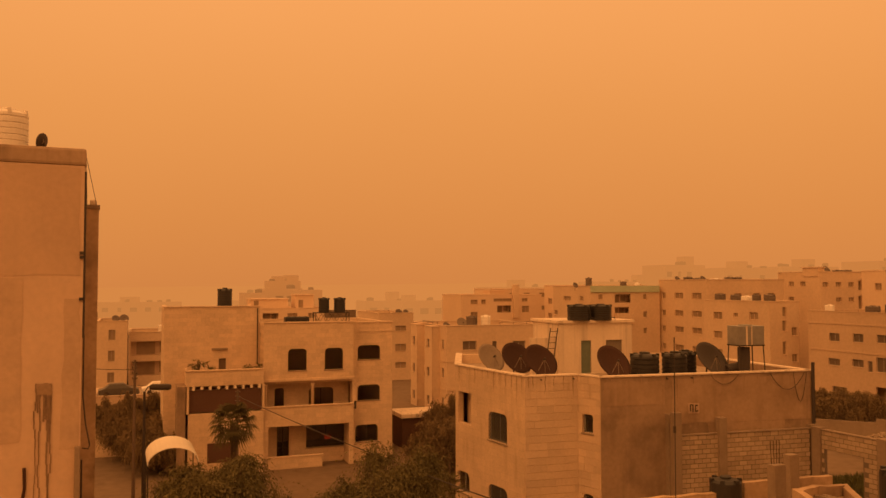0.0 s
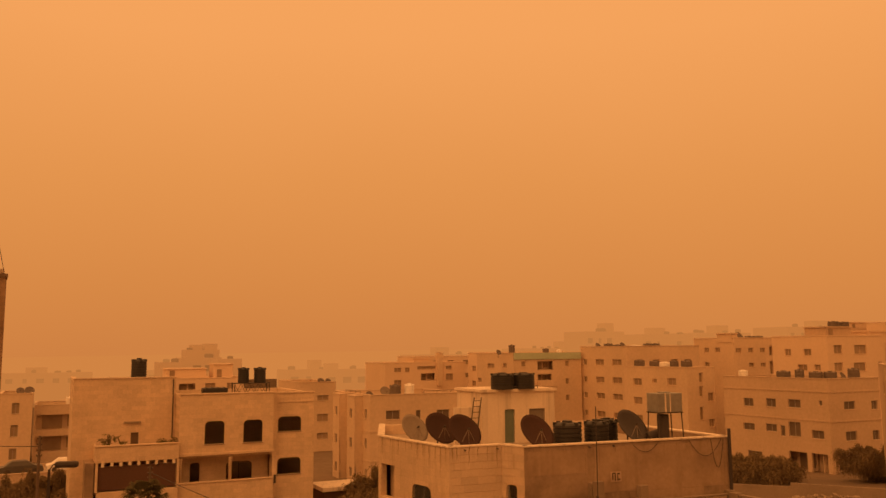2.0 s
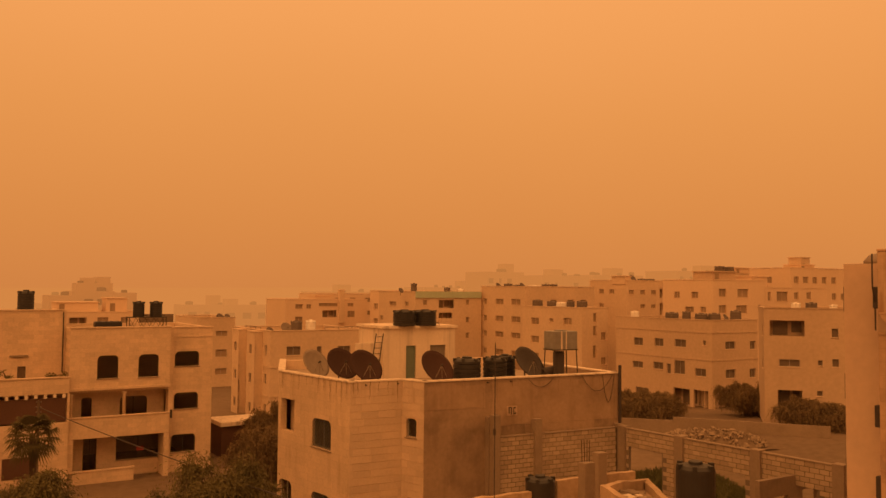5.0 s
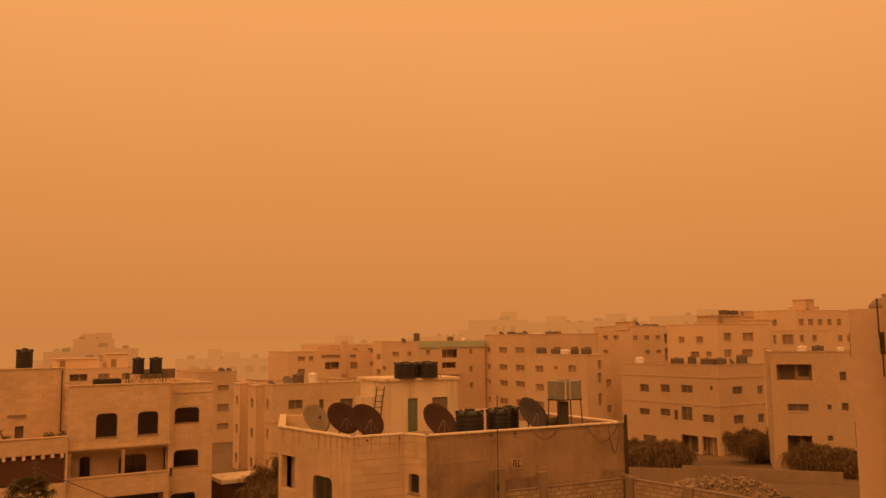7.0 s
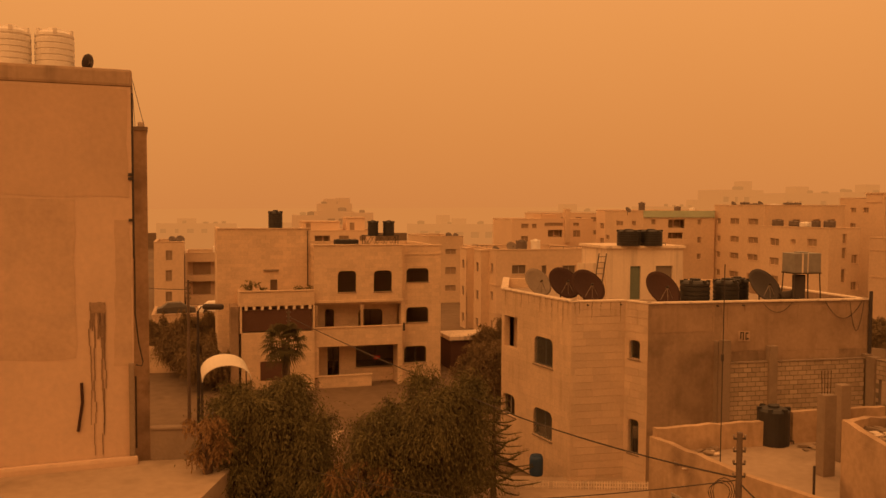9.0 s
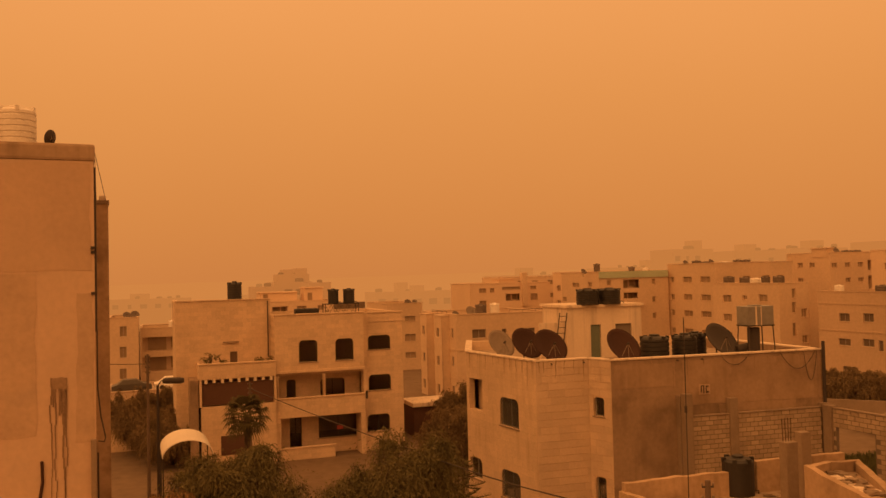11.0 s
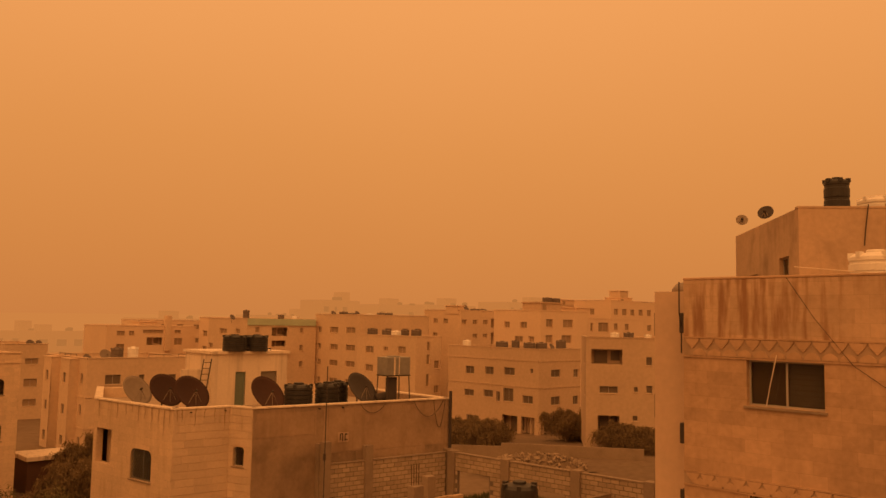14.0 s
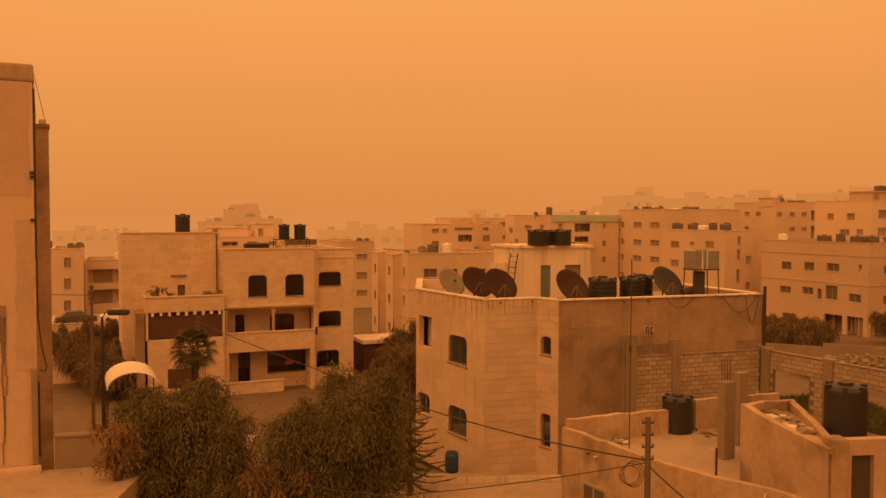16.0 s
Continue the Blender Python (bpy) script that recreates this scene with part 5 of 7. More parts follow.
def tank_stand(x, y, z):
    t = thing("tank_stand", pose(x, y, z, 0, 0, 16), "dark steel stand holding a galvanised tank", "tank stand")
    for a in (-0.62, 0.62):
        for b in (-0.4, 0.4):
            part("leg", tube(bmesh.new(), [(a * 1.12, b * 1.12, 0), (a, b, 1.65)], 0.03, 6), DARK_METAL, t)
    part("top_frame", boxes((-0.68, 0.68, -0.46, -0.40, 1.65, 1.7), (-0.68, 0.68, 0.40, 0.46, 1.65, 1.7), (-0.68, -0.62, -0.4, 0.4, 1.65, 1.7), (0.62, 0.68, -0.4, 0.4, 1.65, 1.7)), DARK_METAL, t)
    part("heater_drum", lathe(bmesh.new(), [(0.25, 0.0), (0.27, 0.03), (0.27, 1.55), (0.25, 1.58)], 20, (-0.12, 0, 0)), DARK_METAL, t, smooth=False)
    g = thing("metal_tank", pose(x, y, z + 1.7, 0, 0, 16), "galvanised sheet water tank on a steel stand", "water tank")
    part("body", boxes((-0.66, 0.66, -0.44, 0.44, 0.0, 0.85), bevel=0.02), ZINC, g)
    part("seam", boxes((-0.3, -0.22, -0.455, -0.442, 0.0, 0.85), (-0.02, 0.02, -0.455, -0.442, 0.0, 0.85)), WHITE_PAINT, g)
    part("lid", boxes((-0.25, 0.2, -0.2, 0.2, 0.853, 0.9)), ZINC, g)


tank_stand(13.75, 38.0, ROOF_B)

# tanks on the arched house
water_tank(-17.0, 65.0, 10.2, 0.55, 1.65, BLACK_TANK, "tall black water tank on the upper roof", ribs=6)


def steel_frame(x, y, z, w, d, hgt):
    t = thing("steel_frame", pose(x, y, z, 0, 0, GRID), "dark steel lattice carrying two water tanks", "tank stand")
    for a in (0, w):
        for b in (0, d):
            part("leg", tube(bmesh.new(), [(a, b, 0), (a, b, hgt)], 0.035, 5), DARK_METAL, t)
    for b in (0, d):
        bm = bmesh.new()
        for k in range(4):
            tube(bm, [(w * k / 4, b, 0.05), (w * (k + 1) / 4, b, hgt - 0.05)], 0.02, 4)
            tube(bm, [(w * (k + 1) / 4, b, 0.05), (w * k / 4, b, hgt - 0.05)], 0.02, 4)
        part("bracing", bm, DARK_METAL, t)
    part("deck", boxes((-0.05, w + 0.05, -0.05, d + 0.05, hgt, hgt + 0.06)), DARK_METAL, t)


steel_frame(-10.1, 66.3, 8.45, 2.7, 1.0, 1.35)
water_tank(-9.55, 66.95, 9.86, 0.42, 1.2, BLACK_TANK, "black water tank on a steel lattice", ribs=5)
water_tank(-8.35, 67.4, 9.86, 0.46, 1.2, BLACK_TANK, "black water tank on a steel lattice", ribs=5)


def flat_tank(x, y, z, lx, ly, hgt, mat, label, turn):
    t = thing("water_tank", pose(x, y, z, 0, 0, turn), label, "water tank", "roof tanks")
    part("body", boxes((0, lx, 0, ly, 0.06, hgt), bevel=0.12), mat, t)
    for k in range(4):
        u = lx * (k + 0.6) / 4.2
        part("band", boxes((u, u + 0.07, -0.02, ly + 0.02, 0.02, hgt + 0.02)), mat, t)
    part("cradle", boxes((0.1, lx - 0.1, 0.05, ly - 0.05, 0, 0.058)), DARK_METAL, t)
    return t


flat_tank(-12.3, 65.2, 8.45, 1.9, 0.9, 1.1, BLACK_TANK, "long low black roof tank", GRID)

# white tanks on the blank block
for i, (x, y) in enumerate([tuple(frame_at((-12.52, 29.0), 24) @ Vector((u, 1.0, 0)))[:2] for u in (-2.47, -3.84, -5.2)]):
    water_tank(x, y, 16.7, 0.64, 1.5, WHITE_TANK, "white ribbed plastic water tank on the parapet roof", ribs=5)
dish(-14.0, 29.0, 16.75, 0.30, DARK_METAL, 170, 12, "small dark satellite dish at the parapet", 0.3)

# roof of the ornamented block and the house behind
water_tank(17.1, 13.95, 12.45, 0.6, 1.3, WHITE_TANK, "broad white water tank on the stained roof", ribs=4)
for x, y, hh in ((17.95, 13.3, 1.1), (18.1, 12.75, 1.3), (19.5, 11.6, 1.75)):
    water_tank(x, y, 12.45, 0.55, hh, BLACK_TANK, "black water tank on the stained roof", ribs=4)


def lettered_tank():
    t = thing("metal_tank", pose(19.0, 13.5, 12.55, 0, 0, -50), "dusty sheet-metal tank with daubed marks", "water tank")
    part("body", boxes((-0.62, 0.62, -0.5, 0.5, 1.1, 1.95), bevel=0.02), ZINC, t)
    part("mark", boxes((-0.52, -0.3, -0.515, -0.503, 1.42, 1.5), (-0.34, -0.28, -0.515, -0.503, 1.5, 1.62), (-0.2, -0.14, -0.515, -0.503, 1.45, 1.68), (-0.1, 0.12, -0.515, -0.503, 1.5, 1.57), (0.06, 0.12, -0.515, -0.503, 1.57, 1.7), (0.2, 0.26, -0.515, -0.503, 1.48, 1.78), (0.3, 0.46, -0.515, -0.503, 1.55, 1.62)), DARK_METAL, t)
    for a in (-0.56, 0.56):
        for b in (-0.43, 0.43):
            part("leg", tube(bmesh.new(), [(a, b, -0.1), (a, b, 1.1)], 0.03, 6), DARK_METAL, t)


lettered_tank()
single("roof_cable", tube(bmesh.new(), [(15.2, 14.6, 13.3), (16.4, 13.2, 13.12), (17.6, 11.9, 13.25), (18.9, 10.6, 13.75)], 0.012, 5), WHITE_PAINT, "slack pale cable across the stained roof edge", "cable")
single("roof_frame", boxes((0, 0.07, 0, 0.07, 0, 1.6), (0.5, 0.57, 0, 0.07, 0, 1.6), (0.07, 0.5, 0.01, 0.06, 1.5, 1.57), (0.07, 0.5, 0.01, 0.06, 0.8, 0.86)), WHITE_FRAME, "pale metal door frame standing on the roof", "frame", m=pose(19.3, 11.0, 12.45, 0, 0, -55))
water_tank(22.72, 20.0, 15.7, 0.40, 1.2, BLACK_TANK, "black water tank on a short stand", ribs=2)
water_tank(27.2, 17.05, 16.05, 0.5, 1.05, BLACK_TANK, "black water tank on the upper roof", ribs=2)
water_tank(24.85, 20.15, 15.2, 0.68, 1.25, WHITE_TANK, "white water tank on the upper roof", ribs=4)
flat_tank(25.85, 19.7, 16.05, 0.9, 0.7, 0.3, ZINC, "low dusty metal tank on the upper roof", -30)
flat_tank(26.55, 19.2, 16.05, 0.75, 0.6, 0.55, BLACK_TANK, "low black tank on the upper roof", -30)
dish(27.5, 18.6, 16.05, 0.62, WHITE_FRAME, 62, 40, "broad pale satellite dish on the upper roof", 0.35)
dish(22.0, 23.6, 15.68, 0.21, DISH_GREY, -125, 25, "small pale satellite dish on the upper house", 0.12)
dish(21.5, 21.9, 15.68, 0.27, DARK_METAL, -150, 30, "dark satellite dish on the upper house", 0.16)

# tanks and dishes on the roofs further off, dark ones paled for haze: kind, place, half width, height
ROOF_ITEMS = [
    ("b", 3.16, 91.95, 7.08, 0.62, 1.6), ("w", 4.68, 91.88, 7.08, 0.53, 1.7), ("g", 2.1, 92.98, 7.08, 0.7, 1.1), ("d", 0.35, 91.2, 7.08, 0.45, 0.8),
    ("d", -6.5, 122.5, 7.4, 0.58, 1.0), ("d", -5.5, 122.8, 7.4, 0.45, 1.1), ("d", 20.3, 128.0, 11.2, 0.47, 1.3), ("b", 22.5, 128.8, 11.2, 0.48, 2.0), ("b", 28.3, 130.9, 11.2, 0.5, 1.4), ("w", 30.7, 131.8, 11.2, 0.41, 1.2)]
ROOF_ITEMS_ROW = [
    ("d", 36.2, 128.8, 12.11, 0.55, 1.2), ("b", 37.2, 126.6, 12.11, 0.68, 1.15), ("b", 38.0, 124.4, 12.11, 0.9, 0.95), ("d", 38.5, 123.5, 12.11, 0.55, 1.2), ("w", 40.7, 124.3, 12.11, 1.0, 0.85), ("b", 42.9, 125.1, 12.11, 0.65, 1.1), ("b", 44.3, 125.6, 12.11, 0.71, 1.1),
    ("b", 38.2, 115.0, 9.25, 0.75, 1.6), ("b", 39.4, 112.2, 9.25, 0.72, 1.5), ("w", 40.1, 110.2, 9.25, 0.73, 1.35), ("b", 40.7, 108.3, 9.25, 0.56, 1.55), ("b", 41.6, 106.3, 9.25, 0.72, 1.6)]
ROOF_ITEMS_CORNER = [
    ("w", 46.2, 99.8, 8.26, 0.55, 1.4), ("b", 48.6, 94.4, 8.26, 0.8, 1.4), ("b", 49.2, 91.9, 8.26, 0.5, 1.6), ("b", 50.2, 90.2, 8.26, 0.75, 1.4), ("b", 51.6, 89.7, 8.26, 0.71, 1.42), ("d", 53.4, 90.3, 8.26, 0.48, 1.3), ("b", 55.1, 90.9, 8.26, 0.64, 1.72),
    ("w", 47.2, 67.9, 10.09, 0.42, 1.15), ("b", 48.3, 67.2, 10.09, 0.5, 1.17), ("w", 49.9, 66.3, 10.09, 0.32, 1.0), ("b", 58.6, 130.6, 13.32, 0.75, 1.4), ("d", 60.4, 131.3, 13.32, 0.74, 1.6), ("b", 62.4, 131.9, 13.32, 0.76, 1.05), ("b", 64.2, 132.5, 13.32, 0.77, 1.05),
    ("b", 64.0, 107.2, 15.06, 0.7, 0.7), ("b", 62.2, 106.6, 15.06, 0.7, 0.75)]
ROOF_ITEMS_LEFT = [
    ("b", -37.9, 118.5, 5.0, 0.8, 1.4), ("w", -39.6, 118.0, 5.0, 0.63, 1.6), ("b", -38.5, 119.5, 5.0, 0.5, 1.6), ("d", -44.0, 112.3, 6.75, 0.5, 1.4), ("d", -43.0, 112.6, 6.75, 0.6, 1.4), ("b", -35.5, 90.6, 0.07, 0.7, 0.7), ("w", -31.6, 92.0, 0.07, 0.7, 0.7)]
for items in (ROOF_ITEMS, ROOF_ITEMS_ROW, ROOF_ITEMS_CORNER, ROOF_ITEMS_LEFT):
    for k, x, y, z, hw, ht in items:
        if k == "b":
            water_tank(x, y, z, hw, ht, HAZE_TANK, "dark water tank on a far roof, paled for haze", 3)
        elif k == "w":
            water_tank(x, y, z, hw, ht, WHITE_TANK, "white water tank on a far roof", 3)
        else:
            dish(x, y, z, hw, HAZE_TANK if k == "d" else DISH_GREY, -58, 34, "satellite dish on a far roof", ht * 0.6)


def pipe_rack(p, th, length, z):
    t = thing("roof_rail", frame_at(p, th, z), "thin pipe rail along a roof edge", "rail")
    for k in range(int(length / 1.6) + 1):
        part("post", tube(bmesh.new(), [(k * 1.6, 0, 0), (k * 1.6, 0, 0.9)], 0.025, 5), DARK_METAL, t)
    part("rail", tube(bmesh.new(), [(0, 0, 0.88), (length, 0, 0.88)], 0.025, 5), DARK_METAL, t)


pipe_rack((-0.6, 91.2), GRID + 90, 5.0, 7.1)
pipe_rack((6.2, 91.0), GRID, 4.6, 7.1)


# ---- low roof in front of the stone house ----
def prism(outline, z0, z1):
    bm = bmesh.new()
    lo = [bm.verts.new((x, y, z0)) for x, y in outline]
    up = [bm.verts.new((x, y, z1)) for x, y in outline]
    bm.faces.new(up)
    bm.faces.new(lo[::-1])
    for i in range(len(outline)):
        j = (i + 1) % len(outline)
        bm.faces.new((lo[i], lo[j], up[j], up[i]))
    return bm


def parapet_line(pts, t, z0, z1, rough=0.0):
    """A wall of thickness t to the left of a line of plan points, its top a little uneven."""
    P = [Vector(p) for p in pts]
    inner = []
    for i, p in enumerate(P):
        d = (P[min(i + 1, len(P) - 1)] - P[max(i - 1, 0)]).normalized()
        inner.append(p + Vector((-d.y, d.x)) * t)
    bm = bmesh.new()
    zt = [z1(i) if callable(z1) else z1 for i in range(len(P))]
    zt = [z + rough * noise.noise((i * 1.7, z0, 3.1)) for i, z in enumerate(zt)]
    rows = [[bm.verts.new((*p, z0)) for p in P], [bm.verts.new((*p, zt[i])) for i, p in enumerate(P)],
            [bm.verts.new((*p, zt[i])) for i, p in enumerate(inner)], [bm.verts.new((*p, z0)) for p in inner]]
    for i in range(len(P) - 1):
        for k in range(4):
            r, q = rows[k], rows[(k + 1) % 4]
            bm.faces.new((r[i], r[i + 1], q[i + 1], q[i]))
    for i in (0, -1):
        f = [r[i] for r in rows]
        bm.faces.new(f if i == 0 else f[::-1])
    return bm


def subdivide_line(pts, step=0.4):
    out = []
    for a, b in zip(pts, pts[1:]):
        n = max(1, int(math.hypot(b[0] - a[0], b[1] - a[1]) / step))
        out += [(a[0] + (b[0] - a[0]) * k / n, a[1] + (b[1] - a[1]) * k / n) for k in range(n)]
    return out + [pts[-1]]


F_FRONT = [(5.29, 27.47), (6.5, 24.95), (7.55, 22.95), (8.25, 22.05), (8.9, 21.5), (9.45, 20.9), (9.85, 20.0), (10.05, 19.2), (10.15, 18.2)]


def low_roof_house():
    h = thing("low_house", pose(0, 0, 0), "low ochre-rendered house with a dirty flat roof", "house")
    part("body", prism(F_FRONT + [(14.5, 18.0), (14.5, 30.4), (11.5, 29.6)], -0.4, 4.1), RENDER_ORANGE, h)
    part("roof_screed", prism([(5.6, 27.3), (6.75, 24.95), (7.75, 23.05), (8.4, 22.25), (9.1, 21.7), (14.3, 21.7), (14.3, 30.2), (11.5, 29.4)], 4.1, 4.115), ROOF_SCREED, h)
    part("parapet", parapet_line(subdivide_line(F_FRONT), 0.22, 4.1, 4.68, 0.07), RENDER_ORANGE, h, "worn ochre parapet")
    part("parapet", parapet_line(subdivide_line([(9.2, 28.8), (5.4, 27.55)]), 0.22, 4.1, 4.95, 0.07), RENDER_ORANGE, h)
    part("parapet", parapet_line(subdivide_line([(13.8, 30.2), (10.3, 29.2)]), 0.22, 4.1, 5.2, 0.05), RENDER_ORANGE, h)
    wn = part("window", boxes((0.0, 0.05, -0.05, 0.02, 2.0, 3.2), (1.05, 1.1, -0.05, 0.02, 2.0, 3.2), (0.05, 1.05, -0.05, 0.02, 3.12, 3.2), (0.5, 0.56, -0.05, 0.02, 2.0, 3.12)), ALU, h, m=along(F_FRONT[0], F_FRONT[1]) @ Matrix.Translation((1.2, 0, 0)))
    part("pane", boxes((0.05, 1.05, -0.03, -0.006, 2.0, 3.12)), DUSTY_HAZE_GLASS, wn)
    part("rain_pipe", tube(bmesh.new(), [(9.3, 20.85, 4.6), (9.25, 20.8, 4.45), (9.3, 20.8, 3.0)], 0.04), WHITE_PAINT, h)
    part("steel_post", tube(bmesh.new(), [(8.6, 22.4, 4.1), (8.6, 22.4, 5.35)], 0.035), DARK_METAL, h)
    return h


low_roof_house()

T_LINE = [(9.55, 23.1), (9.62, 22.2), (9.78, 21.2), (10.0, 20.3), (10.2, 19.45)]
T_BACK = [(10.75, 20.0), (11.2, 22.0), (11.6, 24.2), (10.5, 23.95)]


def raised_terrace():
    h = thing("roof_terrace", pose(0, 0, 0), "raised wedge-shaped roof terrace with thick ochre parapet", "terrace")
    part("body", prism(T_LINE + T_BACK, 4.11, 6.0), RENDER_ORANGE, h)
    slope = lambda n: (lambda i: 6.42 - 0.3 * i / n)
    a = subdivide_line(T_LINE, 0.3)
    part("parapet", parapet_line(a, 0.2, 6.003, slope(len(a)), 0.03), RENDER_ORANGE, h)
    b = subdivide_line([(10.75, 20.05)] + T_BACK[1:] + [(9.7, 23.2)], 0.3)
    part("parapet", parapet_line(b, 0.2, 6.003, lambda i: 6.1 + 0.28 * i / len(b), 0.03), RENDER_ORANGE, h)
    part("end_pier", boxes((10.3, 10.75, 19.5, 20.0, 4.11, 6.35), bevel=0.05), RENDER_ORANGE, h)


raised_terrace()


def debris(cx, cy, z, rx, ry, n, seed, label):
    rnd = random.Random(seed)
    t = thing("debris", pose(cx, cy, z), label, "rubble")
    for k in range(n):
        s = rnd.uniform(0.05, 0.16)
        b = boxes((-s, s, -s * 0.7, s * 0.7, 0, s * rnd.uniform(0.2, 0.7)))
        for v in b.verts:
            v.co += Vector((rnd.uniform(-0.3, 0.3) * s, rnd.uniform(-0.3, 0.3) * s, rnd.uniform(0, 0.15) * s))
        part("fragment", b, RUBBLE if k % 3 else WHITE_PAINT, t, m=pose(rnd.uniform(-rx, rx), rnd.uniform(-ry, ry), 0, rnd.uniform(-8, 8), rnd.uniform(-8, 8), rnd.uniform(0, 360)))


debris(10.5, 22.5, 6.01, 0.55, 1.2, 70, 8, "broken tiles and plaster scraps on the terrace")
debris(6.9, 27.6, 4.13, 0.7, 0.4, 14, 19, "stones and plaster scraps along the rear parapet")
debris(6.4, 26.3, 4.13, 0.5, 0.8, 20, 9, "stones and scraps behind the parapet")
debris(10.9, 28.4, 4.13, 0.6, 0.4, 14, 10, "scraps of wood and stone on the low roof")
single("door_wall", wall_bm(5.0, -0.3, 6.2, 0.25, [(0.35, 0.95, 3.6, 5.8)]), RENDER_BUFF_B, "rendered wall with a dark doorway", "wall", m=frame_at((10.75, 20.0), 4))
# flat panel in the interior shade colour, set inside the doorway
single("door_panel", boxes((0.36, 0.94, 0.15, 0.2, 3.6, 5.84)), SHADE, "dark panel filling the doorway in the low wall", "door", m=frame_at((10.75, 20.0), 4))

water_tank(9.68, 28.9, 4.1, 0.53, 1.35, BLACK_TANK, "round black water tank on the low roof", ribs=0)
water_tank(11.85, 21.75, 5.9, 0.54, 1.4, BLACK_TANK, "round black water tank on the raised terrace", ribs=0)


def column_stub(x, y, z, w, hgt, rebar):
    t = thing("column_stub", pose(x, y, z, 0, 0, GRID), "unfinished concrete column with bare reinforcing bars", "column", "unfinished columns")
    part("shaft", boxes((-w / 2, w / 2, -w * 0.4, w * 0.4, 0, hgt), bevel=0.015), CONCRETE, t)
    if rebar:
        for a in (-0.35, -0.12, 0.12, 0.35):
            part("rebar", tube(bmesh.new(), [(a * w, 0.1 * w, hgt - 0.02), (a * w * 1.1, 0.1 * w, hgt + 0.3), (a * w * 1.2, 0.12 * w, hgt + rebar)], 0.012, 4), RUST, t)


column_stub(10.13, 25.6, 4.1, 0.42, 2.45, 0.7)
column_stub(11.2, 27.1, 4.1, 0.38, 2.45, 0)


# ---- unfinished enclosure of concrete blocks ----
def block_run(parent, m, length, z0, z1, bw=0.4, bh=0.2, holes=(), thick=0.18):
    """Courses of hollow blocks laid in half bond, each block a piece, before a recessed bed of mortar."""
    wl = wall_bm(length, z0, z1 - 0.005, thick - 0.03, holes)
    part("mortar_bed", wl, JOINT, parent, m=m @ Matrix.Translation((0, 0.015, 0)))
    me = {}
    j = 0.03
    rows = int(round((z1 - z0) / bh))
    for r in range(rows):
        u = -bw / 2 if r % 2 else 0.0
        while u < length - 0.02:
            a, b = max(u, 0), min(u + bw, length)
            za = z0 + r * bh
            u += bw
            if b - a < 0.06 or any(a < h[1] - 0.02 and b > h[0] + 0.02 and za < h[3] - 0.02 and za + bh > h[2] + 0.02 for h in holes):
                continue
            k = round(b - a, 3)
            if k not in me:
                me[k] = mesh_of(boxes((j / 2, k - j / 2, 0, thick, j / 2, bh - j / 2)), "block", BLOCK)
            part("block", me[k], BLOCK, parent, m=m @ Matrix.Translation((a, random.uniform(-0.008, 0.008), za)))


def enclosure():
    p0 = (16.45, 37.4)
    p1 = (20.92, 27.4)
    L1 = math.hypot(p1[0] - p0[0], p1[1] - p0[1])
    h = thing("unfinished_walls", Matrix.Identity(4), "unfinished walls of grey concrete blocks between concrete posts", "wall")
    m1 = along(p0, p1)
    block_run(h, m1, L1, 2.8, 5.6, holes=[(0.6, 2.55, 3.0, 4.8), (3.9, 6.8, 3.0, 4.6), (8.0, 9.9, 3.0, 4.6)])
    for u in (0.0, 3.3, 7.1, L1 - 0.4):
        part("post", boxes((u, u + 0.46, -0.12, 0.3, 0, 5.72), bevel=0.015), CONCRETE, h, m=m1)
    part("coping", boxes((0, L1, -0.03, 0.2, 5.603, 5.66)), CONCRETE, h, m=m1)
    part("footing", boxes((0, L1, -0.05, 0.25, 0, 2.797)), CONCRETE, h, m=m1)
    p2, p3 = (18.1, 28.4), (22.93, 30.2)
    L2 = math.hypot(p3[0] - p2[0], p3[1] - p2[1])
    m2 = along(p2, p3)
    wl = wall_bm(L2, 0.0, 5.0, 0.2, [(0.9, 1.7, 3.2, 4.3), (2.6, 3.6, 3.2, 4.4)])
    part("rendered_wall", wl, CONCRETE, h, m=m2)
    p4 = (9.9, 35.55)
    p5 = (16.3, 37.35)
    L3 = math.hypot(p5[0] - p4[0], p5[1] - p4[1])
    m3 = along(p4, p5)
    block_run(h, m3, L3, 3.2, 5.6)
    part("coping", boxes((0, L3, -0.03, 0.2, 5.603, 5.65)), CONCRETE, h, m=m3)
    for u in (-0.25, 1.95):
        part("post", boxes((u, u + 0.38, -0.14, 0.16, 0.3, 6.6 if u < 0 else 6.3)), CONCRETE, h, m=m3)
    part("footing", boxes((0, L3, -0.02, 0.2, 0.3, 3.197)), CONCRETE, h, m=m3)


enclosure()


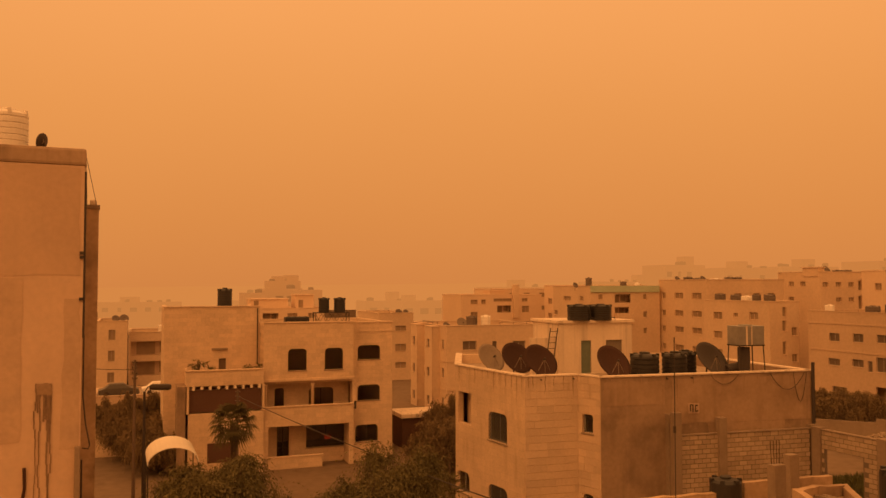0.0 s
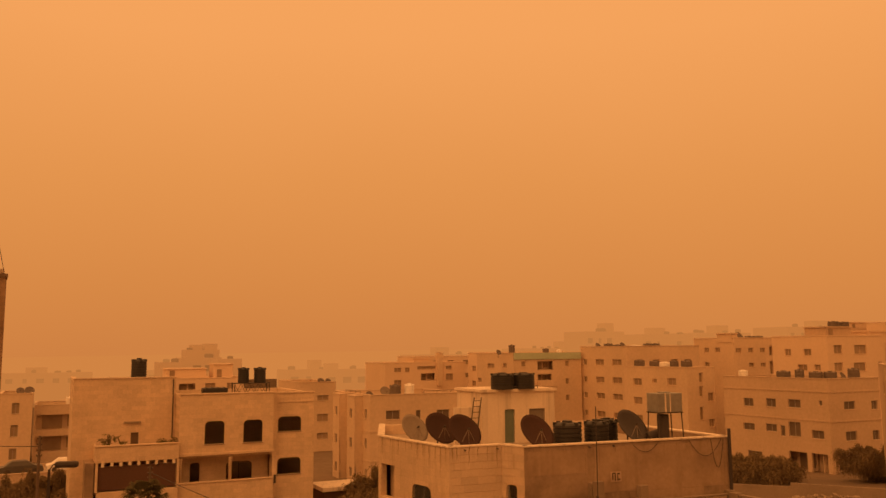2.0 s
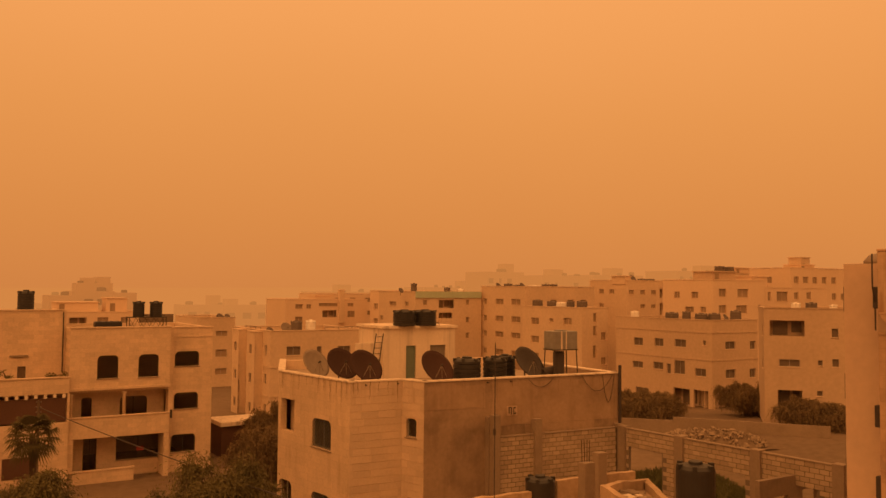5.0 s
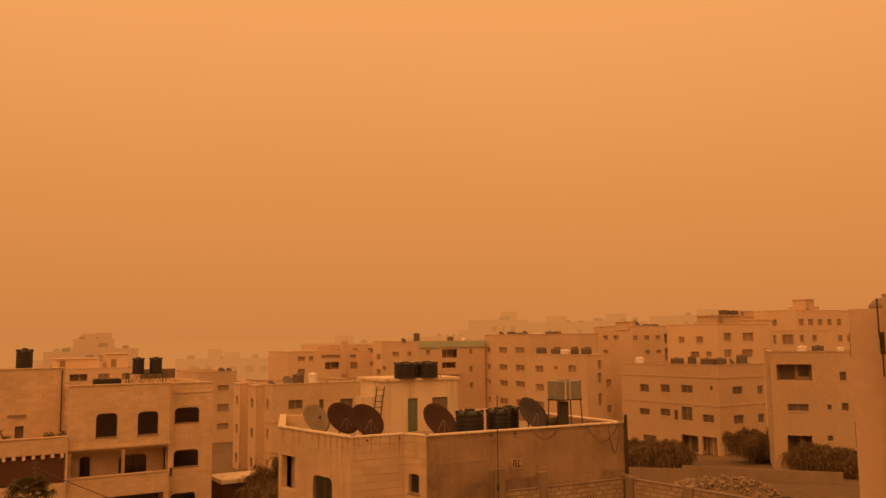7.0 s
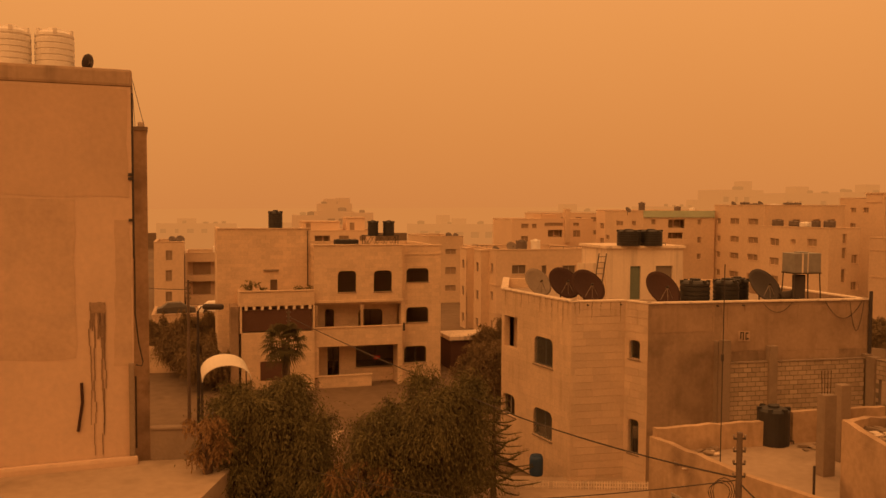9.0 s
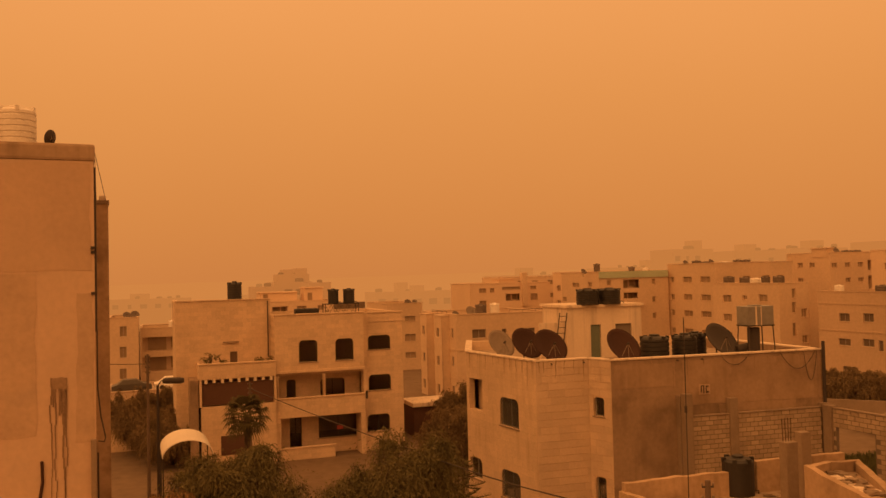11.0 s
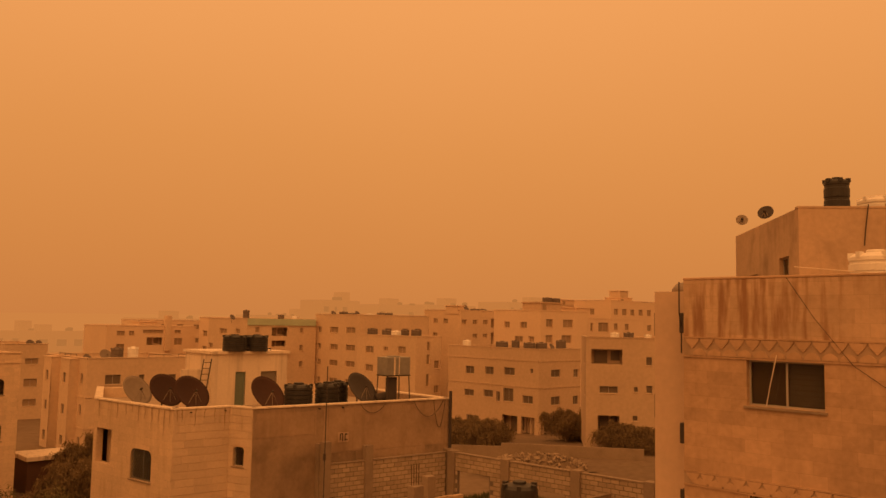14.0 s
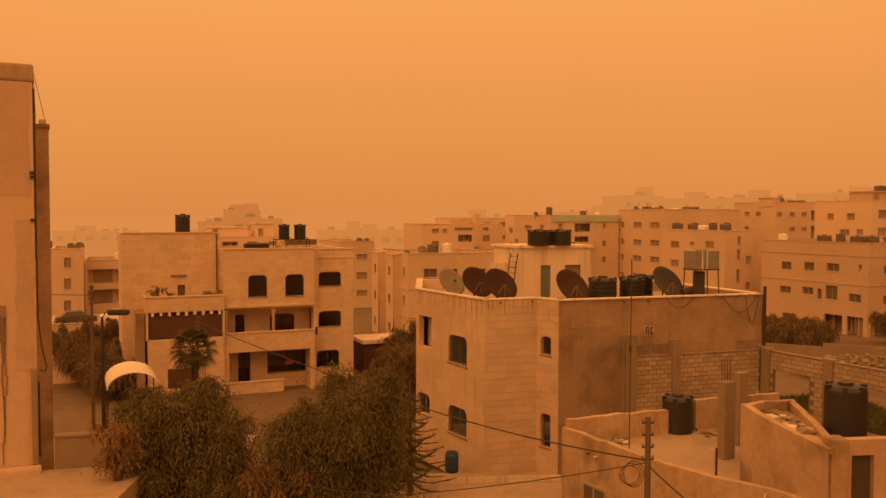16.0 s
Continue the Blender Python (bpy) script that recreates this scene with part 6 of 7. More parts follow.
# ---- ground things: trees, walls, poles ----
def leaf_mesh(name, clumps, per, length, size, mat, droop=0.8, seed=1, arch=False):
    """Thousands of small narrow leaves on hanging sprays round the clump centres."""
    rng = np.random.default_rng(seed)
    quads = []
    for cx, cy, cz, cr in clumps:
        n = int(per * cr * cr)
        d = rng.normal(size=(n, 3))
        d /= np.linalg.norm(d, axis=1)[:, None]
        start = np.array((cx, cy, cz)) + d * (cr * rng.uniform(0.35, 1.0, (n, 1))) * np.array((1, 1, 0.75))
        out = d * np.array((1, 1, 0.2)) * (1 - droop) + np.array((0, 0, -droop)) + rng.normal(scale=0.25, size=(n, 3))
        out /= np.linalg.norm(out, axis=1)[:, None]
        steps = 9
        reach = rng.uniform(0.5, 1.15, (n, 1))
        lift = d * np.array((0.55, 0.55, 0.3)) + np.array((0, 0, 0.55)) + rng.normal(scale=0.3, size=(n, 3))
        for s in range(steps):
            f = s / steps
            way = lift * f + np.array((0, 0, -1.75)) * f * f if arch else out * f
            c = start + way * length * reach
            ld = (lift + np.array((0, 0, -3.5)) * f if arch else out) * 0.9 + rng.normal(scale=0.24, size=(n, 3))
            ld /= np.linalg.norm(ld, axis=1)[:, None]
            sd = np.cross(ld, rng.normal(size=(n, 3)))
            sd /= np.linalg.norm(sd, axis=1)[:, None] + 1e-9
            ls = size * rng.uniform(0.6, 1.4, (n, 1))
            a, b = ld * ls, sd * ls * 0.13
            quads.append(np.stack((c - b * 0.3, c + a * 0.5 - b, c + a, c + a * 0.5 + b), 1))
    v = np.concatenate(quads).reshape(-1, 3)
    f = np.arange(len(v)).reshape(-1, 4)
    me = bpy.data.meshes.new(name)
    me.from_pydata(v.tolist(), [], f.tolist())
    me.materials.append(mat)
    return me


def tree(x, y, z, hgt, rad, label, mat, seed, per=900, length=0.7, size=0.13, name="pepper_tree", droop=0.8, nclump=34, fine=False):
    rnd = random.Random(seed)
    t = thing(name, pose(x, y, z), label, "tree", "trees")
    bm = bmesh.new()
    tube(bm, [(0, 0, -0.3), (0.08, 0.05, hgt * 0.2), (-0.05, 0.1, hgt * 0.45), (0.1, 0.0, hgt * 0.7)], [0.2, 0.16, 0.12, 0.06], 8)
    part("trunk", bm, BARK, t, smooth=True)
    clumps = []
    limbs = bmesh.new()
    for k in range(nclump):
        a = rnd.uniform(0, 2 * math.pi)
        f = rnd.random()
        zz = hgt * (0.3 + (0.6 if fine else 0.66) * f)
        prof = math.sin(math.pi * min(1, 0.22 + 0.78 * (1 - f))) ** 0.6
        rr = (0.86 if fine else 1.0) * rad * prof * math.sqrt(rnd.uniform(0.1, 1.0)) * (1.15 if fine else 1.0) * max(0.35, 0.9 + (1.3 if fine else 0.75) * noise.noise((math.cos(a) * 1.6, math.sin(a) * 1.6, f * 3 + seed)))
        c = (rr * math.cos(a), rr * math.sin(a), zz)
        clumps.append((*c, rad * (rnd.uniform(0.06, 0.18) if fine else rnd.uniform(0.10, 0.27))))
        if k % (4 if fine else 2) == 0:
            tube(limbs, [(0, 0.05, hgt * 0.3 + 0.25 * zz * f), (c[0] * 0.5, c[1] * 0.5, zz * 0.85), c], [0.06, 0.04, 0.012], 5)
    if fine:
        for k in range(34):
            a, e = rnd.uniform(0, 2 * math.pi), rnd.uniform(0.15, 1.0)
            tip = Vector((rad * (1.5 - 0.8 * e) * math.cos(a), rad * (1.5 - 0.8 * e) * math.sin(a), hgt * (0.5 + 0.62 * e * rnd.uniform(0.8, 1.1))))
            root = Vector((tip.x * 0.3, tip.y * 0.3, hgt * 0.5))
            tube(limbs, [tuple(root), tuple((root + tip) / 2 + Vector((0, 0, 0.12))), tuple(tip)], [0.035, 0.02, 0.006], 4)
            for i in range(6):
                clumps.append((*root.lerp(tip, 0.45 + 0.11 * i), rad * (0.13 - 0.016 * i)))
    part("branchwork", limbs, BARK, t)
    part("crown", leaf_mesh("crown", clumps, per, length, size, mat, droop, seed, fine), mat, t)
    return t


def pepper_tree(x, y, z, hgt, rad, seed, leaders=8, per=1500):
    """Several leaders that spread to uneven heights, with arching side boughs and hanging sprays."""
    rnd = random.Random(seed)
    t = thing("pepper_tree", pose(x, y, z), PEPPER, "tree", "trees")
    part("trunk", tube(bmesh.new(), [(0, 0, -0.3), (0.08, 0.05, hgt * 0.15), (0, 0.05, hgt * 0.34)], [0.24, 0.19, 0.16], 8), BARK, t, smooth=True)
    clumps = []
    boughs = bmesh.new()
    for k in range(leaders):
        a = 2 * math.pi * (k + rnd.uniform(-0.3, 0.3)) / leaders
        reach, top = rad * rnd.uniform(0.3, 0.95), hgt * rnd.uniform(0.66, 1.0)
        root = Vector((0, 0.05, hgt * 0.3))
        tip = Vector((reach * math.cos(a), reach * math.sin(a), top))
        bend = Vector((tip.x * 0.35, tip.y * 0.35, root.z + (top - root.z) * 0.62))
        tube(boughs, [root, bend, tip], [0.09, 0.05, 0.012], 5)
        at = lambda f: root.lerp(bend, f * 2) if f < 0.5 else bend.lerp(tip, f * 2 - 1)
        for i in range(6):
            clumps.append((*at(0.4 + 0.12 * i), rad * rnd.uniform(0.07, 0.14) * (1.25 - 0.12 * i)))
        for i in range(3):
            clumps.append((rad * rnd.uniform(0.4, 0.9) * math.cos(a + i), rad * rnd.uniform(0.4, 0.9) * math.sin(a + i), hgt * rnd.uniform(0.26, 0.5), rad * rnd.uniform(0.09, 0.15)))
        for b in range(5):
            f = rnd.uniform(0.35, 0.95)
            o = at(f)
            an = a + rnd.uniform(-1.5, 1.5)
            ln = rad * rnd.uniform(0.3, 0.7) * (1.2 - 0.5 * f)
            end = o + Vector((ln * math.cos(an), ln * math.sin(an), ln * rnd.uniform(-0.25, 0.4)))
            tube(boughs, [o, (o + end) / 2 + Vector((0, 0, 0.14 * ln)), end], [0.03, 0.02, 0.006], 4)
            for i in range(5):
                clumps.append((*o.lerp(end, 0.25 + 0.19 * i), rad * rnd.uniform(0.05, 0.1)))
    part("branchwork", boughs, BARK, t)
    part("crown", leaf_mesh("crown", clumps, per, 1.25, 0.115, LEAF, 0.93, seed, True), LEAF, t)


PEPPER = "feathery dark pepper tree with long hanging sprays"
pepper_tree(-8.5, 30.2, 0.1, 5.8, 2.3, 11, 9)
pepper_tree(-6.8, 29.4, 0.1, 5.5, 1.4, 21, 7, 2400)
pepper_tree(-2.8, 29.6, 0.3, 6.0, 2.1, 12, 9)
pepper_tree(-1.1, 30.2, 0.3, 6.0, 1.5, 22, 8, 2400)
pepper_tree(-4.7, 28.6, 0.1, 2.9, 1.4, 24, 6, 2200)
tree(-9.6, 28.0, 2.7, 2.6, 1.0, "half-dry shrub by the terrace wall", LEAF_DRY, 13, nclump=18, per=500, length=0.6)
tree(-4.3, 27.6, 0.2, 3.9, 1.3, "half-dry shrub below the pepper trees", LEAF_DRY, 14, nclump=22, per=600, length=0.8)


def conifer(x, y, z, hgt):
    """A tiered tree with level, bristling branches."""
    rnd = random.Random(5)
    t = thing("araucaria_tree", pose(x, y, z), "dark tiered conifer with spiky level branches", "tree", "trees")
    part("trunk", tube(bmesh.new(), [(0, 0, -0.3), (0, 0, hgt)], [0.13, 0.03], 8), BARK, t)
    bm = bmesh.new()
    for k in range(9):
        zz = hgt * (0.15 + 0.8 * k / 9)
        ln = 1.9 * (1 - 0.75 * k / 9)
        for a in range(6):
            an = a * math.pi / 3 + k * 0.4
            dx, dy = math.cos(an), math.sin(an)
            n = int(16 * ln)
            for i in range(n):
                f = i / n
                c = Vector((dx * ln * f, dy * ln * f, zz - 0.25 * f * ln + 0.3 * f * f * ln))
                for s in (-1, 1):
                    tip = c + Vector((-dy * s * 0.16 + dx * 0.08, dx * s * 0.16 + dy * 0.08, 0.07 + rnd.uniform(-0.04, 0.08)))
                    w = Vector((dx * 0.02, dy * 0.02, 0.02))
                    bm.faces.new([bm.verts.new(c - w), bm.verts.new(c + w), bm.verts.new(tip)])
            tube(bm, [(0, 0, zz), (dx * ln * 0.5, dy * ln * 0.5, zz - 0.06 * ln), (dx * ln, dy * ln, zz + 0.05 * ln)], [0.03, 0.025, 0.012], 4)
    part("branchwork", bm, PALM, t)


conifer(0.25, 33.2, 0.4, 4.6)


def palm(x, y, z, hgt):
    t = thing("palm_tree", pose(x, y, z), "short fan palm with drooping dark fronds", "tree", "trees")
    bm = bmesh.new()
    tube(bm, [(0, 0, -0.4), (0.05, 0, hgt * 0.5), (0, 0, hgt)], [0.22, 0.17, 0.2], 10)
    part("trunk", bm, BARK, t)
    rnd = random.Random(3)
    for k in range(34):
        a = 2.4 * k + rnd.uniform(-0.2, 0.2)
        el = 1.25 - 2.1 * (k / 34)
        ln = rnd.uniform(0.75, 1.05)
        d = Vector((math.cos(a) * math.cos(el), math.sin(a) * math.cos(el), math.sin(el)))
        c0 = Vector((0, 0, hgt))
        hub = c0 + d * ln
        b = bmesh.new()
        tube(b, [c0, hub], 0.02, 4)
        side = d.cross(Vector((0, 0, 1))).normalized()
        for i in range(15):
            an = radians(-105 + 15 * i)
            v = d * math.cos(an) + side * math.sin(an)
            tip = hub + v * 0.85 + Vector((0, 0, -0.3 - 0.1 * rnd.random()))
            w = v.cross(d.cross(side)).normalized() * 0.05
            mid = hub + v * 0.5
            b.faces.new([b.verts.new(hub), b.verts.new(mid - w), b.verts.new(tip), b.verts.new(mid + w)])
        part("frond", b, PALM, t)


palm(-13.0, 52.0, -1.2, 4.6)


def street_pole(x, y, z, top, label, arm=False, name="utility_pole"):
    t = thing(name, pose(x, y, z), label, "pole")
    part("pole", tube(bmesh.new(), [(0, 0, 0), (0, 0, top - z)], [0.11, 0.07], 10), WOOD if not arm else DARK_METAL, t)
    if arm:
        part("arm", tube(bmesh.new(), [(0, 0, top - z - 0.05), (0.2, 0, top - z + 0.25), (0.55, 0, top - z + 0.35)], 0.035, 6), DARK_METAL, t)
        hd = boxes((0.3, 1.5, -0.24, 0.24, top - z + 0.08, top - z + 0.42), bevel=0.165)
        part("lamp_head", hd, DARK_METAL, t, "dark unlit street lamp head")
    else:
        for k in range(4):
            part("crossarm", tube(bmesh.new(), [(-0.14, 0, top - z - 0.15 - 0.3 * k), (0.14, 0, top - z - 0.15 - 0.3 * k)], 0.025, 5), DARK_METAL, t)
            for s in (-0.13, 0.13):
                part("insulator", lathe(bmesh.new(), [(0.02, 0), (0.03, 0.02), (0.03, 0.06), (0.015, 0.08)], 8, (s, 0, top - z - 0.13 - 0.3 * k)), DISH_GREY, t)
    return t


street_pole(-17.3, 47, -1.2, 7.85, "weathered utility pole with crossarms")
street_pole(-16.85, 47.3, -1.2, 6.05, "dark metal street lamp post", arm=True, name="street_lamp")
street_pole(-13.6, 55.5, -1.4, 5.1, "short weathered utility pole before the pale house")
street_pole(5.97, 20.0, -0.6, 6.83, "weathered utility pole with coiled service cables")


def cable(pts, label, r=0.02, sag=0.0):
    bm = bmesh.new()
    out = []
    for a, b in zip(pts, pts[1:]):
        for k in range(12):
            f = k / 12
            v = Vector(a).lerp(Vector(b), f)
            v.z -= sag * 4 * f * (1 - f)
            out.append(v)
    out.append(Vector(pts[-1]))
    tube(bm, out, r, 5)
    single("overhead_cable", bm, DARK_METAL, label, "cable", "overhead cables")


cable([(5.97, 20.0, 5.75), (0.9, 26.5, 5.5), (-13.6, 55.5, 4.7)], "black overhead cable strung between poles", 0.022, 0.12)
cable([(5.97, 20.0, 5.7), (-0.5, 24.0, 3.6), (-9, 30, 3.0)], "thin overhead service cable", 0.014, 0.1)
cable([(5.97, 20.0, 5.65), (7.4, 18.0, 4.6), (10.5, 14.0, 4.2)], "black overhead cable strung between poles", 0.022, 0.1)
cable([(-17.3, 47, 7.3), (-34, 60, 7.2)], "thin overhead service cable", 0.02, 0.3)
coil = bmesh.new()
for k in range(3):
    tube(coil, [(5.9 + 0.25 * math.cos(a / 6 * math.pi) - 0.3 - 0.06 * k, 19.9 - 0.03 * k, 5.45 + (0.33 - 0.05 * k) * math.sin(a / 6 * math.pi)) for a in range(13)], 0.012, 4)
single("cable_coil", coil, DARK_METAL, "coiled black service cable on the pole", "cable")

# carport with an arched canvas roof, and the car under it
cp = thing("carport", pose(-16.15, 50.0, -1.3, 0, 0, 21), "pale arched canvas carport on thin posts", "carport")
bm = bmesh.new()
n = 14
for s in range(n):
    for y0, y1 in ((-2.0, 2.0),):
        a0, a1 = math.pi * s / n, math.pi * (s + 1) / n
        quad = []
        for rr in (1.42, 1.37):
            quad.append([(-rr * math.cos(a), yy, 3.1 + 0.95 * rr / 1.42 * math.sin(a)) for a in (a0, a1) for yy in (y0, y1)])
        o, i = quad
        vo, vi = [bm.verts.new(c) for c in o], [bm.verts.new(c) for c in i]
        bm.faces.new((vo[0], vo[2], vo[3], vo[1]))
        bm.faces.new((vi[1], vi[3], vi[2], vi[0]))
        bm.faces.new((vo[0], vi[0], vi[2], vo[2]))
        bm.faces.new((vo[1], vo[3], vi[3], vi[1]))
part("canopy", bm, CANVAS, cp)
for a in (-1.38, 1.38):
    for b in (-1.9, 1.9):
        part("post", tube(bmesh.new(), [(a, b, 0), (a, b, 3.12)], 0.035, 6), DARK_METAL, cp)


def car(x, y, z, turn, label="dark dusty saloon car parked under the canvas", paint=CAR_PAINT):
    t = thing("car", pose(x, y, z, 0, 0, turn), label, "car")
    bm = bmesh.new()
    prof = [(-2.0, 0.3), (-2.05, 0.75), (-1.5, 0.9), (-0.9, 1.38), (0.5, 1.4), (1.2, 0.95), (2.0, 0.8), (2.1, 0.4), (2.0, 0.25)]
    l = [bm.verts.new((px, -0.82 if pz < 1 else -0.65, pz)) for px, pz in prof]
    r = [bm.verts.new((px, 0.82 if pz < 1 else 0.65, pz)) for px, pz in prof]
    bm.faces.new(l)
    bm.faces.new(r[::-1])
    for i in range(len(prof)):
        j = (i + 1) % len(prof)
        bm.faces.new((l[j], l[i], r[i], r[j]))
    part("body", bm, paint, t)
    for a in (-1.25, 1.3):
        for b in (-0.8, 0.8):
            w = part("wheel", lathe(bmesh.new(), [(0.2, -0.1), (0.31, -0.09), (0.31, 0.09), (0.2, 0.1)], 18), DARK_METAL, t, m=pose(a, b, 0.31, 90, 0, 0))


car(-16.15, 50.0, -1.3, 111)
car(-35.15, 90.8, 0.07, 24, "dark car parked above the dusty low wall")
car(-31.13, 92.6, 0.07, 24, "white car parked above the dusty low wall", WHITE_TANK)

# raised yard at the foot of the blank block
single("terrace", prism([(-30, 5), (-9.0, 5), (-8.9, 29.95), (-12.3, 29.25), (-12.55, 29.12), (-28.0, 22.25)], -2, 2.9), YARD, "dusty raised yard beside the blank block", "ground", kind="structure")
single("low_wall", boxes((0, 3.4, 0, 0.25, 2.88, 4.0), bevel=0.03), CONCRETE, "low grey cement wall along the yard", "wall", m=along((-12.1, 29.3), (-8.7, 30.0)))
single("low_wall_coping", boxes((0, 3.4, -0.06, 0.31, 4.003, 4.1), bevel=0.02), CONCRETE, "pale coping on the low wall", "coping", m=along((-12.1, 29.3), (-8.7, 30.0)))

# yard before the stone house
single("yard", boxes((-2.0, 7.5, 31.0, 36.0, -1.5, 0.5)), YARD, "dusty paved yard before the stone house", "ground", kind="structure")
fence = thing("low_fence", along((0.4, 34.3), (7.0, 34.6), 0.5), "low pale picket fence along the yard", "fence")
for k in range(60):
    part("picket", boxes((k * 0.11, k * 0.11 + 0.05, 0, 0.02, 0.0, 0.34)), WHITE_PAINT, fence)
part("rail", boxes((0, 6.6, 0.022, 0.05, 0.08, 0.12)), WHITE_PAINT, fence)
part("rail", boxes((0, 6.6, 0.022, 0.05, 0.24, 0.28)), WHITE_PAINT, fence)
bar = thing("barrel", pose(2.1, 36.2, 0.5), "blue plastic barrel by the stone house", "barrel")
part("body", lathe(bmesh.new(), [(0.26, 0), (0.29, 0.05), (0.30, 0.3), (0.29, 0.33), (0.30, 0.36), (0.30, 0.7), (0.26, 0.85)], 20), BLUE, bar, smooth=True)
part("lid", lathe(bmesh.new(), [(0.24, 0.85), (0.24, 0.88), (0.1, 0.89)], 20), BLUE, bar)

# rough plot behind the block walls
bw = thing("boundary_wall", Matrix.Identity(4), "long low plot wall of dusty rendered blocks", "wall")
part("wall", boxes((0, 12, 0, 0.2, 0.0, 1.6)), CONCRETE, bw, m=along((33.5, 65.0), (43.5, 58.2)))
part("wall", boxes((0, 7, 0, 0.2, -1.0, 1.3)), CONCRETE, bw, m=along((28.0, 68.0), (33.5, 65.0)))


def rubble_heap(cx, cy, z, rx, ry, n, seed):
    rnd = random.Random(seed)
    t = thing("rubble_heap", pose(cx, cy, z), "heap of broken pale building rubble", "rubble")
    mound = bmesh.new()
    g = [[mound.verts.new((rx * (i / 8 - 1), ry * (j / 8 - 1), 0.9 * max(0, 1 - ((i / 8 - 1) ** 2 + (j / 8 - 1) ** 2)) + 0.25 * noise.noise((i * 0.7, j * 0.7, seed)) - 0.2)) for j in range(17)] for i in range(17)]
    for i in range(16):
        for j in range(16):
            mound.faces.new((g[i][j], g[i + 1][j], g[i + 1][j + 1], g[i][j + 1]))
    part("mound", mound, EARTH, t)
    mes = []
    for k in range(8):
        b = boxes((-0.11, 0.11, -0.09, 0.09, -0.06, 0.06))
        for v in b.verts:
            v.co += Vector((rnd.uniform(-0.05, 0.05), rnd.uniform(-0.04, 0.04), rnd.uniform(-0.03, 0.03)))
        mes.append(mesh_of(b, "stone", RUBBLE))
    for k in range(n):
        a, f = rnd.uniform(0, 6.28), math.sqrt(rnd.random())
        x, y = rx * f * math.cos(a), ry * f * math.sin(a)
        s = rnd.uniform(0.5, 1.6)
        o = part("stone", mes[k % 8], RUBBLE, t, m=pose(x, y, 0.9 * (1 - f * f) - 0.1, rnd.uniform(0, 360), rnd.uniform(0, 360), rnd.uniform(0, 360)) @ Matrix.Diagonal((s, s, s, 1)))


rubble_heap(33.2, 58.5, 0.8, 4.5, 3.2, 260, 4)
for x, y, z, hh, rr, sd in ((33.2, 71.0, -0.6, 3.5, 2.7, 31), (49.2, 77.5, -1.2, 3.9, 2.8, 32), (45.4, 63.2, 0.3, 2.6, 2.2, 33), (48.0, 60.5, 0.3, 2.3, 2.2, 36), (39.0, 79.0, -1.0, 2.6, 2.2, 39),
                            (-26, 74, -1.6, 3.8, 3.0, 34), (-21.0, 62, -1.6, 3.4, 2.2, 35), (2.5, 70, -1.7, 4.5, 3.2, 37), (0.5, 58, -1.5, 3.9, 2.4, 38)):
    tree(x, y, z, hh, rr, "haze-tinted olive-green garden tree", LEAF_FAR, sd, per=900, length=0.75, size=0.17, name="garden_tree", droop=0.35, nclump=60, fine=True)

# planting on the terrace of the pale house and in the yards
for x, y, z, hh, rr, sd in ((-17.9, 61.2, 5.0, 1.7, 0.55, 41), (-17.1, 61.4, 5.0, 1.5, 0.5, 42), (-14.0, 62.3, 5.0, 1.25, 0.7, 43), (-13.6, 62.4, 5.0, 1.2, 0.5, 44)):
    tree(x, y, z, hh, rr, "potted shrub on the house terrace", LEAF, sd, per=900, length=0.25, size=0.12, name="potted_shrub", droop=0.3, nclump=12)
for x, y, z, hh, rr, sd in ((-11.6, 33.5, 1.2, 1.6, 0.7, 51), (-10.3, 34.0, 1.2, 1.7, 0.8, 52), (-9.0, 33.6, 1.0, 1.5, 0.7, 53)):
    tree(x, y, z, hh, rr, "small leafy shrub behind the low wall", LEAF_DRY, sd, per=500, length=0.3, size=0.14, name="yard_shrub", droop=0.3, nclump=14)
single("back_yard", prism([(-19, 30.5), (-7.0, 30.2), (-7.0, 40), (-19, 40)], -2, 1.25), YARD, "dusty back yard behind the low wall", "ground", kind="structure")
gd = thing("garden_wall", Matrix.Identity(4), "pale garden wall before the low house", "wall")
part("wall", boxes((0, 9, 0, 0.2, -1.8, 0.6)), LIME_A, gd, m=along((-31, 66), (-22, 68)))
shed = thing("plot_shed", frame_at((-3.4, 70), GRID), "low shed with a pale flat roof", "shed")
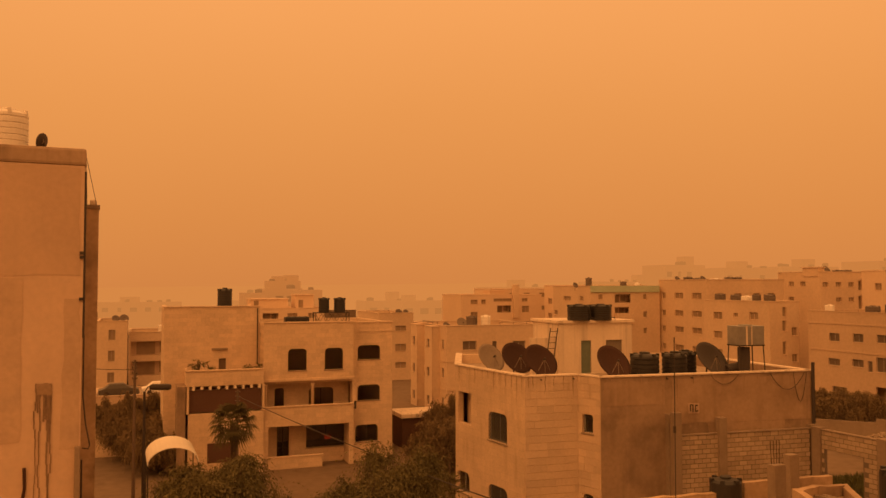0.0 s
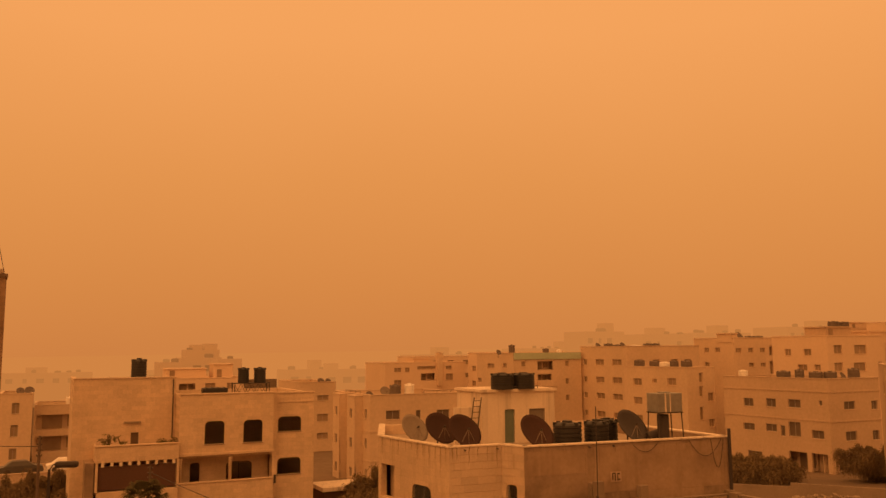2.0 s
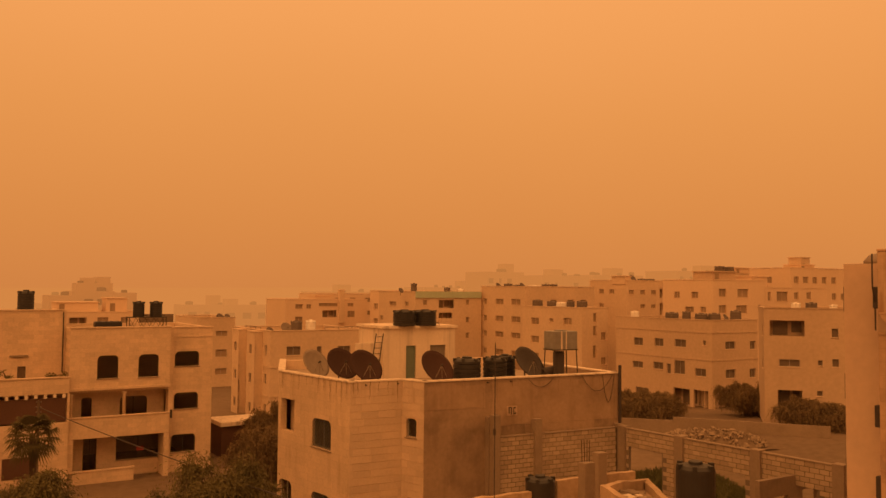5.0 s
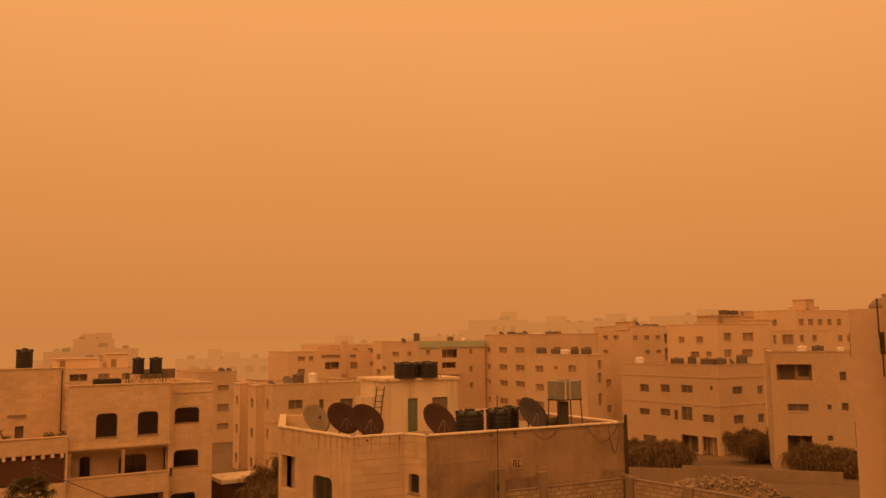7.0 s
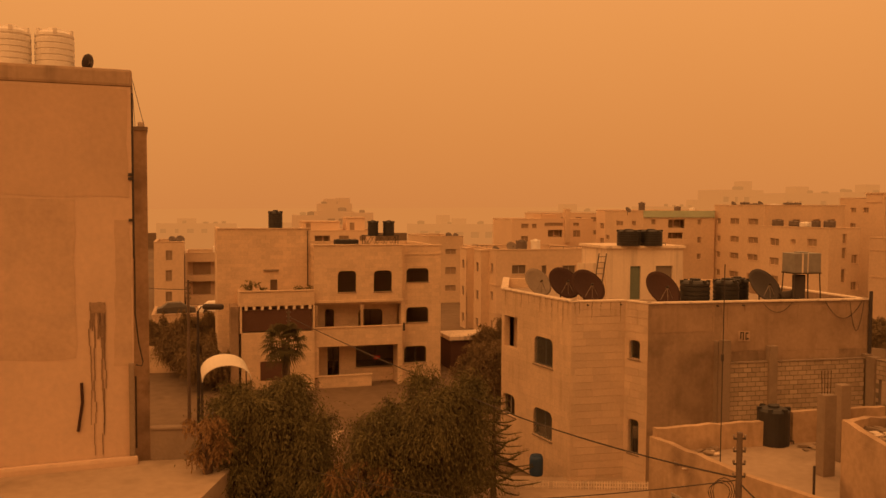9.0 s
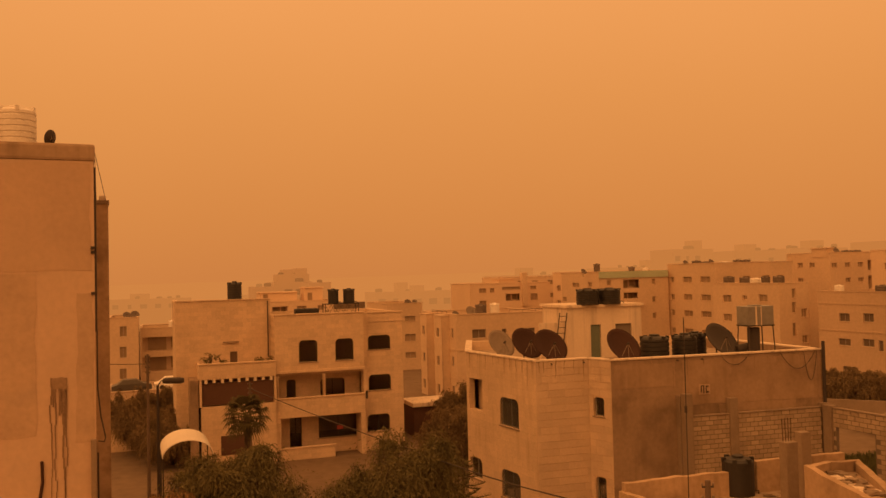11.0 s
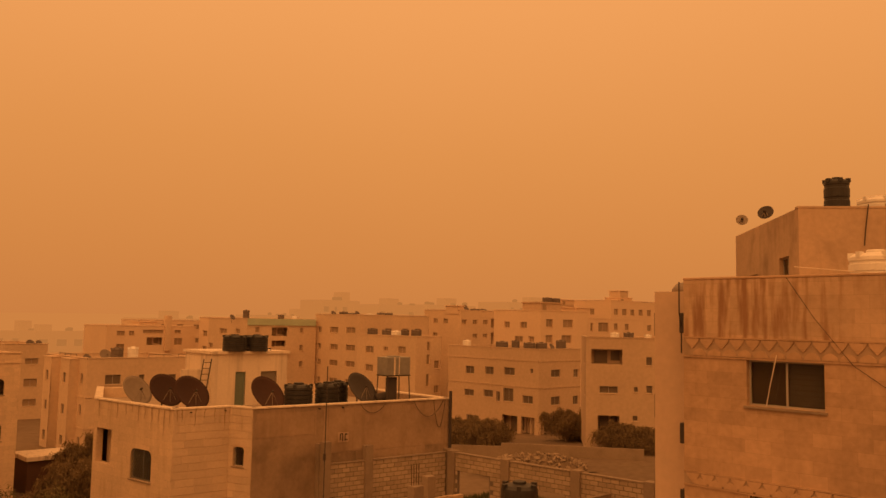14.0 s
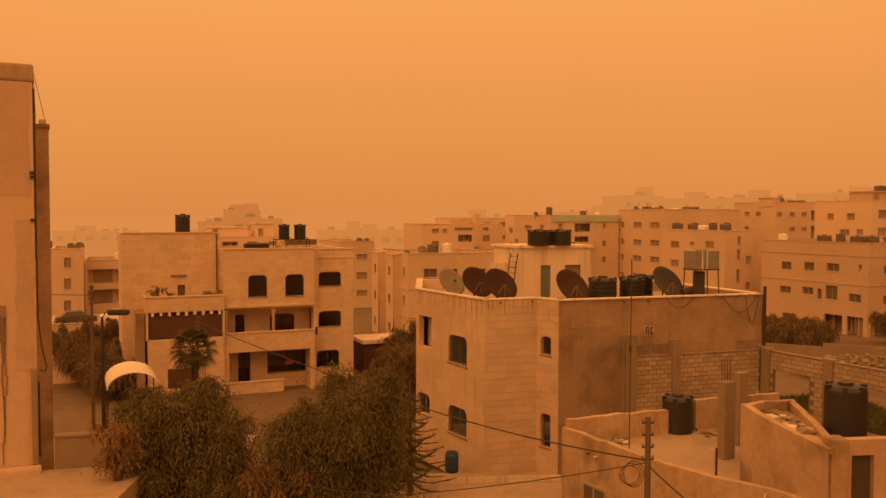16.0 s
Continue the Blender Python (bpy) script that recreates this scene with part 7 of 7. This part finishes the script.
part("roof", boxes((-0.2, 4.6, -0.3, 3.2, 0.95, 1.3), bevel=0.05), WHITE_PAINT, shed)
part("wall", boxes((0, 4.4, 0, 3, -1.9, 0.947)), DARK_BROWN, shed)
part("wall", boxes((0, 13, 0, 0.3, -1.8, 0.1)), PARAPET, gd, m=along((-35, 74), (-22.5, 76.5)))
for x, y, z, hh, rr, sd in ((-24.5, 66, -1.6, 3.5, 2.0, 61), (-22.3, 63.5, -1.6, 3.7, 1.7, 62), (-28.5, 72, -1.6, 3.4, 2.4, 63)):
    tree(x, y, z, hh, rr, "haze-tinted olive-green garden tree", LEAF_FAR, sd, per=900, length=0.75, size=0.17, name="garden_tree", droop=0.35, nclump=60, fine=True)


def weeds(cx, cy, rx, ry, n, seed):
    rng = np.random.default_rng(seed)
    a = rng.uniform(-1, 1, (n, 2)) * (rx, ry) + (cx, cy)
    z = np.array([ground_height(x, y) - 0.05 for x, y in a])
    hgt = rng.uniform(0.15, 0.45, n)
    ang = rng.uniform(0, 6.28, n)
    lean = rng.normal(scale=0.12, size=(n, 2))
    v = np.zeros((n, 3, 3))
    w = np.stack((np.cos(ang), np.sin(ang)), 1) * 0.035
    v[:, 0, :2], v[:, 1, :2], v[:, 2, :2] = a - w, a + w, a + lean
    v[:, :2, 2], v[:, 2, 2] = z[:, None], z + hgt
    me = bpy.data.meshes.new("weeds")
    me.from_pydata(v.reshape(-1, 3).tolist(), [], np.arange(n * 3).reshape(-1, 3).tolist())
    me.materials.append(GRASS)
    tagged(new("weeds", me), "patch of green weeds inside the unfinished walls", "weeds", kind="stuff")


weeds(23.5, 43.5, 5.5, 9.5, 52000, 7)

mast = thing("antenna_mast", pose(7.05, 25.6, 4.1), "thin rusted antenna mast on the low roof", "mast")
part("pole", tube(bmesh.new(), [(0, 0, 0), (0.02, 0, 6.3)], 0.016, 6), DARK_METAL, mast)
part("foot", boxes((-0.12, 0.12, -0.12, 0.12, 0.0, 0.05)), CONCRETE, mast)
part("clamp", boxes((-0.035, 0.035, -0.035, 0.035, 3.4, 3.6)), DARK_METAL, mast)
